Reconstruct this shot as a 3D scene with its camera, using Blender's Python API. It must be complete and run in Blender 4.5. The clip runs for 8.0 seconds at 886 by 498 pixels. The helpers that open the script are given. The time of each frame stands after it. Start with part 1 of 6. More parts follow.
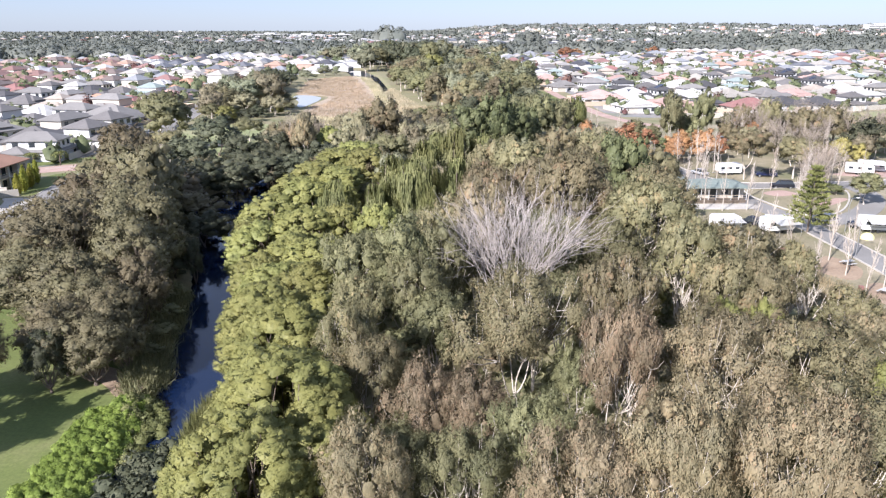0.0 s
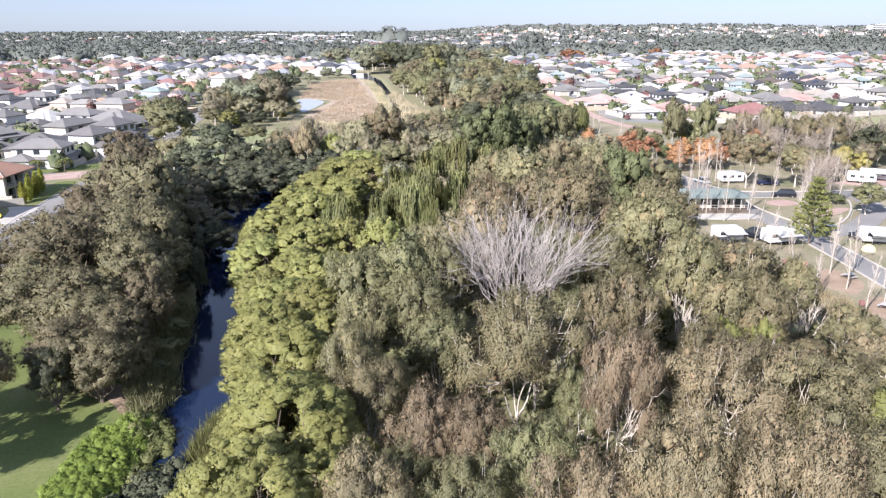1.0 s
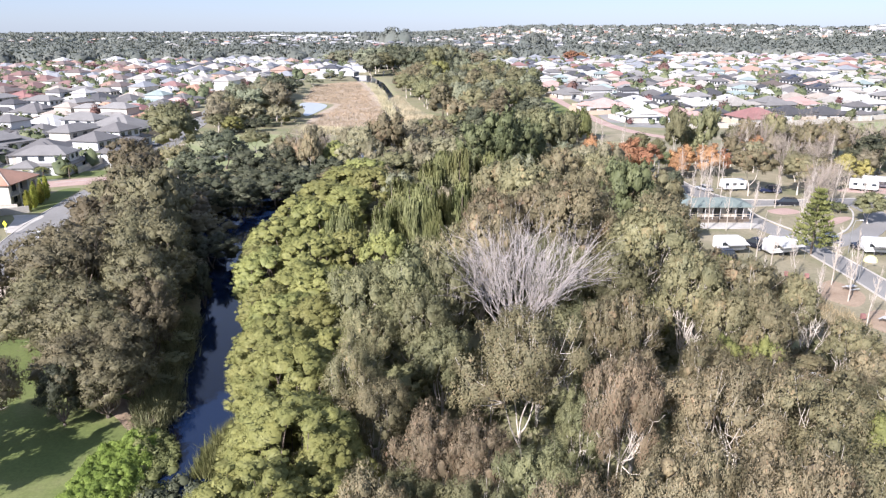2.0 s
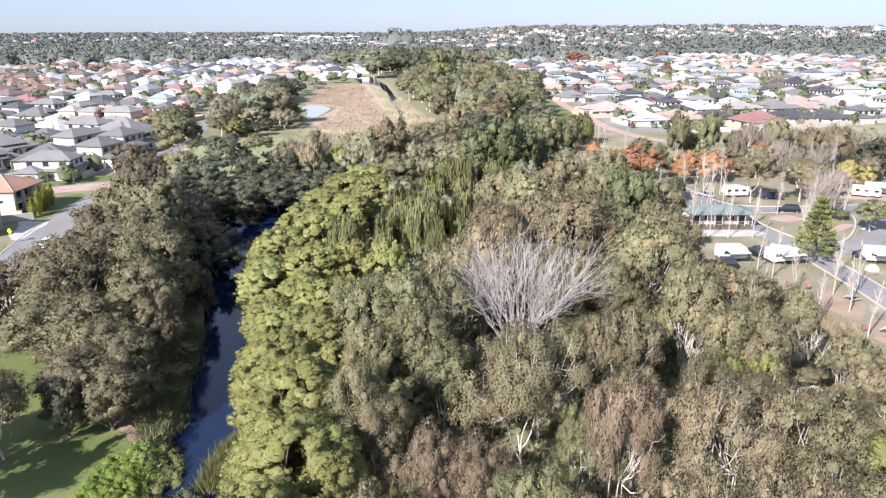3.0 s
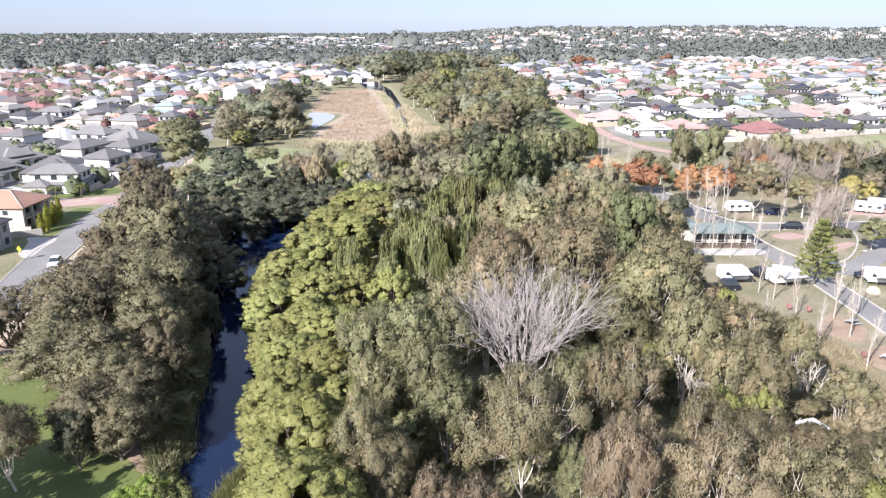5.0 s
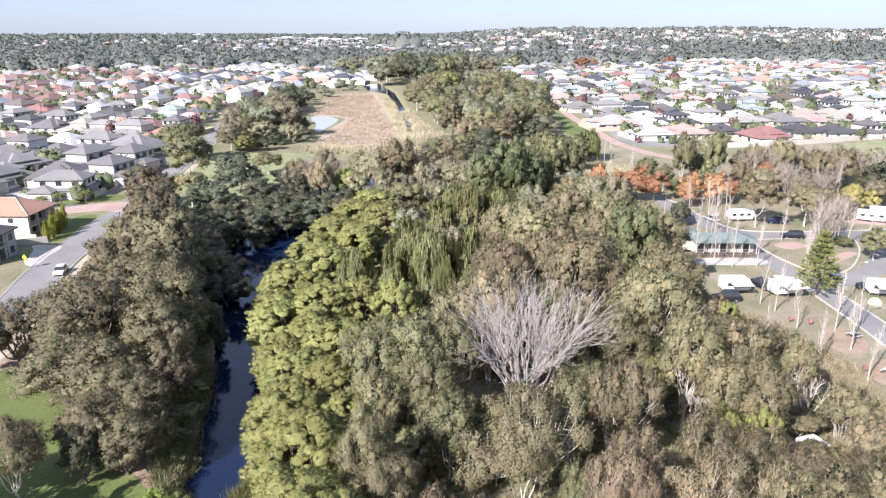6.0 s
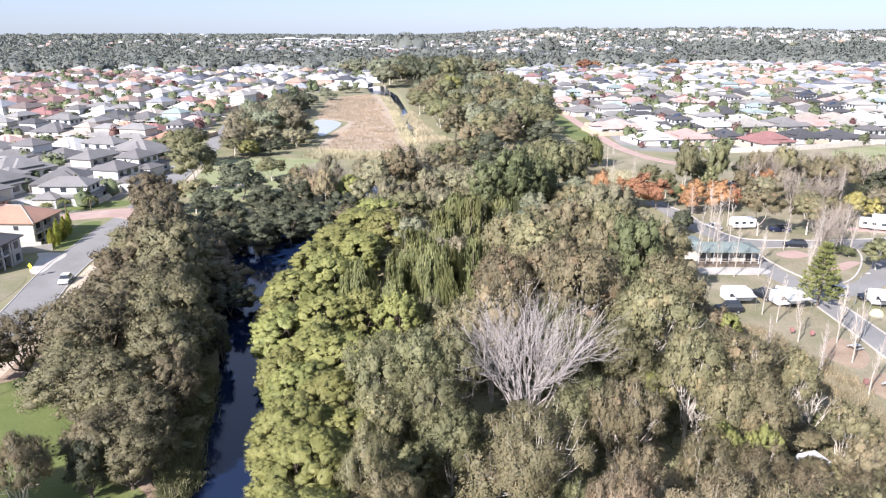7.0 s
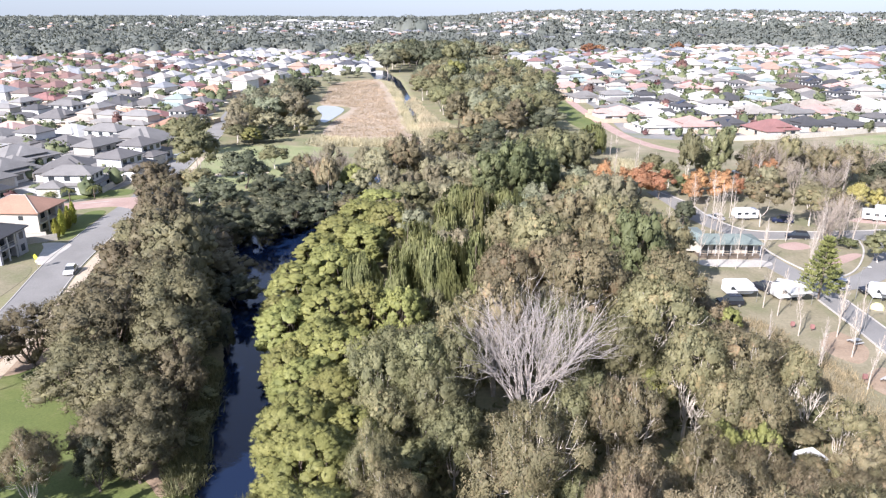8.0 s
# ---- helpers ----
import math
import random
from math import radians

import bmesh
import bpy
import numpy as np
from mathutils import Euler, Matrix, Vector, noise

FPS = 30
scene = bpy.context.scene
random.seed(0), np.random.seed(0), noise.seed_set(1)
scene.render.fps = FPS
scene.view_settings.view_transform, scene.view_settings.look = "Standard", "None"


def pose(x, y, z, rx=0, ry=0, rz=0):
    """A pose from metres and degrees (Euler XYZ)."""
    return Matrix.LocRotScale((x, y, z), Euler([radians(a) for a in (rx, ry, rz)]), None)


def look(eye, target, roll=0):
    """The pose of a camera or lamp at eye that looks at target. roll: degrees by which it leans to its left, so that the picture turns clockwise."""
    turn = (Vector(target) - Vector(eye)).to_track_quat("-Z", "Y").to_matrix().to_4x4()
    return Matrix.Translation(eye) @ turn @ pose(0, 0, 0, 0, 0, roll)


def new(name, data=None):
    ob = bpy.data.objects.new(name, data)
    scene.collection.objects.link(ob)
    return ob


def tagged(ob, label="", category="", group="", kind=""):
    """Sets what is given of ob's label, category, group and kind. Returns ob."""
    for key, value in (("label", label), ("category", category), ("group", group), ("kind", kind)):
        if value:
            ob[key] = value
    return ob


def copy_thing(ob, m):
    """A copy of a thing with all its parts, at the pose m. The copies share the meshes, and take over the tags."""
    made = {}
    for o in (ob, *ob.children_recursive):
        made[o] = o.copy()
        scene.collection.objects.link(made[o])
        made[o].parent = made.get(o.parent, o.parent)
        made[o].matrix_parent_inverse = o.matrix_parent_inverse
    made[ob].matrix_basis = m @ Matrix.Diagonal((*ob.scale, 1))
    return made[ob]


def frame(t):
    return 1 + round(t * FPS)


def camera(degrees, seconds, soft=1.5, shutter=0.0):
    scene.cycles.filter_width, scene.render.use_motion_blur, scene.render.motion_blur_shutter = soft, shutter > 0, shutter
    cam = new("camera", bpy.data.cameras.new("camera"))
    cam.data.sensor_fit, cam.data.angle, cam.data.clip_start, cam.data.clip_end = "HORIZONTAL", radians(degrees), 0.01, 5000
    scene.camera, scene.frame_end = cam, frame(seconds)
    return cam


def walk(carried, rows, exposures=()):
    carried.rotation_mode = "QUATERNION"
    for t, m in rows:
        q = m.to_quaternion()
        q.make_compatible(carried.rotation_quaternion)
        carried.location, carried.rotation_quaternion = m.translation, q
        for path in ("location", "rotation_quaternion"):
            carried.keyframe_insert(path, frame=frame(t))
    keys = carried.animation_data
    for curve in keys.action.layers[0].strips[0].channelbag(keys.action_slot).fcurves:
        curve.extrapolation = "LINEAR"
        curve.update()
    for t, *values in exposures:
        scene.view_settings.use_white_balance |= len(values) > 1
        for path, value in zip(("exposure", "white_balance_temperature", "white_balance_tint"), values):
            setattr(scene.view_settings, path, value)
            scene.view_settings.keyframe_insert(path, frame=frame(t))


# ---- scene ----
cam = camera(64.7, 8.0, 1.25)
METRES, EYE, TILT, LEAN, TURN = 14.6, 34.0, -17.5, 0.0, 0.0
ROWS = [
    (0.0, 0.0, 0.0, 0.0, 0.0, 0.0, -0.0),
    (0.5, -0.0033, -0.0223, 0.0648, 0.09, 0.0, -0.04),
    (1.0, -0.0061, -0.0418, 0.1302, 0.18, -0.0, -0.08),
    (1.5, -0.0083, -0.061, 0.1959, 0.28, 0.01, -0.12),
    (3.0, -0.0041, -0.1076, 0.3479, 0.61, 0.01, -0.2),
    (3.5, -0.0003, -0.1254, 0.4105, 0.7, 0.01, -0.23),
    (4.0, 0.0034, -0.1459, 0.4726, 0.8, 0.01, -0.27),
    (4.5, 0.0051, -0.1682, 0.5333, 0.89, 0.01, -0.3),
    (6.0, -0.0001, -0.2318, 0.7163, 1.18, 0.04, -0.47),
    (6.5, -0.0028, -0.2513, 0.7776, 1.29, 0.04, -0.54),
    (7.0, -0.0043, -0.27, 0.8398, 1.39, 0.05, -0.58),
    (7.4, -0.0044, -0.2848, 0.8861, 1.46, 0.03, -0.63),
    (7.5, -0.0044, -0.2885, 0.8977, 1.48, 0.02, -0.64),
    (7.6, -0.0043, -0.292, 0.9090, 1.50, -0.11, -0.65),
    (7.7, -0.0042, -0.2955, 0.9200, 1.53, -0.36, -0.67),
    (7.8, -0.0040, -0.299, 0.9310, 1.56, -0.70, -0.68),
    (7.9, -0.0038, -0.3022, 0.9415, 1.58, -1.04, -0.70),
    (8.0, -0.0037, -0.3055, 0.9512, 1.61, -1.3, -0.71),
]
walk(cam, [(t, pose(0, 0, EYE, TILT, LEAN, TURN) @ pose(METRES * x, METRES * y, METRES * z, 90 + pitch, roll, yaw)) for t, x, y, z, yaw, pitch, roll in ROWS],
     [(0.0, 1.0, 6000, 18), (4.0, 1.05, 6000, 18), (8.0, 1.09, 6000, 18)])

# ---- light: clear winter sky, low sun behind on the left ----
SUN_EL, SUN_AZ = 33.2, 217.0  # degrees; azimuth clockwise from +y
world = bpy.data.worlds.new("sky")
scene.world = world
world.use_nodes = True
wn = world.node_tree
sky = wn.nodes.new("ShaderNodeTexSky")
sky.sky_type = "NISHITA"
sky.sun_disc = False
sky.sun_elevation, sky.sun_rotation = radians(SUN_EL), radians(SUN_AZ)
sky.air_density, sky.dust_density, sky.ozone_density = 1.0, 0.3, 2.5
wn.nodes["Background"].inputs[1].default_value = 0.064
cool = wn.nodes.new("ShaderNodeMix")
cool.data_type, cool.blend_type = "RGBA", "MULTIPLY"
cool.inputs[0].default_value, cool.inputs[7].default_value = 1.0, (0.82, 0.92, 1.26, 1)
wn.links.new(sky.outputs[0], cool.inputs[6])
haze = wn.nodes.new("ShaderNodeMix")
haze.data_type = "RGBA"
haze.inputs[0].default_value, haze.inputs[7].default_value = 0.5, (5.35, 6.25, 7.0, 1)
wn.links.new(cool.outputs[2], haze.inputs[6])
wn.links.new(haze.outputs[2], wn.nodes["Background"].inputs[0])
sun = new("sun", bpy.data.lights.new("sun", "SUN"))
sun.data.energy, sun.data.angle, sun.data.color = 5.0, radians(0.53), (1.0, 0.95, 0.87)
sun_way = Vector((math.sin(radians(SUN_AZ)) * math.cos(radians(SUN_EL)), math.cos(radians(SUN_AZ)) * math.cos(radians(SUN_EL)), math.sin(radians(SUN_EL))))
sun.matrix_world = look(sun_way * 100, (0, 0, 0))

rng = np.random.default_rng(7)
rnd = random.Random(11)


# ---- materials ----
def link(nt, a, b):
    nt.links.new(a, b)


def base_material(name):
    m = bpy.data.materials.new(name)
    m.use_nodes = True
    nt = m.node_tree
    return m, nt, nt.nodes["Principled BSDF"]


def ramp_node(nt, stops, mode="LINEAR"):
    r = nt.nodes.new("ShaderNodeValToRGB")
    r.color_ramp.interpolation = mode
    while len(r.color_ramp.elements) < len(stops):
        r.color_ramp.elements.new(0.5)
    for e, (p, c) in zip(r.color_ramp.elements, stops):
        e.position, e.color = p, (*c, 1)
    return r


def noise_node(nt, scale, detail=4.0, where="Object", rough=0.6):
    co = nt.nodes.new("ShaderNodeTexCoord")
    n = nt.nodes.new("ShaderNodeTexNoise")
    n.inputs["Scale"].default_value, n.inputs["Detail"].default_value, n.inputs["Roughness"].default_value = scale, detail, rough
    if where == "World":
        g = nt.nodes.new("ShaderNodeNewGeometry")
        link(nt, g.outputs["Position"], n.inputs["Vector"])
    else:
        link(nt, co.outputs[where], n.inputs["Vector"])
    return n


def mixed(nt, fac, a, b, how="MIX"):
    """A colour mix; fac, a and b are sockets, numbers or colours."""
    x = nt.nodes.new("ShaderNodeMix")
    x.data_type, x.blend_type = "RGBA", how
    for sock, v in ((x.inputs[0], fac), (x.inputs[6], a), (x.inputs[7], b)):
        if isinstance(v, (int, float)):
            sock.default_value = v
        elif isinstance(v, tuple):
            sock.default_value = (*v, 1)
        else:
            link(nt, v, sock)
    return x.outputs[2]


def varied(nt, col, amount, hue=0.0):
    """Shift brightness and hue of a colour by the object's own random number."""
    oi = nt.nodes.new("ShaderNodeObjectInfo")
    h = nt.nodes.new("ShaderNodeHueSaturation")
    for sock, lo, hi in ((h.inputs["Value"], 1 - amount, 1 + amount), (h.inputs["Hue"], 0.5 - hue, 0.5 + hue)):
        mr = nt.nodes.new("ShaderNodeMapRange")
        mr.inputs[3].default_value, mr.inputs[4].default_value = lo, hi
        link(nt, oi.outputs["Random"], mr.inputs[0])
        link(nt, mr.outputs[0], sock)
    link(nt, col, h.inputs["Color"])
    return h.outputs[0]


def foliage(name, dark, mid, light, through_part=0.25, odd=None, amount=0.18, hue=0.012, patch=0.35, grain=0.45):
    """Leaves: colour by leaf, by patch of the crown and by tree; thin, so some light comes through."""
    m, nt, b = base_material(name)
    g = nt.nodes.new("ShaderNodeNewGeometry")
    stops = [(0.0, dark), (0.5, mid), (1.0, light)]
    if odd:
        stops = [(0.0, dark), (0.45, mid), (0.88, light), (0.97, odd)]
    r = ramp_node(nt, stops)
    link(nt, g.outputs["Random Per Island"], r.inputs[0])
    n = noise_node(nt, patch, 3.0, "World")
    pr = ramp_node(nt, [(0.32, (0.76, 0.79, 0.76)), (0.68, (1.22, 1.18, 1.12))])
    link(nt, n.outputs[0], pr.inputs[0])
    fine = noise_node(nt, 3.4, 3.0, "World", 0.75)
    fr = ramp_node(nt, [(0.30, (0.60, 0.62, 0.60)), (0.70, (1.36, 1.34, 1.32))])
    link(nt, fine.outputs[0], fr.inputs[0])
    col = mixed(nt, 1.0, r.outputs[0], pr.outputs[0], "MULTIPLY")
    col = varied(nt, mixed(nt, grain, col, fr.outputs[0], "MULTIPLY"), amount, hue)
    link(nt, col, b.inputs["Base Color"])
    b.inputs["Roughness"].default_value = 0.55
    b.inputs["Specular IOR Level"].default_value = 0.18
    t = nt.nodes.new("ShaderNodeBsdfTranslucent")
    link(nt, mixed(nt, 0.35, col, (0.18, 0.20, 0.07)), t.inputs[0])
    mx = nt.nodes.new("ShaderNodeMixShader")
    mx.inputs[0].default_value = through_part
    link(nt, b.outputs[0], mx.inputs[1])
    link(nt, t.outputs[0], mx.inputs[2])
    link(nt, mx.outputs[0], nt.nodes["Material Output"].inputs[0])
    return m


def surface(name, a, b_col, big=0.3, fine=6.0, rough=0.85, bump=0.15, third=None, amount=0.0, metal=0.0, where="Object"):
    """A worn surface: two colours by large blotches, fine grain on top, a little relief."""
    m, nt, b = base_material(name)
    n1, n2 = noise_node(nt, big, 4.0, where), noise_node(nt, fine, 6.0, where, 0.7)
    r = ramp_node(nt, [(0.35, a), (0.65, b_col)] if third is None else [(0.3, a), (0.5, b_col), (0.68, third)])
    link(nt, n1.outputs[0], r.inputs[0])
    g = ramp_node(nt, [(0.25, (0.72, 0.72, 0.72)), (0.75, (1.22, 1.22, 1.22))])
    link(nt, n2.outputs[0], g.inputs[0])
    col = mixed(nt, 1.0, r.outputs[0], g.outputs[0], "MULTIPLY")
    if amount:
        col = varied(nt, col, amount)
    link(nt, col, b.inputs["Base Color"])
    b.inputs["Roughness"].default_value, b.inputs["Metallic"].default_value = rough, metal
    bp = nt.nodes.new("ShaderNodeBump")
    bp.inputs["Strength"].default_value, bp.inputs["Distance"].default_value = bump, 0.05
    link(nt, n2.outputs[0], bp.inputs["Height"])
    link(nt, bp.outputs[0], b.inputs["Normal"])
    return m


def glassy(name, col, rough=0.08):
    m, nt, b = base_material(name)
    n = noise_node(nt, 0.7, 2.0)
    link(nt, mixed(nt, n.outputs[0], col, tuple(c * 1.6 for c in col)), b.inputs["Base Color"])
    b.inputs["Roughness"].default_value = rough
    return m


LEAF = {
    "gum": foliage("gum leaves", (0.192, 0.172, 0.100), (0.228, 0.205, 0.121), (0.264, 0.238, 0.143), 0.26, (0.310, 0.238, 0.142), amount=0.17, hue=0.02),
    "pink": foliage("dry gum leaves", (0.214, 0.177, 0.115), (0.264, 0.218, 0.142), (0.312, 0.258, 0.170), 0.24, (0.335, 0.234, 0.150), amount=0.09, hue=0.012),
    "green": foliage("green gum leaves", (0.158, 0.154, 0.084), (0.204, 0.200, 0.110), (0.252, 0.246, 0.140), 0.28),
    "wattle": foliage("yellow green leaves", (0.206, 0.210, 0.073), (0.250, 0.254, 0.092), (0.294, 0.296, 0.114), 0.28, amount=0.14, hue=0.012),
    "willow": foliage("willow leaves", (0.130, 0.140, 0.055), (0.195, 0.203, 0.085), (0.265, 0.265, 0.122), 0.3, amount=0.1),
    "oak": foliage("sheoak needles", (0.107, 0.092, 0.056), (0.141, 0.122, 0.075), (0.177, 0.154, 0.096), 0.11, amount=0.16, hue=0.02),
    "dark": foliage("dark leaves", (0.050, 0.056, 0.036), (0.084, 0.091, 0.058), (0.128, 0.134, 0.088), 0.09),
    "lush": foliage("mid green leaves", (0.094, 0.105, 0.050), (0.134, 0.147, 0.072), (0.178, 0.190, 0.098), 0.24),
    "red": foliage("autumn red leaves", (0.34, 0.175, 0.095), (0.44, 0.240, 0.135), (0.53, 0.310, 0.185), 0.3),
    "gold": foliage("autumn yellow leaves", (0.36, 0.32, 0.10), (0.49, 0.45, 0.16), (0.60, 0.56, 0.25), 0.3),
    "pine": foliage("pine needles", (0.130, 0.145, 0.050), (0.200, 0.212, 0.078), (0.265, 0.272, 0.112), 0.15),
    "cypress": foliage("golden cypress", (0.20, 0.21, 0.04), (0.34, 0.34, 0.07), (0.44, 0.43, 0.11), 0.2),
    # distance haze is put into this leaf colour: greyer, bluer, little contrast
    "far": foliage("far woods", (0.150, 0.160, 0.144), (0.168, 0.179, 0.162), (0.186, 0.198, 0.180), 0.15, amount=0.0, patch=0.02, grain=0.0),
    # grey green leaves, made paler in colour to stand for aerial haze
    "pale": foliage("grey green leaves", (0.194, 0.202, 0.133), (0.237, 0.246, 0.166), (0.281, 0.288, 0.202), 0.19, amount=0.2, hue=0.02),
    "ochre": foliage("dull brown green leaves", (0.222, 0.200, 0.130), (0.270, 0.244, 0.162), (0.318, 0.288, 0.198), 0.26, amount=0.2, hue=0.02),
    "plum": foliage("dark red garden leaves", (0.10, 0.055, 0.055), (0.15, 0.08, 0.075), (0.21, 0.12, 0.11), 0.15),
    "shrub": foliage("garden shrubs", (0.085, 0.098, 0.052), (0.135, 0.148, 0.082), (0.195, 0.202, 0.120), 0.2, None, amount=0.3, hue=0.02),
    "reedgreen": foliage("bright waterside plants", (0.180, 0.250, 0.050), (0.235, 0.312, 0.070), (0.285, 0.362, 0.098), 0.3, amount=0.1, patch=0.5),
    "reed": foliage("dry reeds", (0.345, 0.270, 0.195), (0.405, 0.322, 0.238), (0.465, 0.378, 0.286), 0.25, amount=0.0, patch=0.03),
    "palereed": foliage("pale reeds", (0.40, 0.35, 0.23), (0.52, 0.46, 0.32), (0.64, 0.58, 0.43), 0.25, amount=0.0, patch=0.06),
    "scrub": foliage("brown bare scrub", (0.22, 0.18, 0.11), (0.33, 0.27, 0.175), (0.44, 0.36, 0.24), 0.15),
}
BARK = {
    "white": surface("pale gum bark", (0.64, 0.585, 0.51), (0.45, 0.385, 0.315), 1.2, 9.0, 0.8, 0.4),
    "brown": surface("rough brown bark", (0.11, 0.085, 0.065), (0.20, 0.16, 0.125), 1.5, 12.0, 0.95, 0.8),
    "ash": surface("bleached grey wood", (0.47, 0.42, 0.385), (0.35, 0.31, 0.28), 1.0, 8.0, 0.9, 0.4),
    "grey": surface("bleached dead wood", (0.36, 0.305, 0.25), (0.25, 0.21, 0.17), 1.0, 8.0, 0.9, 0.4),
    "poplar": surface("bare poplar bark", (0.54, 0.48, 0.41), (0.36, 0.31, 0.26), 1.5, 10.0, 0.85, 0.3),
}
M_GROUND = surface("dry ground", (0.15, 0.17, 0.07), (0.25, 0.22, 0.13), 0.06, 1.5, 0.95, 0.4, third=(0.20, 0.21, 0.09), where="World")
M_LAWN = surface("lawn grass", (0.100, 0.132, 0.032), (0.130, 0.158, 0.042), 0.10, 3.0, 0.9, 0.5, third=(0.196, 0.196, 0.080), where="World")
M_PALEGRASS = surface("pale green grass", (0.20, 0.235, 0.095), (0.26, 0.275, 0.13), 0.10, 3.0, 0.9, 0.4, third=(0.31, 0.29, 0.17), where="World")
M_PARK = surface("worn park grass", (0.172, 0.172, 0.088), (0.245, 0.214, 0.136), 0.10, 2.0, 0.95, 0.4, third=(0.33, 0.285, 0.195), where="World")
M_DIRT = surface("bare brown earth", (0.28, 0.20, 0.135), (0.36, 0.27, 0.19), 0.3, 3.0, 0.95, 0.4, where="World")
M_ASPHALT = surface("grey asphalt", (0.215, 0.205, 0.192), (0.268, 0.256, 0.240), 0.10, 8.0, 0.9, 0.2, where="World")
M_PAVE = surface("red brick paving", (0.38, 0.26, 0.22), (0.46, 0.33, 0.28), 0.15, 5.0, 0.9, 0.2, where="World")
M_CONCRETE = surface("pale concrete", (0.43, 0.40, 0.36), (0.52, 0.49, 0.44), 0.3, 6.0, 0.9, 0.15)
M_SANDPATH = surface("sandy footpath", (0.46, 0.37, 0.27), (0.55, 0.46, 0.35), 0.2, 5.0, 0.95, 0.2)
M_GLASS = glassy("dark window glass", (0.03, 0.035, 0.04))
M_SOLAR = glassy("blue solar cells", (0.03, 0.035, 0.055), 0.15)
M_TYRE = surface("black rubber", (0.02, 0.02, 0.02), (0.035, 0.035, 0.035), 2, 20, 0.9, 0.1)
M_CHROME = surface("dull metal", (0.45, 0.45, 0.45), (0.6, 0.6, 0.6), 2, 20, 0.4, 0.05, metal=0.8)
M_PAINT = {k: surface(k + " car paint", c, tuple(v * 0.9 for v in c), 1.0, 20.0, 0.25, 0.02) for k, c in {
    "white": (0.8, 0.8, 0.79), "black": (0.02, 0.022, 0.03), "blue": (0.015, 0.022, 0.06), "silver": (0.42, 0.43, 0.45)}.items()}
M_WATER, nt, b = base_material("still dark creek water")
n = noise_node(nt, 0.9, 3.0, "World")
bp = nt.nodes.new("ShaderNodeBump")
bp.inputs["Strength"].default_value, bp.inputs["Distance"].default_value = 0.06, 0.1
link(nt, n.outputs[0], bp.inputs["Height"])
link(nt, bp.outputs[0], b.inputs["Normal"])
n = noise_node(nt, 0.08, 3.0, "World")
# extra blue in the base stands for the high sky mirrored here
link(nt, mixed(nt, n.outputs[0], (0.004, 0.012, 0.040), (0.008, 0.017, 0.046)), b.inputs["Base Color"])
b.inputs["Roughness"].default_value = 0.06
b.inputs["Specular IOR Level"].default_value = 0.36
ROOF = {k: surface(k + " roof", c, tuple(v * 0.82 for v in c), 0.25, 4.0, 0.75, 0.2, amount=0.16) for k, c in {
    "white": (0.50, 0.485, 0.455), "cream": (0.385, 0.355, 0.31), "grey": (0.255, 0.242, 0.228), "slate": (0.165, 0.155, 0.148),
    "charcoal": (0.08, 0.078, 0.08), "rose": (0.46, 0.31, 0.27), "tan": (0.40, 0.34, 0.285), "brown": (0.16, 0.125, 0.105), "orange": (0.44, 0.25, 0.17), "red": (0.30, 0.15, 0.135), "teal": (0.30, 0.355, 0.335), "green": (0.220, 0.262, 0.238)}.items()}
WALL = {k: surface(k + " wall", c, tuple(v * 0.9 for v in c), 0.4, 5.0, 0.85, 0.1, amount=0.06) for k, c in {
    "white": (0.60, 0.595, 0.58), "cream": (0.53, 0.49, 0.42), "brick": (0.40, 0.25, 0.19), "tan": (0.55, 0.44, 0.33), "grey": (0.40, 0.40, 0.41), "rose": (0.60, 0.42, 0.36)}.items()}


# ---- mesh helpers ----
def mesh_from(name, verts, faces, mats, slots=None, smooth=False):
    """A mesh from arrays of corners and of faces with three or four corners each."""
    me = bpy.data.meshes.new(name)
    verts = np.asarray(verts, dtype=np.float32).reshape(-1, 3)
    if isinstance(faces, np.ndarray):
        count, k = faces.shape
        me.vertices.add(len(verts))
        me.vertices.foreach_set("co", verts.ravel())
        me.loops.add(count * k)
        me.loops.foreach_set("vertex_index", faces.astype(np.int32).ravel())
        me.polygons.add(count)
        me.polygons.foreach_set("loop_start", np.arange(0, count * k, k, dtype=np.int32))
        me.polygons.foreach_set("loop_total", np.full(count, k, dtype=np.int32))
    else:
        me.from_pydata(verts.tolist(), [], faces)
    for m in mats:
        me.materials.append(m)
    if slots is not None:
        me.polygons.foreach_set("material_index", np.asarray(slots, dtype=np.int32))
    me.polygons.foreach_set("use_smooth", np.full(len(me.polygons), smooth))
    me.update(calc_edges=True)
    return me


def child(name, me, parent, label="", at=(0, 0, 0)):
    ob = new(name, me)
    ob.parent = parent
    ob.location = at
    if label:
        ob["label"] = label
    return ob


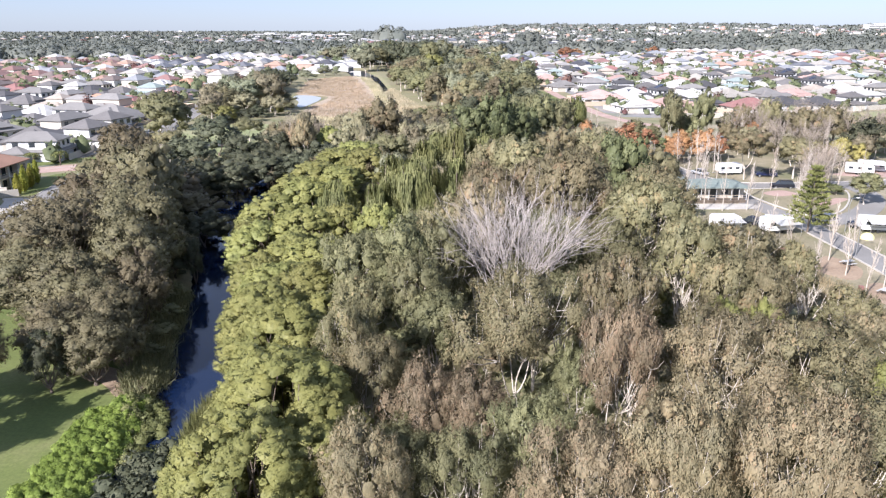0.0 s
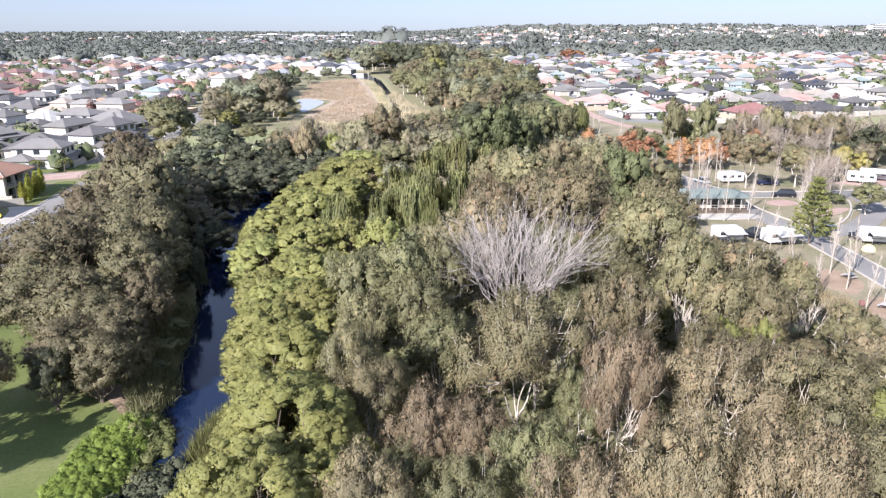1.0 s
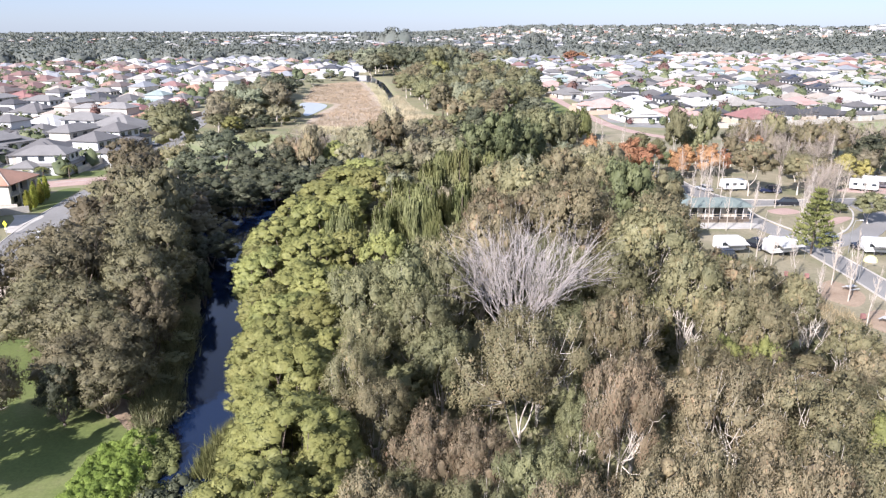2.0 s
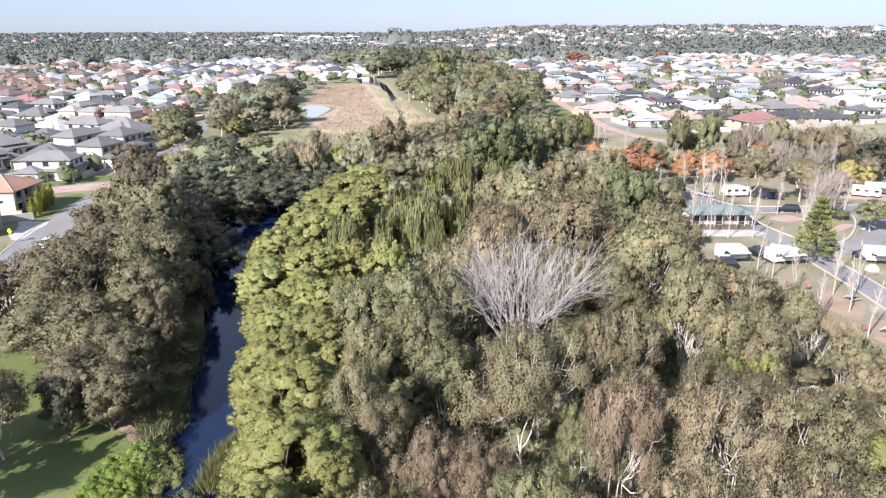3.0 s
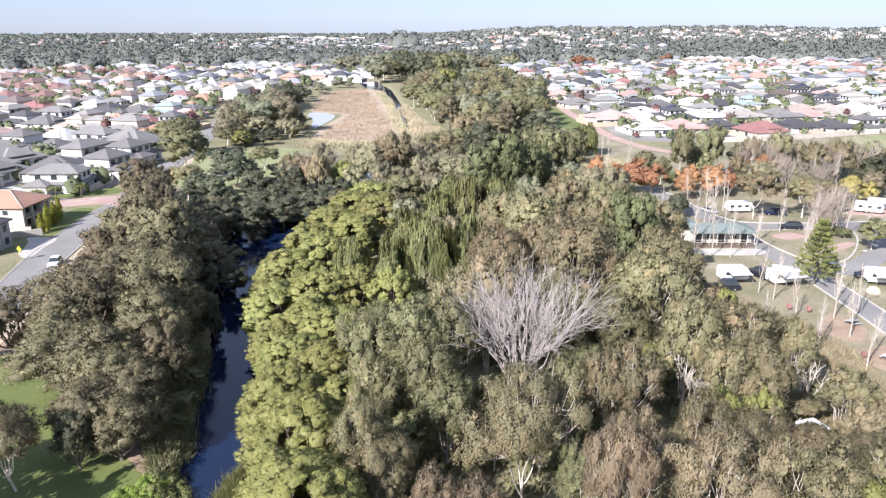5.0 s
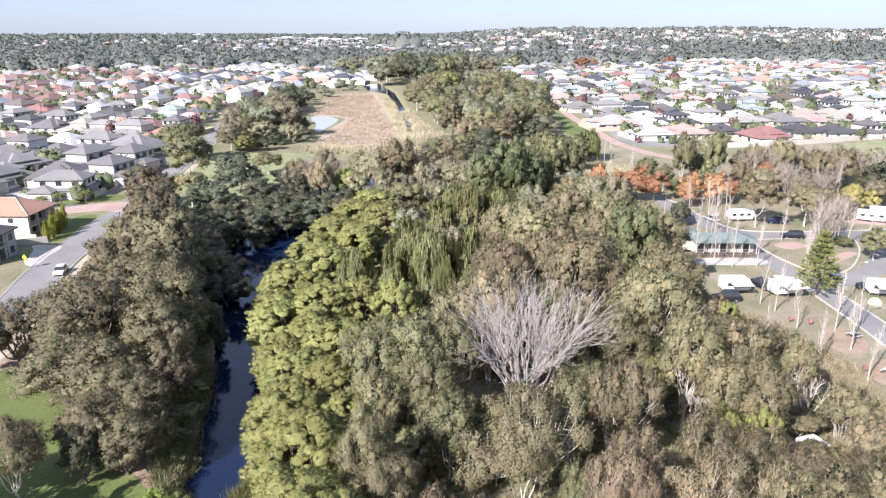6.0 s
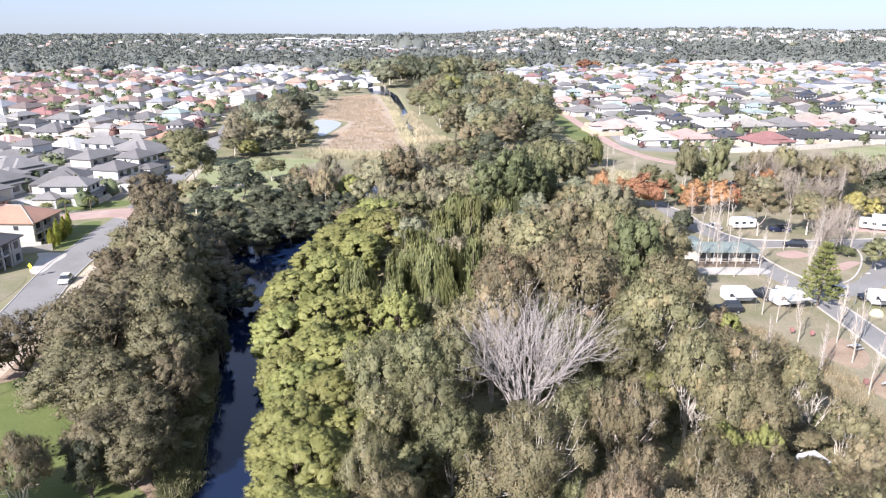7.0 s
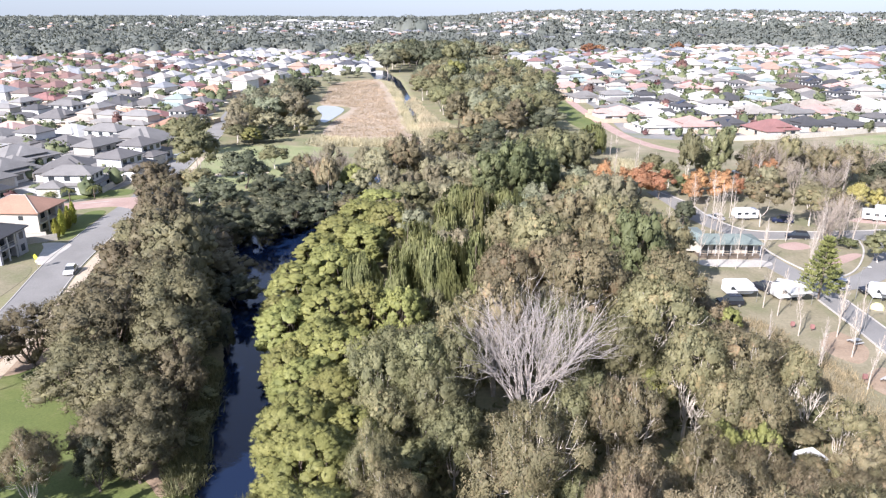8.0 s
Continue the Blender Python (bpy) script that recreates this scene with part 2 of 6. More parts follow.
class Shape:
    """Gathers boxes, prisms and tubes into one mesh."""

    def __init__(self):
        self.v, self.f, self.s = [], [], []

    def add(self, verts, faces, slot=0):
        o = len(self.v)
        self.v.extend(verts)
        self.f.extend([tuple(i + o for i in fc) for fc in faces])
        self.s.extend([slot] * len(faces))
        return self

    def box(self, x0, x1, y0, y1, z0, z1, slot=0, cut=0.0):
        c = min(cut, (x1 - x0) / 2.2, (y1 - y0) / 2.2, (z1 - z0) / 1.1)
        if c <= 0:
            v = [(x, y, z) for z in (z0, z1) for x, y in ((x0, y0), (x1, y0), (x1, y1), (x0, y1))]
            return self.add(v, [(3, 2, 1, 0), (4, 5, 6, 7), (0, 1, 5, 4), (1, 2, 6, 5), (2, 3, 7, 6), (3, 0, 4, 7)], slot)
        v = [(x, y, z) for z in (z0, z1 - c) for x, y in ((x0, y0), (x1, y0), (x1, y1), (x0, y1))]
        v += [(x, y, z1) for x, y in ((x0 + c, y0 + c), (x1 - c, y0 + c), (x1 - c, y1 - c), (x0 + c, y1 - c))]
        f = [(3, 2, 1, 0), (8, 9, 10, 11)]
        for o in (0, 4):
            f += [(o + i, o + (i + 1) % 4, o + 4 + (i + 1) % 4, o + 4 + i) for i in range(4)]
        return self.add(v, f, slot)

    def tube(self, pts, radii, sides=5, slot=0):
        pts = [Vector(p) for p in pts]
        v, f = [], []
        for i, p in enumerate(pts):
            d = (pts[min(i + 1, len(pts) - 1)] - pts[max(i - 1, 0)]).normalized()
            a = d.orthogonal().normalized()
            b2 = d.cross(a)
            v += [tuple(p + (a * math.cos(2 * math.pi * k / sides) + b2 * math.sin(2 * math.pi * k / sides)) * radii[i]) for k in range(sides)]
        for i in range(len(pts) - 1):
            f += [(i * sides + k, i * sides + (k + 1) % sides, (i + 1) * sides + (k + 1) % sides, (i + 1) * sides + k) for k in range(sides)]
        f += [tuple(reversed(range(sides))), tuple((len(pts) - 1) * sides + k for k in range(sides))]
        return self.add(v, f, slot)

    def wheel(self, x, y, z, r, w, slot=0, n=12):
        """A disc that stands upright, its axle along x."""
        v = [(x + s * w / 2, y + r * math.cos(2 * math.pi * k / n), z + r * math.sin(2 * math.pi * k / n)) for s in (-1, 1) for k in range(n)]
        f = [(k, (k + 1) % n, n + (k + 1) % n, n + k) for k in range(n)] + [tuple(reversed(range(n))), tuple(range(n, 2 * n))]
        return self.add(v, f, slot)

    def hip(self, x0, x1, y0, y1, z, pitch, over=0.5, slot=0):
        """A hipped roof with a fascia over a rectangle."""
        x0, x1, y0, y1 = x0 - over, x1 + over, y0 - over, y1 + over
        w, d = x1 - x0, y1 - y0
        k = min(w, d) / 2
        h = k * math.tan(radians(pitch))
        e = 0.02
        a, b2 = ((x0 + k, y0 + d / 2), (x1 - k, y0 + d / 2)) if w >= d else ((x0 + w / 2, y0 + k), (x0 + w / 2, y1 - k))
        if abs(w - d) < 0.1:
            a, b2 = (a[0] - e, a[1]), (b2[0] + e, b2[1])
        v = [(x0, y0, z - 0.2), (x1, y0, z - 0.2), (x1, y1, z - 0.2), (x0, y1, z - 0.2), (x0, y0, z), (x1, y0, z), (x1, y1, z), (x0, y1, z), (*a, z + h), (*b2, z + h)]
        f = [(3, 2, 1, 0)] + [(i, (i + 1) % 4, 4 + (i + 1) % 4, 4 + i) for i in range(4)]
        f += [(4, 5, 9, 8), (5, 6, 9), (6, 7, 8, 9), (7, 4, 8)] if w >= d else [(4, 5, 8), (5, 6, 9, 8), (6, 7, 9), (7, 4, 8, 9)]
        return self.add(v, f, slot)

    def mesh(self, name, *mats, smooth=False):
        return mesh_from(name, self.v, self.f, mats, self.s, smooth)


def blank(name, x, y, z=0.0, turn=0.0):
    ob = new(name)
    ob.matrix_basis = pose(x, y, z, 0, 0, turn)
    return ob


# ---- the lie of the land ----
CREEK = [(-60, -6, 4), (20, -19, 4), (45, -22.3, 4.4), (59, -23.6, 4.0), (75, -27.2, 3.8), (92, -30.4, 4.6), (113, -35, 7), (134, -40, 11), (150, -40, 11), (176, -36, 6),
         (200, -32, 4), (240, -22, 3.5), (274, -17, 3.5), (326, -25, 3.0), (400, -35, 6), (470, -46, 7), (538, -58, 9), (640, -80, 8)]
CY, CX, CW = (np.array(c, dtype=float) for c in zip(*CREEK))
WATER_Z = -1.0


def height(x, y):
    """The ground's height: flat land, the creek's bed, and a long hill far off."""
    x, y = np.asarray(x, dtype=float), np.asarray(y, dtype=float)
    off = np.abs(x - np.interp(y, CY, CX)) - np.interp(y, CY, CW)
    bed = np.clip((off + 0.3) / 2.6, -0.6, 1.0)
    z = np.where((y > -60) & (y < 640), (bed * bed * (3 - 2 * np.clip(bed, 0, 1)) * (bed > 0) - 1) * 1.25 - 0.6 * np.clip(-bed, 0, 1), 0.0)
    z = np.where(bed >= 1, 0.0, z)
    far = np.clip((y - 1300) / 900, 0, 1)
    hill = 56 * np.exp(-(((y - 3500) / 1000.0) ** 2)) / (1 + np.exp(-(x - 120) / 170.0))
    hill *= 0.82 + 0.18 * np.sin(x / 260.0 + 0.8) * np.cos(x / 610.0)
    roll = 5 * np.sin(x / 700.0) * np.sin(y / 900.0 + 1.0) * far
    return z + hill * far + roll


def spaced(*runs):
    return np.unique(np.concatenate([np.arange(a, b, s) for a, b, s in runs]))


gx = spaced((-6000, -800, 200), (-800, -100, 20), (-100, -70, 3), (-70, -50, 3), (-50, -8, 0.9), (-8, 20, 4), (20, 100, 4), (100, 800, 20), (800, 6001, 200))
gy = spaced((-1500, -60, 120), (-60, 30, 6), (30, 190, 1.8), (190, 640, 5), (640, 1300, 40), (1300, 4000, 60), (4000, 6001, 250))
X, Y = np.meshgrid(gx, gy)
Z = height(X, Y)
idx = np.arange(X.size).reshape(X.shape)
quads = np.stack([idx[:-1, :-1], idx[:-1, 1:], idx[1:, 1:], idx[1:, :-1]], -1).reshape(-1, 4)
ground = new("ground", mesh_from("ground", np.stack([X, Y, Z], -1), quads, [M_GROUND], smooth=True))
tagged(ground, "flat dry grassy ground reaching to the horizon", "ground", kind="structure")


def ribbon(name, line, width, z, material, label, category, kind="structure", thick=0.25):
    """A band of surface along a line of places; width may be a number or one for each place."""
    pts = [Vector((p[0], p[1], 0)) for p in line]
    fine = []
    for i in range(len(pts) - 1):
        p0, p1, p2, p3 = pts[max(i - 1, 0)], pts[i], pts[i + 1], pts[min(i + 2, len(pts) - 1)]
        for k in range(6):
            t = k / 6
            fine.append((0.5 * ((2 * p1) + (p2 - p0) * t + (2 * p0 - 5 * p1 + 4 * p2 - p3) * t * t + (3 * p1 - p0 - 3 * p2 + p3) * t ** 3), i + t))
    fine.append((pts[-1], len(pts) - 1))
    v, f = [], []
    for i, (p, u) in enumerate(fine):
        d = (fine[min(i + 1, len(fine) - 1)][0] - fine[max(i - 1, 0)][0]).normalized()
        side = Vector((d.y, -d.x, 0))
        w = width if isinstance(width, (int, float)) else float(np.interp(u, range(len(width)), width))
        for s, zz in ((-1, z), (1, z), (1, z - thick), (-1, z - thick)):
            q = p + side * s * w / 2
            v.append((q.x, q.y, zz))
    for i in range(len(fine) - 1):
        o, e = 4 * i, 4 * i + 4
        f += [(o, o + 1, e + 1, e), (o + 1, o + 2, e + 2, e + 1), (o + 3, o, e, e + 3)]
    n = 4 * (len(fine) - 1)
    f += [(0, 3, 2, 1), (n, n + 1, n + 2, n + 3)]
    return tagged(new(name, mesh_from(name, v, f, [material])), label, category, kind=kind)


def patch(name, outline, z, material, label, category, kind="structure", thick=0.25):
    """A flat piece of surface with a rounded outline."""
    pts = []
    n = len(outline)
    for i in range(n):
        p0, p1, p2, p3 = (np.array(outline[(i + k) % n], dtype=float) for k in (-1, 0, 1, 2))
        for k in range(5):
            t = k / 5
            pts.append(0.5 * (2 * p1 + (p2 - p0) * t + (2 * p0 - 5 * p1 + 4 * p2 - p3) * t * t + (3 * p1 - p0 - 3 * p2 + p3) * t ** 3))
    bm = bmesh.new()
    top = [bm.verts.new((p[0], p[1], z)) for p in pts]
    low = [bm.verts.new((p[0], p[1], z - thick)) for p in pts]
    face = bm.faces.new(top)
    for i in range(len(top)):
        j = (i + 1) % len(top)
        bm.faces.new((top[i], low[i], low[j], top[j]))
    bmesh.ops.triangulate(bm, faces=[face])
    bmesh.ops.recalc_face_normals(bm, faces=bm.faces[:])
    me = bpy.data.meshes.new(name)
    bm.to_mesh(me)
    bm.free()
    me.materials.append(material)
    return tagged(new(name, me), label, category, kind=kind)


# the creek and the pond
line = [(x, y) for y, x, w in CREEK]
ribbon("water", line, [2 * w + 4.5 for y, x, w in CREEK], WATER_Z, M_WATER, "still dark creek water tinted blue for the sky, between overgrown banks", "water", thick=0.05)
# the pond's mirrored horizon sky is put into its pale base colour
M_POND = glassy("pale pond water", (0.33, 0.34, 0.335), 0.3)
patch("water", [(-77, 367), (-77, 379), (-70, 378), (-63, 367), (-61.5, 354), (-62, 338), (-63.5, 321), (-67, 326), (-70, 345)], 0.10, M_POND, "small pond beside the dry reeds, coloured pale for reflected sky", "water")

# surfaces on the left bank
patch("lawn", [(-28.5, 26), (-29.5, 46), (-31.5, 60), (-36, 75), (-41, 95), (-47, 112), (-56, 128), (-60, 150), (-62, 172), (-70, 175), (-74, 160), (-71, 128), (-64, 105), (-66, 84), (-75, 60), (-80, 28)], 0.03, M_LAWN, "mown green lawn with tree shadows along the creek", "lawn")
patch("lawn", [(-84, 205), (-72, 192), (-52, 196), (-44, 215), (-44, 240), (-52, 258), (-74, 262), (-90, 250)], 0.03, M_PALEGRASS, "green park lawn beyond the road", "lawn")
patch("bare_earth", [(-31.4, 60.2), (-29.6, 62), (-31.0, 64.2), (-36, 66.8), (-37.5, 66), (-33.5, 62.2)], 0.06, M_DIRT, "bare brown earth under the bank trees", "earth")
patch("bare_earth", [(-62, 86), (-60, 92), (-63, 97), (-69, 97), (-70, 90), (-66, 85)], 0.06, M_DIRT, "reddish bare earth under a tree", "earth")
STREET = [(-67, 60), (-71.5, 88), (-74.6, 107), (-80.4, 130), (-84.2, 155), (-86.5, 180), (-91, 205), (-97, 240), (-106, 300), (-118, 360), (-135, 430)]
ribbon("road", STREET, 8.2, 0.05, M_ASPHALT, "grey asphalt suburban street with pale kerbs", "road")
ribbon("kerb", [(x - 4.2, y + 0.8) for x, y in STREET[1:5]], 0.18, 0.13, M_CONCRETE, "pale concrete kerb along the street", "kerb")
ribbon("kerb", [(x + 4.2, y - 0.8) for x, y in STREET[:]], 0.18, 0.13, M_CONCRETE, "pale concrete kerb along the street", "kerb")
ribbon("footpath", [(x + 6.0, y - 1.2) for x, y in STREET[:8]], 2.2, 0.07, M_SANDPATH, "sandy coloured footpath beside the street", "path")
ribbon("road", [(-84, 177), (-92, 178), (-104, 172), (-122, 160), (-150, 140)], [12, 9, 8, 7.5, 7.5], 0.07, M_PAVE, "red brick paved side street at the junction", "road")
ribbon("marking", [(-101, 175.5), (-94, 179)], 0.4, 0.085, M_CONCRETE, "white give way line on the paving", "marking")
patch("driveway", [(-83.9, 130.3), (-84.6, 136), (-85.6, 142.6), (-92, 143), (-90, 139.5), (-86.5, 130.6)], 0.07, M_CONCRETE, "pale concrete driveway", "driveway")
patch("lawn", [(-82.5, 114), (-85, 127), (-92, 129), (-100, 122), (-93, 108), (-84, 104)], 0.04, M_PARK, "patchy verge grass beside the street", "lawn")
patch("lawn", [(-87.6, 146.5), (-89.3, 160), (-91, 169), (-95, 168), (-94.5, 158), (-91, 147)], 0.04, M_LAWN, "shaded green verge grass", "lawn")
patch("lawn", [(-93, 186), (-104, 180), (-124, 168), (-128, 172), (-112, 186), (-96, 192)], 0.04, M_LAWN, "green verge grass before white houses", "lawn")

patch("bare_earth", [(-76, 209), (-70, 211), (-63, 213), (-62, 216), (-70, 215.5), (-77, 213)], 0.07, M_SANDPATH, "pale sandy patch under the park trees", "earth")
# the reed field, the open land behind the woods, the caravan park
patch("reed_bed", [(-91, 494), (-80, 520), (-66, 535), (-56, 500), (-44, 430), (-33, 360), (-26, 315), (-21, 285), (-23, 268), (-40, 270), (-58, 286), (-60.5, 330), (-60, 372), (-78, 384), (-84, 426)], 0.12, surface("dry reed litter", (0.38, 0.30, 0.22), (0.45, 0.37, 0.28), 0.04, 0.8, 0.95, 0.5, where="World"), "field of dry brown reeds", "reeds")
patch("park_ground", [(36, 100), (41, 122), (44, 150), (54, 172), (60, 195), (66, 205), (98, 200), (125, 185), (125, 120), (95, 70), (60, 62), (48, 82)], 0.03, M_PARK, "worn patchy grass of the caravan park", "ground")
patch("open_grass", [(45, 240), (66, 225), (110, 235), (150, 250), (190, 285), (185, 306), (130, 284), (104, 276), (75, 262), (62, 300), (50, 300)], 0.03, M_PARK, "dry open grass before the estate wall", "ground")
patch("lawn", [(140, 248), (175, 262), (215, 290), (230, 318), (186, 303), (150, 285)], 0.06, M_PALEGRASS, "pale green grass before the estate", "lawn")
patch("lawn", [(48, 330), (53, 305), (60, 320), (58, 390), (50, 420), (46, 380)], 0.06, M_LAWN, "bright green strip of grass beside a path", "lawn")
ribbon("path", [(62, 440), (60.5, 394), (62, 350), (63.5, 320), (66, 290), (72, 268), (80, 255)], 5.0, 0.09, M_PAVE, "red brick paved path beside houses", "path")
ribbon("wall_estate", [(95, 279), (133, 287), (183, 308), (260, 345), (380, 420)], 0.3, 2.0, WALL["cream"], "long cream masonry boundary wall", "wall", thick=2.2)
LANE_A = [(55, 196), (57, 184), (58.5, 172), (61, 162), (66, 156), (76, 155), (90, 156), (108, 159), (124, 162)]
ribbon("road", LANE_A, 5.8, 0.07, M_ASPHALT, "grey asphalt lane through the caravan park", "road")
LANE_B = [(63.5, 158), (62.3, 148), (63.0, 138), (65.2, 126), (66.0, 116), (66.3, 104), (66.2, 92), (63, 76)]
ribbon("road", LANE_B, [6, 5.5, 5.2, 5, 4.6, 4.6, 4.6, 4.6], 0.09, M_ASPHALT, "grey asphalt lane past the cabin", "road")
LANE_C = [(92, 156), (91.5, 147), (87, 138), (79, 129), (69, 123)]
ribbon("road", LANE_C, 4.6, 0.11, M_ASPHALT, "grey asphalt loop lane", "road")
ISLAND = [(66.0, 151.5), (65.4, 144), (67.4, 134), (70.5, 128), (77, 131.5), (84, 141), (88, 149.5), (86.5, 153)]
patch("traffic_island", ISLAND, 0.16, M_PARK, "grassy island inside the loop lane", "island")
ribbon("kerb", ISLAND + ISLAND[:1], 0.35, 0.22, M_CONCRETE, "pale concrete kerb round the grassy island", "kerb")
patch("brick_pad", [(74, 137), (82, 142.5), (84, 141.5), (77, 136)], 0.185, M_PAVE, "pinkish paved pad on the island", "paving")
patch("brick_pad", [(69, 147.5), (74, 150), (76, 146.5), (71, 144.5)], 0.185, M_PAVE, "pinkish paved pad on the island", "paving")
ribbon("kerb", [(54.5, 197.5), (60.2, 184), (61.3, 173), (64, 163), (67.5, 159), (76, 158.2), (90, 159.2), (108, 162.3), (124, 165.3)], 0.3, 0.2, M_CONCRETE, "pale concrete kerb along the park lane", "kerb")
ribbon("kerb", [(63.4, 117), (63.8, 104), (63.7, 92)], 0.28, 0.2, M_CONCRETE, "pale concrete kerb along the park lane", "kerb")
ribbon("kerb", [(68.4, 117), (68.8, 104), (68.7, 92)], 0.28, 0.2, M_CONCRETE, "pale concrete kerb along the park lane", "kerb")
ribbon("kerb", [(40, 116), (41.5, 108), (43.5, 101)], 0.25, 0.2, M_CONCRETE, "pale concrete edging beside the scrub", "kerb")
patch("bare_earth", [(55, 98), (60, 104), (62, 98), (58, 93)], 0.06, M_DIRT, "reddish bare earth patch", "earth")
patch("bare_earth", [(56, 88), (61, 92), (62, 86), (58, 83)], 0.06, M_DIRT, "reddish bare earth patch", "earth")
patch("bare_earth", [(95, 168), (106, 174), (112, 172), (108, 165)], 0.06, M_PAVE, "reddish paved caravan bay", "paving")


# ---- trees ----
ICO_V = np.array([(0, 0, -1), (0.724, -0.526, -0.447), (-0.276, -0.851, -0.447), (-0.894, 0, -0.447), (-0.276, 0.851, -0.447), (0.724, 0.526, -0.447),
                  (0.276, -0.851, 0.447), (-0.724, -0.526, 0.447), (-0.724, 0.526, 0.447), (0.276, 0.851, 0.447), (0.894, 0, 0.447), (0, 0, 1)])
ICO_F = np.array([(0, 1, 2), (1, 0, 5), (0, 2, 3), (0, 3, 4), (0, 4, 5), (1, 5, 10), (2, 1, 6), (3, 2, 7), (4, 3, 8), (5, 4, 9), (1, 10, 6), (2, 6, 7), (3, 7, 8), (4, 8, 9), (5, 9, 10), (6, 10, 11), (7, 6, 11), (8, 7, 11), (9, 8, 11), (10, 9, 11)])


OCT_V = np.array([(1, 0, 0), (0, 1, 0), (-1, 0, 0), (0, -1, 0), (0, 0, 1), (0, 0, -1)], dtype=float)
OCT_F = np.array([(0, 1, 4), (1, 2, 4), (2, 3, 4), (3, 0, 4), (1, 0, 5), (2, 1, 5), (3, 2, 5), (0, 3, 5)])


def unit(a):
    return a / np.maximum(np.linalg.norm(a, axis=-1, keepdims=True), 1e-6)


def ball(n, low=-1.0):
    """n random directions, none lower than low."""
    z = rng.uniform(low, 1, n)
    a = rng.uniform(0, 2 * np.pi, n)
    r = np.sqrt(np.maximum(0, 1 - z * z))
    return np.stack([r * np.cos(a), r * np.sin(a), z], -1)


def leaf_quads(at, axis, length, width, facing=None):
    """Pointed leaves at those places along those axes, their flat side turned towards facing where it is given."""
    n = len(at)
    if facing is None:
        side = unit(np.cross(axis, rng.normal(size=(n, 3))))
    else:
        side = unit(np.cross(axis, facing + rng.normal(size=(n, 3)) * 0.35))
    length = length * rng.uniform(0.6, 1.35, (n, 1))
    width = width * rng.uniform(0.6, 1.35, (n, 1))
    v = np.stack([at + side * width / 2, at + axis * length, at - side * width / 2], 1)
    return v.reshape(-1, 3), np.arange(n * 3).reshape(n, 3)


def clump_crown(R, H, low, lobes, clumps, size, leaves, leaf, hang, core=0.8, lobe_r=0.3, closed=0.34, puff=0.0, tall=0.9, lobe_core=0.6, ragged=0.3, shade=(0.5, 0.45, 0.55)):
    """A crown of leafy clumps gathered on lobes that stand over an uneven dome; ragged sets how far the lobes lie in or out.
    Returns the leaves' corners and faces, the clumps' hearts, and the lobes' places."""
    lr = lobe_r * R * rng.uniform(0.6, 1.4, lobes)
    u = -0.5 + 1.48 * (np.arange(lobes) + 0.5) / lobes
    a = np.arange(lobes) * 2.39996 + rng.uniform(-0.35, 0.35, lobes)
    flat = np.sqrt(np.maximum(0.0, 1 - u * u))
    dome = np.stack([flat * np.cos(a), flat * np.sin(a), u], -1)
    p1, p2 = rng.uniform(0, 6.28, 2)
    wide = (1 + 0.16 * np.sin(2 * a + p1) + 0.09 * np.sin(3 * a + p2)) * 1.06
    zc = low + 0.48 * (H - low)
    reach = rng.uniform(1 - ragged, 1.0, lobes)
    lc = dome * reach[:, None] * np.stack([(R - lr * 0.7) * wide, (R - lr * 0.7) * wide, np.where(u > 0, H - zc - lr * tall * 0.95, zc - low)], -1)
    lc[:, 2] += zc
    mid = np.array([0, 0, zc])
    which = rng.choice(lobes, clumps, p=lr ** 2 / np.sum(lr ** 2))
    d = unit(ball(clumps, -0.6) + dome[which] * 0.5 + np.array([0, 0, 0.15]))
    c = lc[which] + d * lr[which][:, None] * rng.uniform(0.74, 1.18, (clumps, 1)) * np.array([1, 1, tall])
    sizes = size * rng.uniform(0.6, 1.35, clumps)
    w = rng.choice(clumps, leaves, p=sizes ** 2 / np.sum(sizes ** 2))
    e = unit(ball(leaves, -0.8) + d[w] * 0.7)
    at = c[w] + e * sizes[w][:, None] * (0.25 + puff + (0.95 - puff) * rng.beta(1.8, 1.3, (leaves, 1))) * np.array([1, 1, 0.8 + 0.7 * hang])
    face = d[w].copy()
    cover = rng.random(leaves) < closed  # leaves that close the lobes between the sprays
    n = int(np.sum(cover))
    lobe = rng.choice(lobes, n, p=lr ** 2 / np.sum(lr ** 2))
    cd = unit(ball(n, -0.75) + dome[lobe] * 0.45)
    at[cover] = lc[lobe] + cd * lr[lobe][:, None] * rng.uniform(0.72, 1.06, (n, 1)) * np.array([1, 1, tall])
    e[cover], face[cover] = cd, cd
    owner = which[w].copy()
    owner[cover] = lobe
    soft = unit(unit(at - lc[owner]) * shade[0] + unit((at - mid) / np.array([R, R, H - zc])) * shade[1] + e * shade[2])
    look_out = unit(e * 0.6 + face)
    tang = unit(np.cross(look_out, rng.normal(size=(leaves, 3))))
    axis = unit(tang * (1 - hang) + np.array([0, 0, -1.0]) * hang + rng.normal(size=(leaves, 3)) * 0.25 + e * 0.2)
    v, f = leaf_quads(at - axis * leaf[0] * 0.4, axis, leaf[0], leaf[1], look_out)
    k = len(ICO_V)
    cv = lc[:, None, :] + ICO_V[None] * (lr * lobe_core)[:, None, None] * rng.uniform(0.75, 1.2, (lobes, k, 1)) * np.array([1, 1, tall])
    cf = (ICO_F[None] + (np.arange(lobes) * k)[:, None, None]).reshape(-1, 3)
    hv = c[:, None, :] + OCT_V[None] * (sizes * core)[:, None, None] * rng.uniform(0.8, 1.35, (clumps, 6, 1)) * np.array([1, 1, tall])
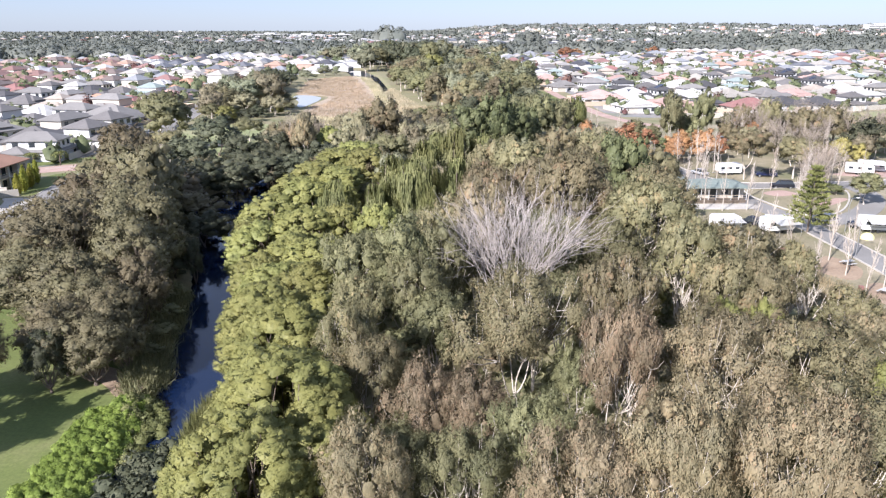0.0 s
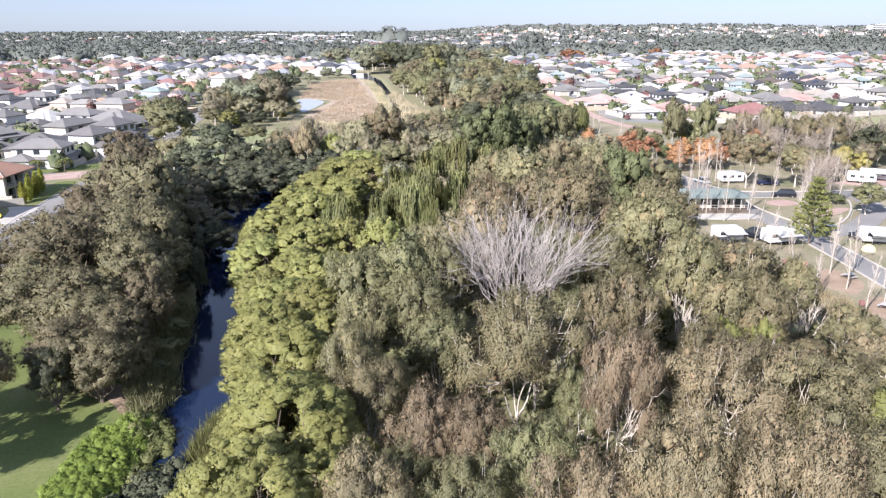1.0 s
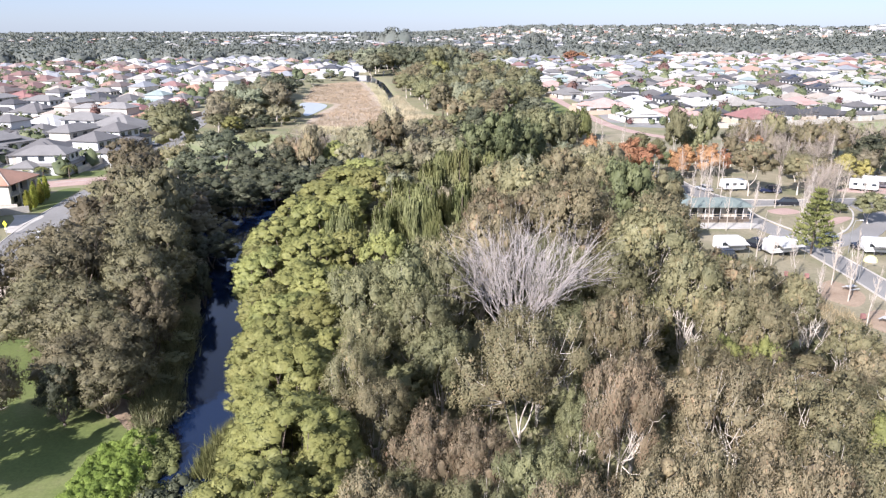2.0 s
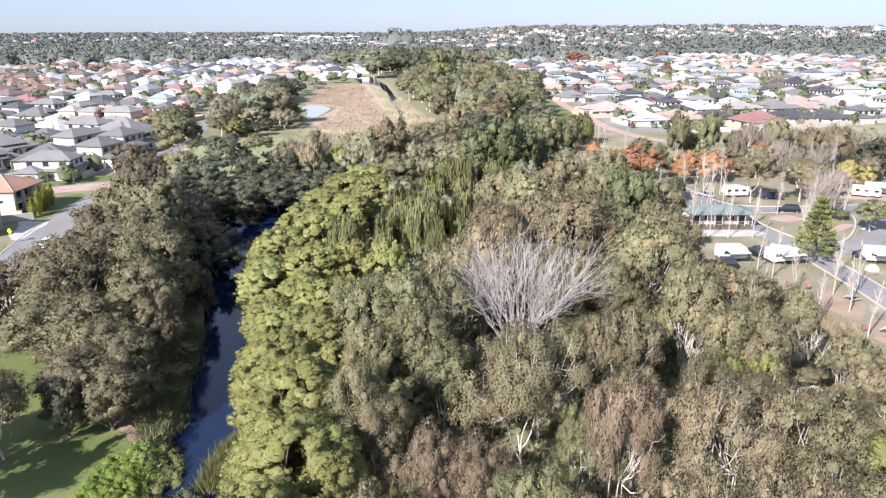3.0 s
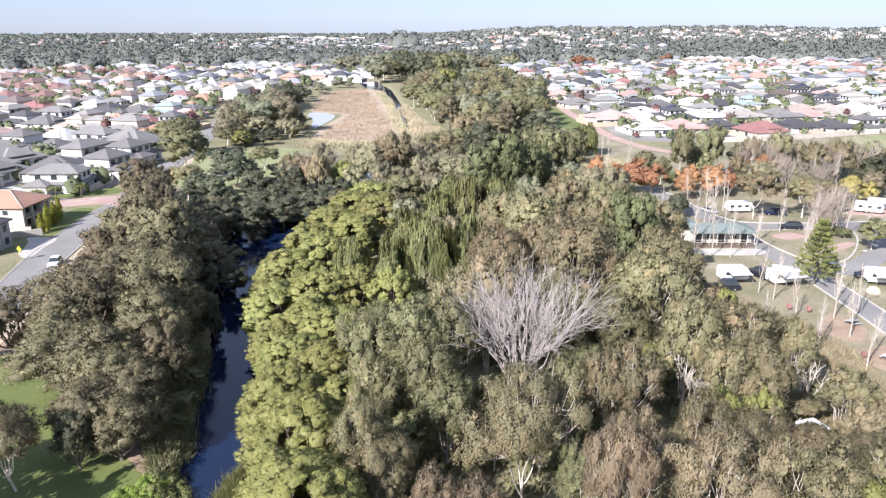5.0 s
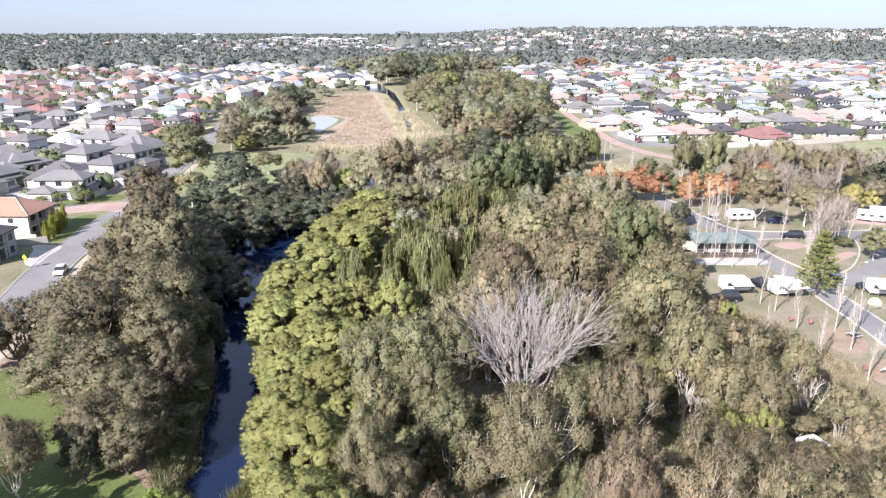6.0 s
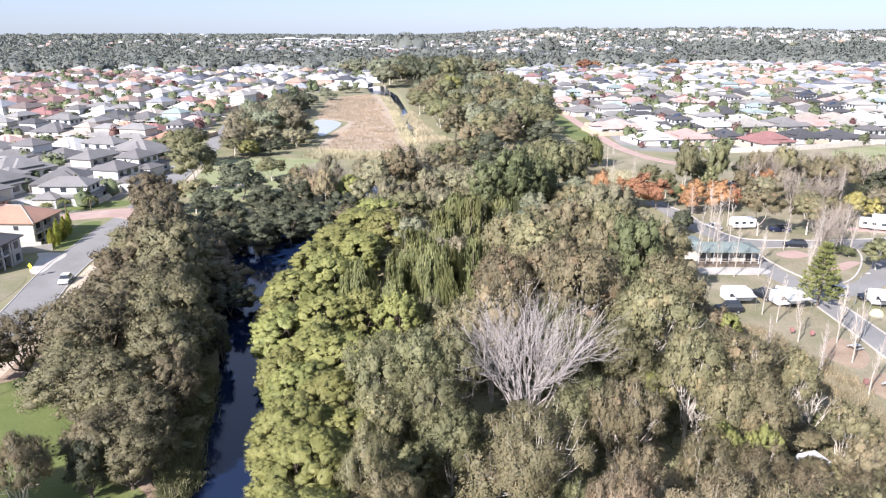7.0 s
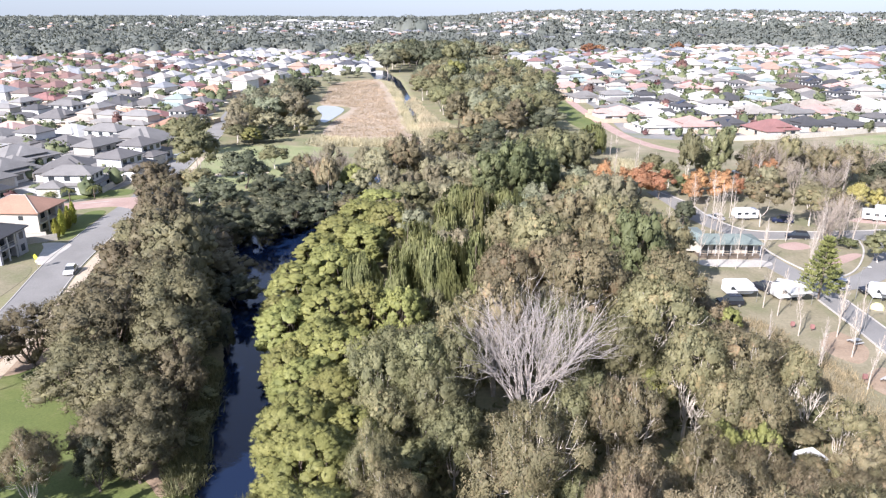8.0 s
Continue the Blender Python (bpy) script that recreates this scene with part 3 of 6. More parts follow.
    hf = (OCT_F[None] + (lobes * k + np.arange(clumps) * 6)[:, None, None]).reshape(-1, 3)
    near = unit(unit(c - lc[which]) * 0.6 + unit(c - mid) * 0.5)
    inner = unit(ICO_V[None] + dome[:, None, :] * 0.8)
    radial = np.concatenate([inner.reshape(-1, 3), (OCT_V[None] * 0.6 + near[:, None, :]).reshape(-1, 3)])
    radial = unit(radial + rng.normal(size=radial.shape) * 0.2)
    cv = np.concatenate([cv.reshape(-1, 3), hv.reshape(-1, 3)])
    cf = np.concatenate([cf, hf])
    soft = (soft, radial)
    return v, f, cv.reshape(-1, 3), cf, lc, soft


def crown_mesh(name, v, f, cv, cf, material, soft=None):
    """Leaves and the twiggy heart of each clump in one mesh; soft gives each leaf the roundness of its clump."""
    if soft is not None:
        soft, radial = soft
        p = v[f]
        g = np.cross(p[:, 1] - p[:, 0], p[:, 2] - p[:, 0])
        back = np.sum(g * soft, 1) < 0
        f = f.copy()
        f[back] = f[back][:, ::-1]
        own = unit(np.where(back[:, None], -g, g))
    me = bpy.data.meshes.new(name)
    verts = np.concatenate([v, cv]).astype(np.float32)
    tri = cf[:, :3] + len(v)
    me.vertices.add(len(verts))
    me.vertices.foreach_set("co", verts.ravel())
    loops = np.concatenate([f.ravel(), tri.ravel()]).astype(np.int32)
    me.loops.add(len(loops))
    me.loops.foreach_set("vertex_index", loops)
    me.polygons.add(len(f) + len(tri))
    starts = np.arange(0, len(loops), 3, dtype=np.int32)
    totals = np.full(len(f) + len(tri), 3, dtype=np.int32)
    me.polygons.foreach_set("loop_start", starts)
    me.polygons.foreach_set("loop_total", totals)
    me.materials.append(material)
    me.update(calc_edges=True)
    if soft is not None:
        me.polygons.foreach_set("use_smooth", np.ones(len(me.polygons), dtype=bool))
        each = np.concatenate([np.repeat(unit(soft * 0.75 + own * 0.22), 3, 0), radial[cf.ravel()]])
        me.normals_split_custom_set(each.tolist())
    return me


def limb(s, a, b2, r0, r1, bend=0.12, sides=5, steps=4):
    a, b2 = Vector(a), Vector(b2)
    d = (b2 - a).length
    off = Vector(rng.normal(size=3)) * bend * d
    pts = []
    for i in range(steps + 1):
        t = i / steps
        pts.append(a.lerp(b2, t) + off * math.sin(math.pi * t) * 0.5 + Vector((0, 0, -0.15 * d * math.sin(math.pi * t))))
    s.tube(pts, [r0 + (r1 - r0) * i / steps for i in range(steps + 1)], sides)


def trunk_mesh(name, fork, r, targets, material, stems=1, twigs=0):
    """Tapered stems that fork into main limbs, branches from these to the places given, and twigs at their ends."""
    s = Shape()
    goals = [Vector(p) for p in targets]
    for k in range(stems):
        lean = Vector((rng.normal() * 0.5, rng.normal() * 0.5, 0)) * (1.0 if stems > 1 else 0.5)
        top = Vector((lean.x, lean.y, fork))
        s.tube([(lean.x * 0.2, lean.y * 0.2, -1.2), (lean.x * 0.25, lean.y * 0.25, 0.3), (lean.x * 0.6, lean.y * 0.6, fork * 0.55), tuple(top)], [r * 1.35, r * 1.1, r * 0.85, r * 0.7], 7)
        mine = goals[k::stems]
        mine.sort(key=lambda p: math.atan2(p.y, p.x))
        step = 6 if twigs > 3 else 3
        for j in range(0, len(mine), step):
            some = mine[j:j + step]
            mid = sum(some, Vector()) / len(some)
            start = top - Vector((0, 0, rng.uniform(0, 0.35) * fork))
            knee = start.lerp(mid, rng.uniform(0.45, 0.62))
            limb(s, start, knee, r * 0.55, r * 0.34, 0.16)
            for p in some:
                far = p + (p - knee).normalized() * (1.3 if twigs > 3 else 0.0)
                limb(s, knee, far, r * (0.36 if twigs > 3 else 0.32), r * 0.12, 0.14)
                for _ in range(twigs):
                    limb(s, p.lerp(knee, rng.uniform(0.1, 0.6)), p + Vector(ball(1, -0.2)[0]) * rng.uniform(0.7, 1.7), r * 0.19, r * 0.07, 0.1, 4, 3)
    return s.mesh(name, material)


LABEL = {
    "gum": ("gum_tree", "olive brown gum tree with pale limbs", "tree"),
    "opengum": ("gum_tree", "open crowned gum tree with white forking limbs", "tree"),
    "openpink": ("gum_tree", "pinkish gum tree with many white leaning limbs", "tree"),
    "pink": ("gum_tree", "pinkish brown gum tree with pale leaning limbs", "tree"),
    "green": ("box_tree", "grey green leafy gum tree", "tree"),
    "pale": ("woodland_tree", "grey green tree beyond the creek woods, paled for haze", "tree"),
    "ochre": ("woodland_tree", "dull brown green tree with thin dry foliage", "tree"),
    "wattle": ("paperbark_tree", "bright yellow green billowing tree along the creek", "tree"),
    "willow": ("weeping_willow", "green weeping willow with long hanging curtains", "tree"),
    "oak": ("sheoak_tree", "tall olive brown sheoak on the creek bank", "tree"),
    "dark": ("paperbark_tree", "dark green dense shaded tree", "tree"),
    "lush": ("leafy_tree", "rich mid green dense leafy tree", "tree"),
    "red": ("autumn_tree", "orange red autumn tree in the caravan park", "tree"),
    "gold": ("autumn_tree", "bright yellow autumn tree in the caravan park", "tree"),
    "shrub": ("garden_tree", "small green garden tree between houses", "tree"),
}
R0, H0 = 5.0, 13.0
# kind: lobes, clumps, clump size, low edge, leaf length and width, hang, bark, trunk radius, stems, twigs, lobe size, lobe height, raggedness
FORM = {
    "gum": (30, 240, 0.62, 4.2, (0.32, 0.12), 0.5, "white", 0.20, 2, 2, 0.25, 0.95, 0.5),
    "pink": (28, 230, 0.60, 4.4, (0.32, 0.11), 0.6, "white", 0.18, 3, 2, 0.24, 1.05, 0.5),
    "green": (30, 250, 0.60, 3.2, (0.32, 0.13), 0.4, "white", 0.20, 1, 1, 0.25, 0.95, 0.42),
    "wattle": (64, 520, 0.38, 0.8, (0.24, 0.13), 0.0, "brown", 0.26, 2, 0, 0.21, 0.85, 0.16),
    "pale": (20, 190, 0.66, 2.2, (0.34, 0.14), 0.45, "white", 0.20, 1, 1, 0.28, 1.0, 0.42),
    "ochre": (20, 190, 0.66, 2.4, (0.34, 0.13), 0.5, "white", 0.20, 1, 1, 0.27, 1.05, 0.45),
    "oak": (40, 330, 0.54, 0.8, (0.34, 0.11), 0.5, "brown", 0.28, 1, 1, 0.23, 1.0, 0.42),
    "dark": (24, 220, 0.62, 0.6, (0.34, 0.15), 0.35, "brown", 0.30, 1, 1, 0.28, 0.95, 0.36),
    "lush": (26, 230, 0.60, 1.2, (0.34, 0.15), 0.35, "brown", 0.28, 1, 1, 0.27, 0.95, 0.36),
    "opengum": (24, 170, 0.60, 4.6, (0.32, 0.12), 0.5, "white", 0.14, 1, 4, 0.20, 0.95, 0.62),
    "openpink": (22, 150, 0.58, 5.0, (0.32, 0.11), 0.6, "white", 0.14, 2, 4, 0.19, 1.1, 0.62),
    "red": (20, 140, 0.66, 1.0, (0.40, 0.22), 0.3, "brown", 0.2, 1, 2, 0.28, 0.95, 0.45),
    "gold": (20, 140, 0.66, 1.0, (0.40, 0.22), 0.3, "brown", 0.2, 1, 2, 0.28, 0.95, 0.45),
    "shrub": (6, 40, 1.1, 1.0, (0.9, 0.45), 0.3, "brown", 0.25, 1, 0, 0.42, 0.9, 0.3),
}
MADE = {}


def tree_template(kind, fine, k):
    """The meshes of one tree, its crown about ten metres wide and its top thirteen high."""
    if kind == "willow":
        return willow_meshes(fine)
    lobes, clumps, size, low, leaf, hang, bark, r, stems, twigs, lobe_r, tall, ragged = FORM[kind]
    leaves = {4: 25000, 3: 9200, 2: 3600, 1: 1500, 0: 450}[fine]
    grow = {4: 0.62, 3: 0.92, 2: 1.36, 1: 2.05, 0: 3.8}[fine]
    if kind == "wattle":
        leaves = int(leaves * 1.15)
    lobes = lobes if fine > 1 else max(8, lobes // 2) if fine else 7
    lobe_r = lobe_r if fine > 1 else lobe_r * 1.3
    n = int(clumps * (1.3, 1.0, 0.6, 0.34, 0.1)[4 - fine])
    v, f, cv, cf, lc, soft = clump_crown(R0, H0, low, lobes, n, size * (0.86, 1.0, 1.22, 1.5, 2.2)[4 - fine], leaves, (leaf[0] * grow, leaf[1] * grow), hang, core=0.7 if kind == "wattle" else 0.36 if fine > 3 else 0.44 if fine > 2 else 0.58, lobe_r=lobe_r,
                                         closed=0.64 if kind == "wattle" else 0.3 if fine > 3 else 0.5, lobe_core=0.84 if kind == "wattle" else 0.5 if fine > 3 else 0.62 if fine > 2 else 0.78, puff=0.25 if kind == "wattle" else 0.1, tall=tall, ragged=ragged, shade={"wattle": (0.5, 0.7, 0.3), "oak": (0.45, 0.65, 0.5), "dark": (0.45, 0.6, 0.5)}.get(kind, (0.5, 0.45, 0.55)))
    goals = [tuple(p) for p in (lc if fine > 2 else lc[::3] if fine > 0 else lc[::4])]
    if fine < 3:
        goals = goals[-6:]
    return (trunk_mesh("trunk", 3.4 if kind.startswith("open") else low * 0.55 + 0.6, r, goals, BARK[bark], stems if fine > 2 else 1, twigs if fine > 2 else 0),
            crown_mesh("crown", v, f, cv, cf, LEAF[kind.replace("open", "")], soft))


def willow_meshes(fine):
    """Domes of long hanging locks, set in curtains with gaps between them."""
    curtains = 26
    locks = {4: 300, 3: 300, 2: 260, 1: 200, 0: 60}[fine]
    per = {4: 60, 3: 60, 2: 44, 1: 22, 0: 14}[fine]
    grow = {4: 1.0, 3: 1.0, 2: 1.3, 1: 1.9, 0: 2.4}[fine]
    cd = ball(curtains, 0.0)
    which = rng.integers(0, curtains, locks)
    d = unit(cd[which] + rng.normal(size=(locks, 3)) * 0.12)
    d[:, 2] = np.abs(d[:, 2])
    rad = rng.uniform(0.45, 1.0, (curtains, 1))[which] * rng.uniform(0.94, 1.06, (locks, 1))
    top = np.concatenate([d[:, :2] * R0 * rad, (5.2 + d[:, 2:3] * 7.4 * (0.7 + 0.3 * rad))], 1)
    drop = rng.uniform(3.0, 6.5, curtains)[which] * rng.uniform(0.8, 1.2, locks)
    drop = np.minimum(drop, top[:, 2] - 0.6)
    w = np.repeat(np.arange(locks), per)
    t = rng.uniform(0, 1, len(w))
    out = np.concatenate([d[w][:, :2], np.zeros((len(w), 1))], 1)
    at = top[w] + out * np.minimum(t, 0.3)[:, None] * 1.4 + rng.normal(size=(len(w), 3)) * np.array([0.2, 0.2, 0.12])
    at[:, 2] -= t * drop[w]
    axis = unit(np.array([0, 0, -1.0]) + rng.normal(size=(len(w), 3)) * 0.08 + out * 0.08)
    v, f = leaf_quads(at, axis, 0.95 * grow ** 0.5, 0.12 * grow, unit(out + np.array([0, 0, 0.3])))
    soft = unit(unit(cd[which][w] * np.array([1, 1, 0.5]) + rng.normal(size=(len(w), 3)) * 0.2) + np.array([0, 0, 0.7]) * (1 - t[:, None]) ** 2 + (at - top[w]) * np.array([0.5, 0.5, 0]))
    hv = np.array([0, 0, 6.0]) + ICO_V * np.array([R0 * 0.4, R0 * 0.4, 3.0])
    return (trunk_mesh("trunk", 4.0, 0.4, [tuple(p) for p in top[:8]], BARK["brown"]), crown_mesh("crown", v, f, hv, ICO_F, LEAF["willow"], (soft, unit(ICO_V))))


def plant(kind, x, y, h, r, fine=None, group="", label=""):
    """Stand a tree of that height and crown radius at a place."""
    if fine is None:
        fine = 4 if y < (76 if kind == "wattle" else 58) else 3 if y < 100 else 2 if y < 185 else 1 if y < 580 else 0
    k = rnd.randrange(3 if fine else 2)
    name, text, cat = LABEL[kind]
    z = float(height(x, y))
    m = Matrix.Translation((x, y, z)) @ Matrix.Rotation(rnd.uniform(0, 6.28), 4, "Z") @ Matrix.Diagonal((r / R0 * rnd.uniform(0.95, 1.1), r / R0 * rnd.uniform(0.95, 1.1), h / H0, 1))
    key = (kind, fine, k)
    if key not in MADE:
        trunk, crown = tree_template(*key)
        ob = new(name)
        child("trunk", trunk, ob)
        child("crown", crown, ob)
        MADE[key] = ob
        ob.matrix_basis = m
    else:
        ob = new(name)
        ob.matrix_basis = m
        for c in MADE[key].children:
            child(c.name.split(".")[0], c.data, ob)
    return tagged(ob, label or text, cat, group)


PLACED = []


def wood(kind, places):
    for x, y, h, r in places:
        plant(kind, x, y, h, r, None, "trees of the creek woods")
        PLACED.append((x, y, r))
        if kind == "opengum" and y < 66:
            PLACED.append((x * 0.93, y - r * 1.1, r * 0.45))


# the near wood, from the camera's feet to the bare tree
wood("openpink", [(20.4, 45.0, 15.6, 5.2), (12.3, 43.4, 17.6, 3.4)])
wood("opengum", [(6.3, 53.6, 16.6, 5.4), (18.3, 63.0, 14.2, 3.6), (30.8, 68.0, 13.2, 3.4), (71.0, 162.4, 12.6, 6.0)])
wood("pink", [(13.6, 34.6, 15.4, 4.0), (19.4, 33.2, 16.2, 4.4), (8.6, 34.0, 13.5, 3.6), (-1.2, 44.0, 12.2, 2.9), (2.2, 43.6, 11.6, 2.7), (16.2, 53.6, 12.0, 3.4), (4.4, 82.0, 17.6, 4.6),
              (-35.2, 178, 14.8, 2.9), (-38.5, 182, 13.0, 2.4), (-5.0, 36.6, 12.0, 3.2)])
wood("gum", [(25.6, 43.2, 15.2, 4.6), (24.6, 36.6, 14.6, 4.2), (16.0, 63.4, 14.0, 3.2), (28.4, 66.4, 13.0, 3.4), (32.4, 66.4, 12.6, 3.4), (26.4, 72.4, 15.6, 4.2), (33.2, 74.2, 14.4, 4.2), (23.4, 57.0, 11.4, 3.1), (28.0, 56.4, 11.0, 3.2), (24.6, 51.0, 12.4, 3.1),
             (-8.2, 64.8, 11.8, 3.5), (-8.0, 53.2, 14.0, 3.1), (-6.2, 49.8, 12.0, 3.0), (17.0, 93.5, 19.0, 6.6), (25.4, 84.4, 18.0, 5.3), (13.0, 113.5, 18.0, 5.6), (6.6, 99.5, 17.0, 4.3), (8.0, 121, 16.4, 5.2), (20.4, 127.5, 17.8, 5.6),
             (31.0, 97.5, 16.0, 5.0), (35.0, 118, 15.5, 5.0), (0.4, 81.0, 15.6, 3.8), (-42.6, 57.4, 9.6, 3.3), (-16.2, 193.5, 15.8, 5.4), (14.5, 103.5, 17.0, 4.6), (24.5, 116.0, 17.0, 5.0), (27.6, 128.5, 17.2, 5.0)])
wood("green", [(-79.0, 203.5, 15.8, 6.6), (10.9, 50.8, 10.4, 2.7), (-9.4, 69.6, 14.8, 4.1), (-4.5, 70.8, 15.6, 4.4), (-2.9, 66.4, 13.6, 3.2), (-0.4, 72.4, 15.0, 3.6), (-0.6, 62.6, 10.8, 3.5), (6.0, 39.6, 12.4, 3.0), (1.4, 37.4, 11.5, 3.0), (20.6, 81.2, 12.6, 3.5), (12.6, 77.6, 12.0, 3.6), (16.6, 84.0, 12.0, 4.0), (11.6, 87.0, 13.0, 4.0),
               (-3.0, 41.0, 9.4, 2.8), (12.2, 66.0, 11.4, 3.2), (-12.2, 158.5, 11.8, 5.0), (18.0, 190, 17.0, 4.6), (28.0, 226.5, 14.2, 6.2), (37.0, 224.5, 13.2, 5.0), (64.6, 199.0, 17.6, 3.5), (75.2, 206, 17.4, 3.7), (90, 221, 9.5, 2.8), (70.0, 209, 11, 3.6), (-97.8, 243.8, 14, 8), (85.0, 137.4, 7, 3.5), (-8.6, 78.2, 12.5, 4.0)])
wood("wattle", [(-17.2, 62.6, 11.2, 4.9), (-14.4, 69.4, 11.0, 4.6), (-13.6, 55.2, 12.0, 5.3), (-11.6, 45.4, 12.6, 5.0), (-12.6, 37.4, 11.8, 4.6), (-15.4, 48.8, 8.6, 3.2), (-15.8, 40.4, 8.6, 3.2), (-8.0, 38.8, 10.2, 3.2), (-8.6, 44.0, 10.4, 3.2), (-11.0, 62.0, 10.4, 3.8),
                (-26.0, 104.2, 10.8, 5.0), (-21.6, 108.6, 12.0, 4.6), (-27.6, 98.2, 9.2, 4.0), (-25.4, 92.0, 10.2, 4.5), (-19.0, 93.2, 11.2, 4.7), (-14.2, 95.2, 11.2, 3.7), (-8.6, 92.8, 11.8, 3.4), (-19.2, 84.6, 9.6, 4.2), (-22.2, 80.2, 8.6, 3.6), (-14.6, 80.6, 10.4, 4.0), (-18.8, 75.0, 9.2, 3.8),
                (-18.6, 152.5, 11.0, 5.8), (-21.4, 143, 11.0, 5.8), (-24.6, 133.5, 10.2, 5.4), (-27.4, 125.5, 9.2, 4.4), (-19.0, 128.0, 10.4, 4.6), (-15.5, 138.5, 12.0, 5.0), (-29.4, 183, 11.4, 4.2), (-30.0, 114.0, 8.6, 3.6), (-24.0, 117.5, 9.6, 4.2),
                (26.0, 60.4, 10.6, 2.3), (30.4, 61.0, 10.0, 2.1), (30.6, 42.4, 13.2, 3.3), (23.6, 76.0, 8.0, 2.2), (41.5, 100.5, 5.5, 1.8)])
wood("willow", [(-4.4, 106.5, 17.0, 5.6), (2.6, 108.5, 16.2, 4.6), (2.6, 133.5, 17.6, 6.2), (-3.4, 128.5, 15.8, 5.2), (-16.4, 105.4, 12.8, 3.6), (-10.4, 103.5, 12.8, 3.6), (-8.6, 119.5, 14.5, 5.0), (8.6, 143, 15.5, 5.4), (-1.5, 148.0, 15.0, 5.4), (46.0, 249.0, 13.0, 7.0)])
wood("lush", [(29.0, 109.5, 19.6, 4.6), (12.4, 170.5, 20.4, 5.2), (6.8, 167.5, 17.8, 4.6), (18.0, 174.5, 17.0, 4.6), (21.5, 182, 16.0, 4.4)])
wood("green", [(27.0, 196.5, 17.0, 4.4), (32.5, 199, 15.0, 4.0), (23.0, 203, 13.5, 4.4)])
wood("ochre", [(15.0, 205, 10.0, 4.0), (5.0, 209, 8.0, 4.0), (34.5, 208, 9.0, 4.0), (36.5, 159, 14.0, 4.4), (31.0, 156, 14.0, 4.6)])
wood("dark", [(-39.5, 155.5, 9.0, 5.0), (-46.0, 150.5, 8.6, 5.0), (-33.0, 158.5, 9.0, 4.6), (-52.0, 148.0, 8.6, 5.0), (-38, 167.0, 9.0, 5.0), (-30, 171.0, 9.4, 4.6), (-45.5, 163, 8.6, 5.0), (-62.5, 194.5, 11.8, 6.2), 
              (-39.6, 111.5, 7.5, 4.4), (-38.2, 61.0, 7.4, 2.4), (-35.4, 94.2, 7.6, 1.6), (15.5, 228.5, 9, 5.0), (38.5, 164, 10, 4)])
wood("oak", [(-61.2, 87.6, 9.8, 4.4), (-38.6, 69.5, 9.8, 4.2), (-57.2, 126.4, 17.4, 6.4), (-47.2, 108.6, 18.2, 7.2), (-53.2, 117.0, 17.2, 6.4), (-47.6, 83.4, 15.6, 7.2), (-40.8, 90.2, 15.8, 6.2), (-38.4, 81.2, 13.2, 5.4), (-47.0, 75.4, 11.6, 5.8), (-35.2, 75.2, 10.4, 3.7), (-34.6, 62.6, 8.2, 3.7), (-38.4, 64.6, 9.2, 4.2), (-32.8, 65.4, 6.6, 2.2), (-35.0, 67.8, 9.4, 3.9), (-42.0, 73.0, 11.6, 5.0),
             (-46.4, 97.0, 14.5, 6.6), (-52.5, 101.0, 12.5, 6.0), (-52.0, 90.0, 12.5, 5.6), (-62.0, 135.5, 15.5, 6.6), (-66.0, 147.0, 14.0, 6.0), (-70.5, 158.0, 12.5, 5.4), (-50.0, 128.5, 9.5, 5.6), (-55.0, 139.0, 9.0, 5.6), (-80.5, 176.0, 12.5, 6.0), (-44.8, 120, 8.6, 5.2), (-60.5, 122.0, 13.0, 5.6), (-57.0, 109.0, 12.5, 5.6)])
wood("pink", [(40.6, 60.6, 9.0, 3.0), (32.4, 55.4, 8.8, 3.2), (29.8, 49.4, 12.0, 3.5)])
wood("gum", [(37.2, 63.4, 4.6, 1.8), (37.4, 64.6, 4.3, 1.4), (40.6, 64.0, 4.0, 1.5), (42.2, 67.0, 9.2, 2.8), (37.2, 54.4, 9.4, 3.2), (41.6, 56.6, 8.6, 3.0), (34.6, 48.0, 11.8, 3.6)])
wood("ochre", [(-23.0, 190.5, 13.2, 4.4), (-9.0, 190.5, 10.8, 4.8), (-2.5, 193, 10.0, 4.6), (3.5, 187, 10.5, 4.4), (-24.5, 199, 11.0, 4.6), (-12, 200, 11.0, 5.0)])
wood("red", [(37.6, 184.5, 11.6, 2.8), (48.6, 188, 10.2, 4.4), (53.2, 187, 8.8, 3.6), (44.2, 188.5, 9.0, 3.0), (60.4, 181.5, 7.8, 3.0), (68.8, 185, 9.0, 4.2), (89.0, 203, 8.6, 3.4), (64.4, 190.5, 8.0, 3.4), (74.5, 189.0, 7.0, 2.8)])
wood("ochre", [(90, 179, 8, 3.6), (98, 187, 9, 3.6), (84, 191, 9, 3.4), (110, 183, 8, 3.4), (118, 190, 9, 3.6), (124, 182, 8, 3.6)])
wood("gum", [(83.0, 163.4, 10.5, 5.0), (90.5, 166.5, 8.5, 3.6), (95.6, 207, 15.4, 4.0), (102.0, 198, 13.6, 4.2), (110, 201, 13.0, 4.6), (117.5, 207, 12.0, 4.0), (88.5, 208, 13.0, 3.4)])
wood("dark", [(52.6, 161.8, 6.4, 2.5), (54.4, 166.4, 5.4, 2.2), (114.5, 188, 11.5, 5.2)])
wood("lush", [(83.4, 146.2, 2.6, 1.9), (60.4, 192.5, 6.0, 2.6), (73.5, 196.5, 6.0, 2.8)])
wood("gold", [(93.1, 175.4, 7, 2.5), (100.7, 176.1, 8.5, 3.0), (105.0, 175.9, 6.5, 2.4)])


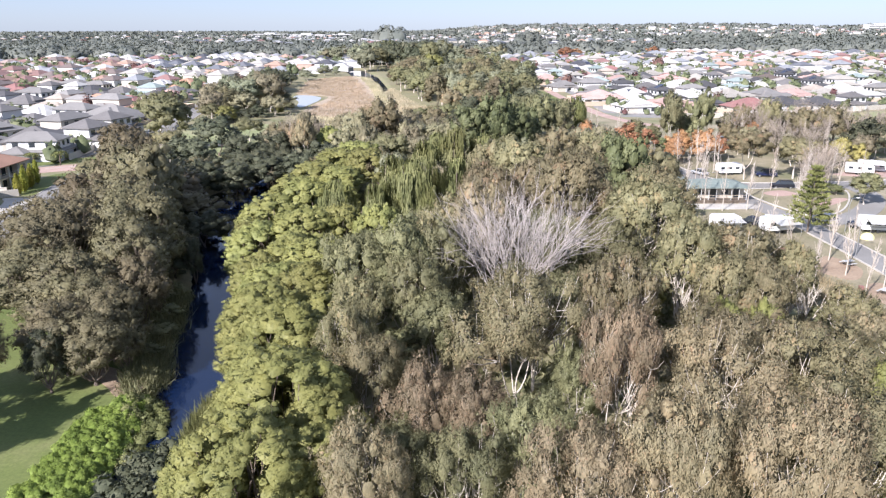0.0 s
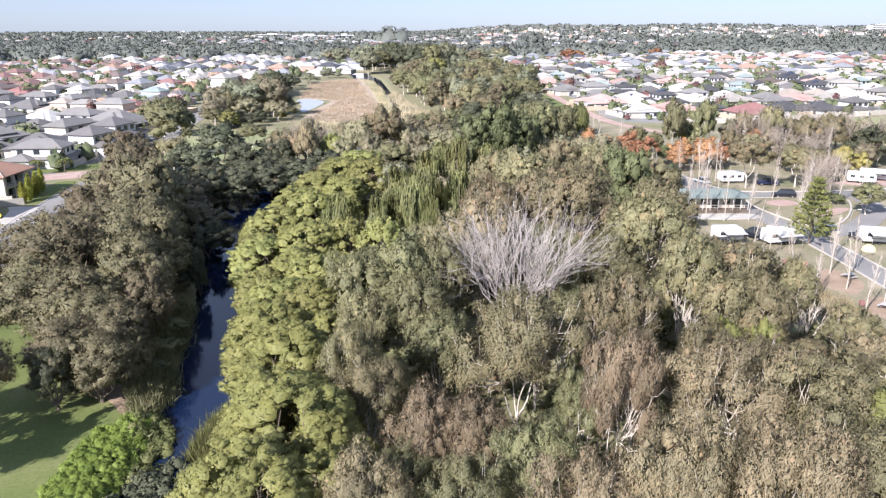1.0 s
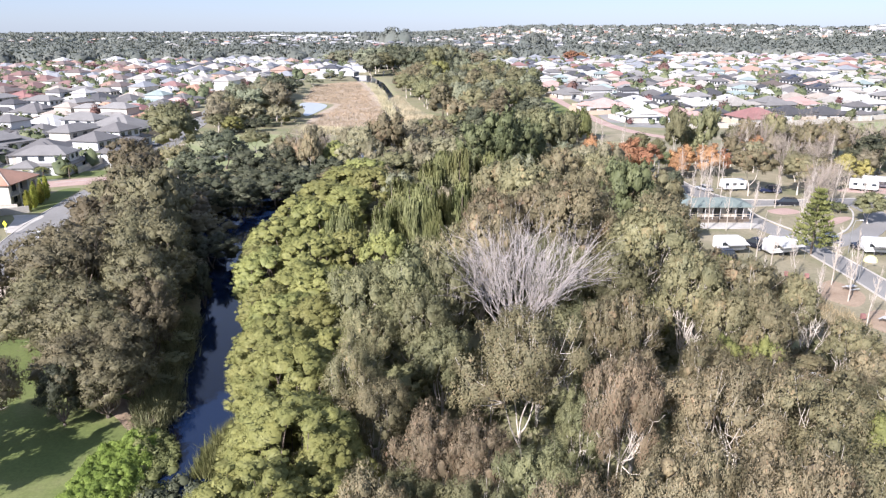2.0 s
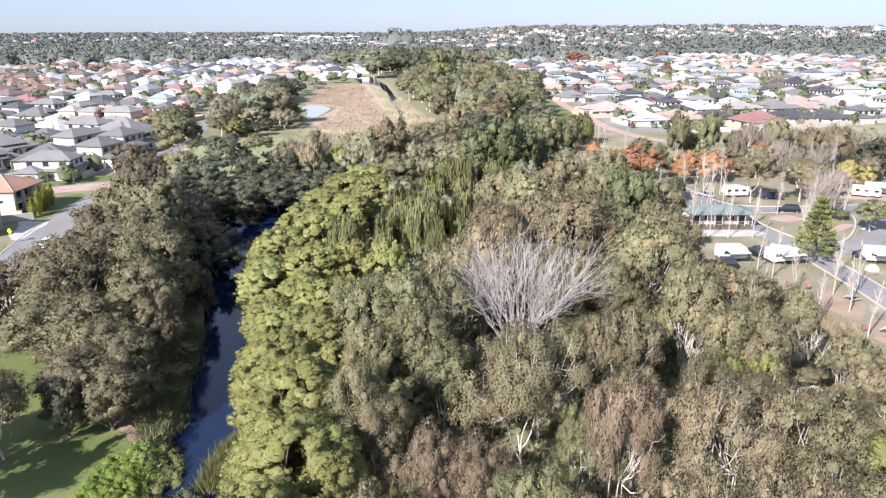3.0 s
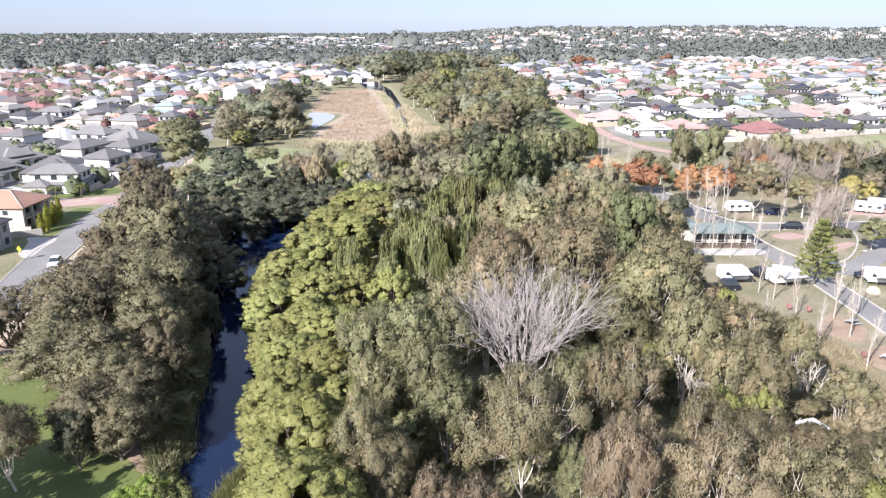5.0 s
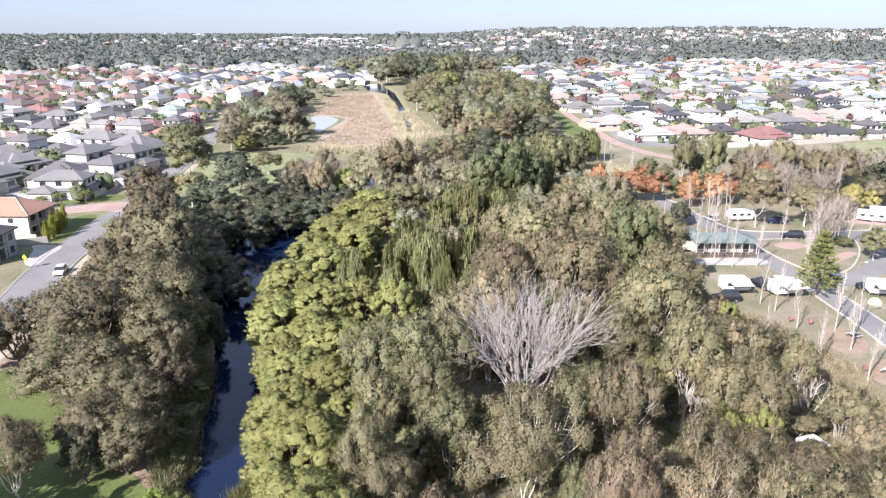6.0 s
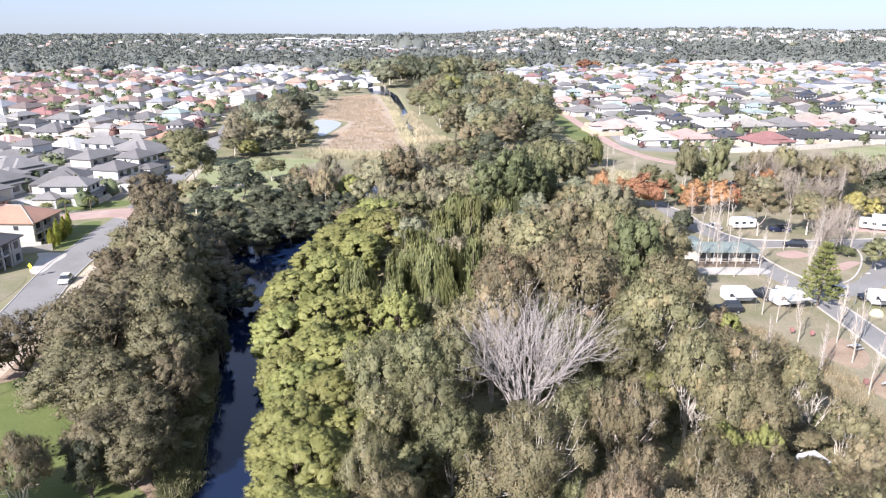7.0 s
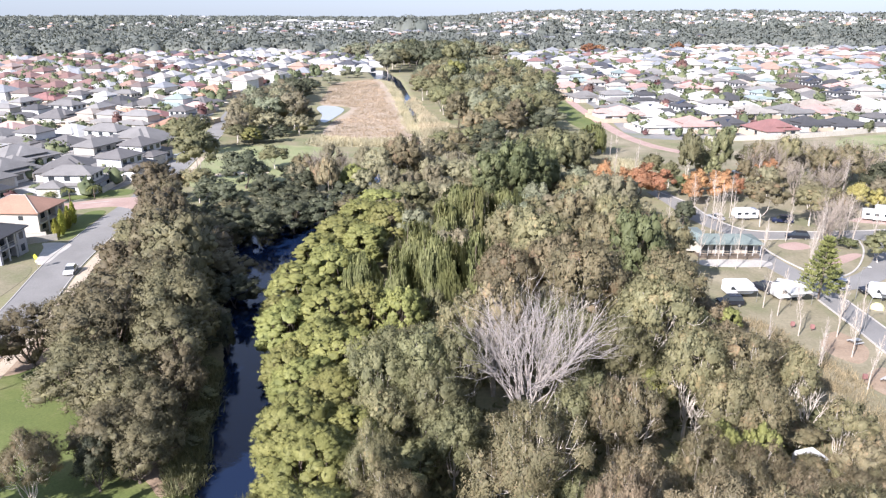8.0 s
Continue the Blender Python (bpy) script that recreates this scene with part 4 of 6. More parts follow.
def inside(x, y, poly):
    hit = False
    for (x1, y1), (x2, y2) in zip(poly, poly[1:] + poly[:1]):
        if (y1 > y) != (y2 > y) and x < (x2 - x1) * (y - y1) / (y2 - y1) + x1:
            hit = not hit
    return hit


def fill(poly, step, kinds, hs, rs, fine, gap=0.62, group="trees of the creek woods"):
    """Fill a piece of woodland with trees between those that stand already."""
    xs, ys = [p[0] for p in poly], [p[1] for p in poly]
    y = min(ys)
    while y < max(ys):
        x = min(xs)
        while x < max(xs):
            px, py = x + rnd.uniform(-0.4, 0.4) * step, y + rnd.uniform(-0.4, 0.4) * step
            r = rnd.uniform(*rs)
            if inside(px, py, poly) and all((px - a) ** 2 + (py - b3) ** 2 > (gap * (r + c)) ** 2 for a, b3, c in PLACED):
                plant(rnd.choice(kinds), px, py, rnd.uniform(*hs), r, fine, group)
                PLACED.append((px, py, r))
            x += step
        y += step


NEAR_WOOD = [(-18, 26), (-16, 60), (-20, 92), (-17, 108), (38, 108), (40, 92), (44, 78), (46, 60), (40, 26)]
for y in np.arange(66, 150, 5.6):
    x = float(np.interp(y, CY, CX) + np.interp(y, CY, CW))
    plant("wattle", x + rnd.uniform(2.6, 3.4), y, rnd.uniform(3.6, 5.2), rnd.uniform(2.0, 2.6), None if y > 100 else 2, "trees of the creek woods", "low yellow green tree overhanging the creek")
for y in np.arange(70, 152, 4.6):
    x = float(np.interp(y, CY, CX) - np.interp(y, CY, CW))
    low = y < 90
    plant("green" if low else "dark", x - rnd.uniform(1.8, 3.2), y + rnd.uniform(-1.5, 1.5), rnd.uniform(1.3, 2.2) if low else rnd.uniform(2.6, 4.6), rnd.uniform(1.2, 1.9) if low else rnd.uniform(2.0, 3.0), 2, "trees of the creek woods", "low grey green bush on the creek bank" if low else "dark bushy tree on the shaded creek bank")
for x, y, h, r in [(-46, 46, 12, 5.0), (-53, 50, 12, 5.0), (-32, 29, 10, 4.6), (-66, 82, 10, 4.2), (-63.5, 79, 9, 4)]:
    plant("opengum", x, y, h, r, 2, "trees of the creek woods")
for kind, x, y, h, r in [("ochre", -46, 190, 8.5, 3.4), ("dark", -43, 180, 9, 4.4), ("dark", -51, 176, 9, 4.8), ("dark", -35, 188, 9, 4.2), ("dark", -58, 166, 9, 4.6), ("gum", -70, 178, 10, 4.6), ("dark", -64, 172, 9, 4.6), ("green", -61.0, 221, 7.6, 4.8), ("ochre", -39, 204, 11.5, 3.4), ("ochre", -29.6, 209.6, 11.5, 3.5), ("pink", -20.8, 217.5, 11.5, 4.2), ("ochre", -11, 222, 10.5, 4.4), ("gum", -47.7, 205, 8, 3.8), ("dark", -52, 203, 6, 3),
                         ("green", -86.8, 264, 7.5, 4.4), ("wattle", -80.5, 263, 7, 3.8), ("dark", -74, 270, 5, 4.0), ("pale", -84, 300, 15, 7.5), ("ochre", -74, 304, 16, 7.5), ("dark", -71, 309, 10, 5), ("oak", -88, 290, 13, 6),
                         ("green", -94.5, 284, 5, 4.0), ("wattle", -86, 279, 5, 4.2), ("green", -71, 319, 6, 4.5), ("wattle", -68, 292, 3.5, 2.6), ("dark", -79, 299, 4, 4.0), ("dark", -96, 437, 10, 7), ("oak", -96, 336, 11, 8),
                         ("dark", 10.5, 262, 11, 5), ("dark", 30, 285, 11, 5), ("wattle", 27.6, 318, 9, 5.5), ("wattle", -6, 470, 19, 8), ("pale", 36, 300, 11, 6), ("pink", 4, 275, 12, 5), ("pale", 18, 300, 13, 6)]:
    plant(kind, x, y, h, r, None, "trees of the creek woods")
    PLACED.append((x, y, r))
for x, y in [(-92, 487), (-96, 500), (-90, 545), (-82, 548), (-100, 470), (-104, 540), (-97, 455)]:
    plant("pale", x, y, rnd.uniform(4, 7), rnd.uniform(4, 6), 1, "bushes beyond the reed field", "rounded green bush beyond the reed field")
for kind, x, y, h, r in [("dark", 3.2, 48.5, 3.6, 2.2), ("green", 8.5, 47.0, 3.2, 2.0), ("dark", 11.5, 47.5, 3.8, 2.2), ("dark", 0.5, 50.5, 4.5, 2.4), ("green", 5.5, 47.5, 4.0, 2.2), ("dark", -2.5, 54.0, 4.0, 2.2)]:
    plant(kind, x, y, h, r, 3, "trees of the creek woods", "low dark green bush under the gum trees")
    PLACED.append((x, y, r))
PLACED += [(38.9, 66.2, 2.6), (36.3, 62.8, 2.6), (-2.0, 53.5, 3.4), (10.5, 45.8, 2.4), (15.6, 48.0, 2.4), (22.0, 84.0, 2.0), (21.8, 70.5, 1.8), (8.0, 72.5, 5.0), (4.0, 47.4, 2.6)]  # gaps in the canopy
NEAR_FILL = ["green", "gum", "gum", "pink"]
fill([(-10, 30), (-12, 60), (-14, 92), (-16, 108), (34, 110), (36, 92), (40, 78), (43, 60), (38, 30)], 4.4, NEAR_FILL, (6.5, 12.0), (2.4, 3.6), None, 0.76)
fill(NEAR_WOOD, 5.0, NEAR_FILL, (4.0, 7.0), (2.4, 3.4), 2, 0.56)
MID_WOOD = [(-18, 112), (-14, 136), (39, 136), (36, 108)]
BACK_WOOD = [(-14, 136), (-14, 160), (-26, 200), (-2, 204), (28, 196), (36, 176), (41, 160), (39, 136)]
fill([(-28, 168), (-30, 204), (6, 206), (8, 178), (-10, 166)], 5.6, ["ochre", "pink", "ochre"], (8.0, 11.5), (2.6, 3.8), None, 0.70)
fill(MID_WOOD, 6.4, ["gum", "gum", "green", "pale", "ochre"], (11.5, 16.0), (4.0, 5.6), None, 0.70)
fill(BACK_WOOD, 6.2, ["gum", "ochre", "green", "pale"], (7.5, 11.0), (3.6, 5.0), None, 0.68)
fill(MID_WOOD + BACK_WOOD[2:7], 7.0, ["gum", "green", "oak"], (6, 8), (3.2, 4.2), None, 0.60)
fill([(40, 70), (36, 92), (37, 100), (42, 97), (46, 88), (46, 76), (45, 64)], 3.8, ["ochre", "gum", "pink"], (4.5, 7.5), (1.9, 2.8), None, 0.78)
fill([(-33, 56), (-38, 70), (-40, 90), (-44, 110), (-54, 130), (-66, 150), (-60, 166), (-50, 150), (-47, 125), (-41, 104), (-36, 84), (-32, 70)], 5.5, ["oak", "dark"], (5, 7.5), (3.0, 4.0), None, 0.62)
fill([(-50, 150), (-60, 170), (-44, 184), (-28, 182), (-26, 196), (-34, 196), (-24, 160), (-36, 146)], 6.5, ["dark", "dark", "oak"], (6.5, 9.5), (3.4, 4.8), None, 0.64)
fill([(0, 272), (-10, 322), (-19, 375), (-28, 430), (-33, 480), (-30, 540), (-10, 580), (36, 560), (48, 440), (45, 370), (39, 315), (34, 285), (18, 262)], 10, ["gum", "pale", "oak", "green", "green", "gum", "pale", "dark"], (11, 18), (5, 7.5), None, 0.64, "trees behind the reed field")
fill([(-8, 232), (-10, 274), (18, 270), (36, 254), (42, 236), (20, 230)], 5.6, ["green", "ochre", "gum", "dark"], (4, 8), (2.6, 3.8), None, 0.72, "trees behind the reed field")
fill([(-66, 285), (-78, 300), (-88, 360), (-90, 410), (-112, 430), (-118, 380), (-104, 320), (-92, 270)], 8, ["dark", "ochre", "pale"], (8, 13), (4.5, 6.5), None, 0.6, "trees beside the pond")
fill([(-70, 268), (-64, 300), (-90, 275), (-84, 262)], 6, ["green", "dark"], (4, 6), (3, 4.2), None, 0.6, "trees beside the pond")
fill([(54, 200), (58, 216), (90, 220), (150, 226), (140, 198), (96, 194)], 6.4, ["gum", "ochre", "ochre", "green"], (6, 11), (2.4, 3.6), None, 0.74, "trees of the caravan park")
fill([(-68, 592), (-30, 590), (4, 630), (10, 760), (-60, 740)], 13, ["green", "dark", "green", "pale"], (17, 25), (8, 11), 1, 0.6, "trees beyond the reed field")
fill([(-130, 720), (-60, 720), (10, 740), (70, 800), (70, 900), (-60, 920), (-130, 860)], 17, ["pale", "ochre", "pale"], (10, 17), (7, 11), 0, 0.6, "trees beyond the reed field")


# ---- houses ----
def house_template(w, d, storeys, roof, wall, style=0, solar=False):
    """A suburban house: walls, hipped roofs, windows, garage door and porch. Its front looks to -y."""
    ob = new("house")
    h1 = 2.7
    a = Shape().box(-w / 2, w / 2, -d / 2, d / 2, -0.3, h1)
    roofs = Shape()
    wins = []
    if storeys == 2:
        u0, u1, v0, v1 = (-w / 2 + 0.6, w / 2 - w * (0.30 if style else 0.05), -d / 2 + 0.8, d / 2 - d * 0.30)
        a.box(u0, u1, v0, v1, h1, 5.5)
        roofs.hip(-w / 2, w / 2, -d / 2, d / 2, h1 + 0.02, 20, 0.5)
        roofs.hip(u0, u1, v0, v1, 5.5, 24, 0.55)
        for k in range(3):
            x = u0 + (u1 - u0) * (k + 0.5) / 3
            wins.append((x - 0.75, x + 0.75, v0, 3.75, 5.0, 0))
            wins.append((v0 + (v1 - v0) * (k + 0.5) / 3 - 0.6, v0 + (v1 - v0) * (k + 0.5) / 3 + 0.6, u1, 3.8, 5.0, 1))
    else:
        roofs.hip(-w / 2, w / 2, -d / 2, d / 2, h1, 25, 0.55)
        a.box(w / 2 - 5.2, w / 2 - 0.4, d / 2 - 0.2, d / 2 + 3.4, -0.3, h1 - 0.02)
        roofs.hip(w / 2 - 5.2, w / 2 - 0.4, d / 2 - 4.5, d / 2 + 3.4, h1 + 0.03, 25, 0.5)
        if style:
            a.box(-w / 2 + 0.3, -w / 2 + 6.3, -d / 2 - 2.8, -d / 2 + 0.2, -0.3, h1 - 0.01)
            roofs.hip(-w / 2 + 0.3, -w / 2 + 6.3, -d / 2 - 2.8, -d / 2 + 4.0, h1 + 0.015, 25, 0.5)
    if storeys == 2:
        a.box(-w / 2 + 0.2, -w / 2 + 6.4, -d / 2 - 3.0, -d / 2 + 0.2, -0.3, h1 - 0.01)
        roofs.hip(-w / 2 + 0.2, -w / 2 + 6.4, -d / 2 - 3.0, -d / 2 + 3.4, h1 + 0.05, 22, 0.45)
    else:
        roofs.hip(-w / 2 + w * 0.30, w / 2 - w * 0.22, -d / 2 + 0.6, d / 2 - d * 0.12, h1 + 0.95, 24, 0.3)
    p0, p1 = (-w / 2 + 1.0, -w / 2 + 6.8) if storeys == 1 else (w / 2 - 6.6, w / 2 - 0.8)
    child("patio_roof", Shape().box(p0, p1, d / 2 - 0.1, d / 2 + 4.4, 2.35, 2.48).box(p0 + 0.1, p0 + 0.25, d / 2 + 4.1, d / 2 + 4.25, -0.2, 2.36).box(p1 - 0.25, p1 - 0.1, d / 2 + 4.1, d / 2 + 4.25, -0.2, 2.36).mesh("patio_roof", ROOF["white" if style else "cream"]), ob, "flat pale patio roof")
    yf = -d / 2 - (2.8 if style and storeys == 1 else 3.0 if storeys == 2 else 0)
    for x in (w * 0.08, w * 0.33):
        wins.append((x - 0.9, x + 0.9, -d / 2, 0.7, 2.1, 0))
    for y in (-d * 0.22, d * 0.24):
        wins.append((y - 0.7, y + 0.7, w / 2, 0.8, 2.1, 1))
        wins.append((y - 0.7, y + 0.7, -w / 2, 0.8, 2.1, 2))
    child("wall", a.mesh("wall", WALL[wall]), ob)
    child("roof", roofs.mesh("roof", ROOF[roof]), ob, roof + " hipped roof")
    for p, q, at, z0, z1, side in wins:
        s = Shape()
        t = 0.06
        if side == 0:
            s.box(p, q, at - 0.05, at + 0.02, z0, z1, 0)
            s.box(p - t, q + t, at - 0.08, at + 0.01, z0 - t, z0, 1).box(p - t, q + t, at - 0.08, at + 0.01, z1, z1 + t, 1)
        else:
            e = 1 if side == 1 else -1
            x0, x1 = sorted((at - 0.02 * e, at + 0.05 * e))
            s.box(x0, x1, p, q, z0, z1, 0)
            x0, x1 = sorted((at, at + 0.08 * e))
            s.box(x0, x1, p - t, q + t, z0 - t, z0, 1)
        child("window", s.mesh("window", M_GLASS, WALL["white"]), ob)
    f = Shape()
    for x in (-w / 2 - 1.4, w / 2 + 1.3):
        f.box(x, x + 0.1, -d / 2 + 2, d / 2 + 6.0, -0.2, 1.75)
    f.box(-w / 2 - 1.3, w / 2 + 1.3, d / 2 + 5.9, d / 2 + 6.0, -0.2, 1.75)
    child("fence", f.mesh("fence", WALL["tan" if style else "cream"]), ob, "plain garden fence")
    g = Shape()
    gx0 = -w / 2 + 0.8
    for k in range(4):
        g.box(gx0, gx0 + 4.8, yf - 0.06, yf + 0.02, 0.05 + k * 0.55, 0.57 + k * 0.55)
    child("garage_door", g.mesh("garage_door", WALL["cream" if wall == "white" else "white"]), ob, "panelled garage door")
    if solar:
        kx = math.tan(radians(25 if storeys == 1 else 24))
        z0 = (h1 if storeys == 1 else 5.5)
        y0 = (-d / 2 if storeys == 1 else -d / 2 + 0.8)
        for i in range(3):
            for j in range(2):
                xa, ya = -2.6 + i * 1.1, y0 + 1.0 + j * 1.7
                zz = z0 + (ya - y0 + 0.55) * kx + 0.08
                s = Shape()
                v = [(xa, ya, zz), (xa + 1.0, ya, zz), (xa + 1.0, ya + 1.6, zz + 1.6 * kx), (xa, ya + 1.6, zz + 1.6 * kx)]
                s.add(v + [(a, b3, c - 0.05) for a, b3, c in v], [(0, 1, 2, 3), (7, 6, 5, 4), (0, 4, 5, 1), (1, 5, 6, 2), (2, 6, 7, 3), (3, 7, 4, 0)])
                child("solar_panel", s.mesh("solar_panel", M_SOLAR), ob, "blue rooftop solar panel")
    return ob


HOUSES = []
HOUSE_LABEL = {}
for w, d, st, roof, wall, style, solar in [
        (15, 13, 1, "white", "white", 1, False), (14, 12, 1, "cream", "cream", 0, False), (16, 13, 1, "grey", "white", 1, False), (13, 12, 2, "slate", "white", 1, False),
        (15, 13, 1, "charcoal", "white", 1, True), (14, 12, 2, "grey", "white", 0, False), (14, 13, 1, "orange", "cream", 0, False), (16, 13, 1, "white", "cream", 0, True),
        (13, 11, 2, "white", "white", 1, False), (15, 12, 1, "red", "cream", 1, False), (14, 13, 1, "slate", "white", 0, False), (15, 12, 1, "brown", "rose", 1, False),
        (14, 12, 2, "charcoal", "white", 1, True), (15, 13, 1, "white", "white", 0, False), (13, 11, 2, "cream", "white", 0, False), (15, 12, 1, "rose", "white", 1, False),
        (16, 14, 1, "cream", "white", 1, False), (14, 12, 1, "orange", "brick", 1, False), (13, 12, 2, "tan", "cream", 1, False), (13, 11, 2, "grey", "cream", 0, False), (15, 12, 1, "tan", "tan", 0, False), (14, 12, 2, "teal", "white", 1, False)]:
    HOUSES.append((w, d, st, roof, wall, style, solar))
    HOUSE_LABEL[len(HOUSES) - 1] = ("two storey " if st == 2 else "single storey ") + wall + (" brick" if wall == "tan" else "") + " house with a " + roof + " hipped roof"
FIRST = {}
USED = []


def house(i, x, y, turn, group="houses of the estates", scale=1.0):
    m = Matrix.Translation((x, y, float(height(x, y)))) @ Matrix.Rotation(radians(turn), 4, "Z") @ Matrix.Scale(scale, 4)
    if i not in FIRST:
        ob = FIRST[i] = house_template(*HOUSES[i])
        ob.matrix_basis = m
    else:
        ob = copy_thing(FIRST[i], Matrix.Identity(4))
        ob.matrix_basis = m
    USED.append((x, y))
    return tagged(ob, HOUSE_LABEL[i], "house", group)


LEFT_ESTATE = [(-99, 190), (-106, 240), (-118, 300), (-128, 370), (-142, 440), (-126, 530), (-88, 590), (-80, 640), (-76, 700), (-140, 850), (-340, 830), (-480, 725), (-760, 700), (-760, 420), (-330, 170), (-170, 120), (-120, 150)]
RIGHT_ESTATE = [(68, 300), (76, 284), (100, 286), (180, 314), (258, 352), (380, 428), (620, 520), (760, 700), (740, 940), (380, 1040), (250, 960), (120, 905), (50, 860), (40, 640), (60, 460), (70, 380)]
# house types: index into HOUSES, weighted
LEFT_MIX = [6, 9, 17, 2, 2, 3, 3, 4, 5, 5, 7, 8, 8, 10, 10, 11, 12, 13, 14, 14, 15, 16, 18, 18, 19, 19, 20, 21]
FAR_LEFT_MIX = [6, 9, 9, 11, 17, 15, 2, 11, 18, 20]
RIGHT_MIX = [4, 12, 10, 3, 4, 0, 1, 2, 4, 5, 7, 7, 8, 9, 9, 10, 11, 11, 13, 13, 14, 15, 15, 15, 16, 16, 12, 18, 19, 20, 20, 21]
FAR_HOUSES = []
SIZES = (0.94, 1.14)


def estate(poly, mix, pitch_x, pitch_y, skew, quota, keep_off):
    """Rows of houses back to back with a street between each pair of rows."""
    c, s = math.cos(radians(skew)), math.sin(radians(skew))
    spots = []
    for j in range(-60, 60):
        v = j * pitch_y + (9 if j % 2 else 0)
        for i in range(-80, 80):
            u = i * pitch_x + rnd.uniform(-2, 2) + 7 * math.sin(j * 2.3)
            x, y = c * u - s * v, s * u + c * v + 500
            y2 = y + rnd.uniform(-2.5, 2.5) + 5 * math.sin(x / 55.0)
            if inside(x, y2, poly) and all((x - a) ** 2 + (y2 - b3) ** 2 > 15 ** 2 for a, b3 in keep_off):
                spots.append((math.hypot(x, y2), x, y2, skew + (180 if j % 2 else 0)))
    spots.sort()
    for n, (dist, x, y, turn) in enumerate(spots):
        m = mix
        if poly is LEFT_ESTATE and y > 520 and x < -330:
            m = FAR_LEFT_MIX
        if poly is LEFT_ESTATE and dist < 300:
            m = [2, 3, 5, 5, 10, 19, 14, 18, 12, 3, 11, 20, 4]
        if poly is LEFT_ESTATE and y > 400 and x < -0.47 * y:
            m = FAR_LEFT_MIX
        if poly is RIGHT_ESTATE and y < 360:
            m = [0, 7, 13, 16, 2, 4, 10, 12, 3, 20, 15, 4]
        pick = rnd.choice(m)
        if rnd.random() < 0.07:
            continue
        t = turn + rnd.choice((0, 0, 0, 90, -90)) + rnd.uniform(-4, 4)
        if n < quota:
            house(pick, x, y, t, scale=rnd.uniform(*SIZES))
        else:
            FAR_HOUSES.append((pick, x, y, t, rnd.uniform(*SIZES)))


NEAR_LEFT = [(-105, 153), (-96, 126), (-112, 186), (-116, 204), (-108, 207), (-121, 224), (-108, 227), (-118, 251), (-131, 196), (-127, 172), (-142, 214)]
estate(LEFT_ESTATE, LEFT_MIX, 16, 26, -14, 128, NEAR_LEFT)
estate(RIGHT_ESTATE, RIGHT_MIX, 17, 27, 12, 160, [(128, 297)])
house(9, 128, 297, 12, "houses of the estates", 1.15)

# the houses nearest to the street


def corner_house(x0, x1, y0, y1, roof, wall, label, solar=False):
    """A two storey house beside the street: balcony and windows to +x, ridge tiles on a hipped roof, garden wall below."""
    ob = blank("house", (x0 + x1) / 2, (y0 + y1) / 2)
    w, d, e = (x1 - x0) / 2, (y1 - y0) / 2, 5.6
    a = Shape().box(-w, w - 1.8, -d, d, -0.3, e).box(w - 1.8, w, -d, -d + 0.35, -0.3, e).box(w - 1.8, w, d - 3.0, d, -0.3, e).box(w - 1.8, w, -d + 0.35, d - 3.0, 2.6, 2.9)
    child("wall", a.mesh("wall", WALL[wall]), ob)
    s = Shape().hip(-w, w, -d, d, e, 24, 0.6)
    child("roof", s.mesh("roof", ROOF[roof]), ob, roof + " tiled hipped roof")
    cor, rid = s.v[4:8], s.v[8:10]
    for p, q in ((cor[0], rid[0]), (cor[3], rid[0]), (cor[1], rid[1]), (cor[2], rid[1]), (rid[0], rid[1])):
        child("ridge_tile", Shape().tube([p, q], [0.12, 0.12], 5).mesh("ridge_tile", ROOF["cream" if roof == "orange" else "slate"]), ob)
    for k in range(3):
        y = -d + 0.8 + k * (2 * d - 4.6) / 2
        child("glass_door", Shape().box(w - 1.82, w - 1.76, y, y + 1.5, 3.0, 5.1).mesh("glass_door", M_GLASS), ob)
        child("window", Shape().box(w - 1.82, w - 1.76, y, y + 1.3, 0.6, 2.2).mesh("window", M_GLASS), ob)
    child("window", Shape().box(w - 0.02, w + 0.05, d - 2.2, d - 0.9, 3.4, 4.8).mesh("window", M_GLASS), ob)
    child("window", Shape().box(w - 0.02, w + 0.05, d - 2.2, d - 0.9, 0.8, 2.2).mesh("window", M_GLASS), ob)
    for x in (-w * 0.55, w * 0.45):
        child("window", Shape().box(x - 0.55, x + 0.55, -d - 0.05, -d + 0.02, 3.8, 4.8).mesh("window", M_GLASS), ob)
    child("balcony_rail", Shape().box(w - 0.1, w - 0.04, -d + 0.35, d - 3.0, 3.75, 3.82).box(w - 0.1, w - 0.04, -d + 0.35, d - 3.0, 3.3, 3.35).mesh("balcony_rail", WALL["white"]), ob)
    for k in range(3):
        y = -d + 0.5 + k * (2 * d - 4.0) / 2
        child("column", Shape().box(w - 0.25, w, y - 0.12, y + 0.12, -0.3, e).mesh("column", WALL["white"]), ob)
    if solar:
        kx = math.tan(radians(24))
        for i in range(3):
            for j in range(2):
                xa, ya = -1.0 + i * 1.15, -d + 0.9 + j * 1.75
                zz = e + (ya + d + 0.6) * kx + 0.1
                v = [(xa, ya, zz), (xa + 1.05, ya, zz), (xa + 1.05, ya + 1.65, zz + 1.65 * kx), (xa, ya + 1.65, zz + 1.65 * kx)]
                child("solar_panel", Shape().add(v + [(p, q, r - 0.05) for p, q, r in v], [(0, 1, 2, 3), (7, 6, 5, 4), (0, 4, 5, 1), (1, 5, 6, 2), (2, 6, 7, 3), (3, 7, 4, 0)]).mesh("solar_panel", M_SOLAR), ob)
    return tagged(ob, label, "house", "houses beside the street")


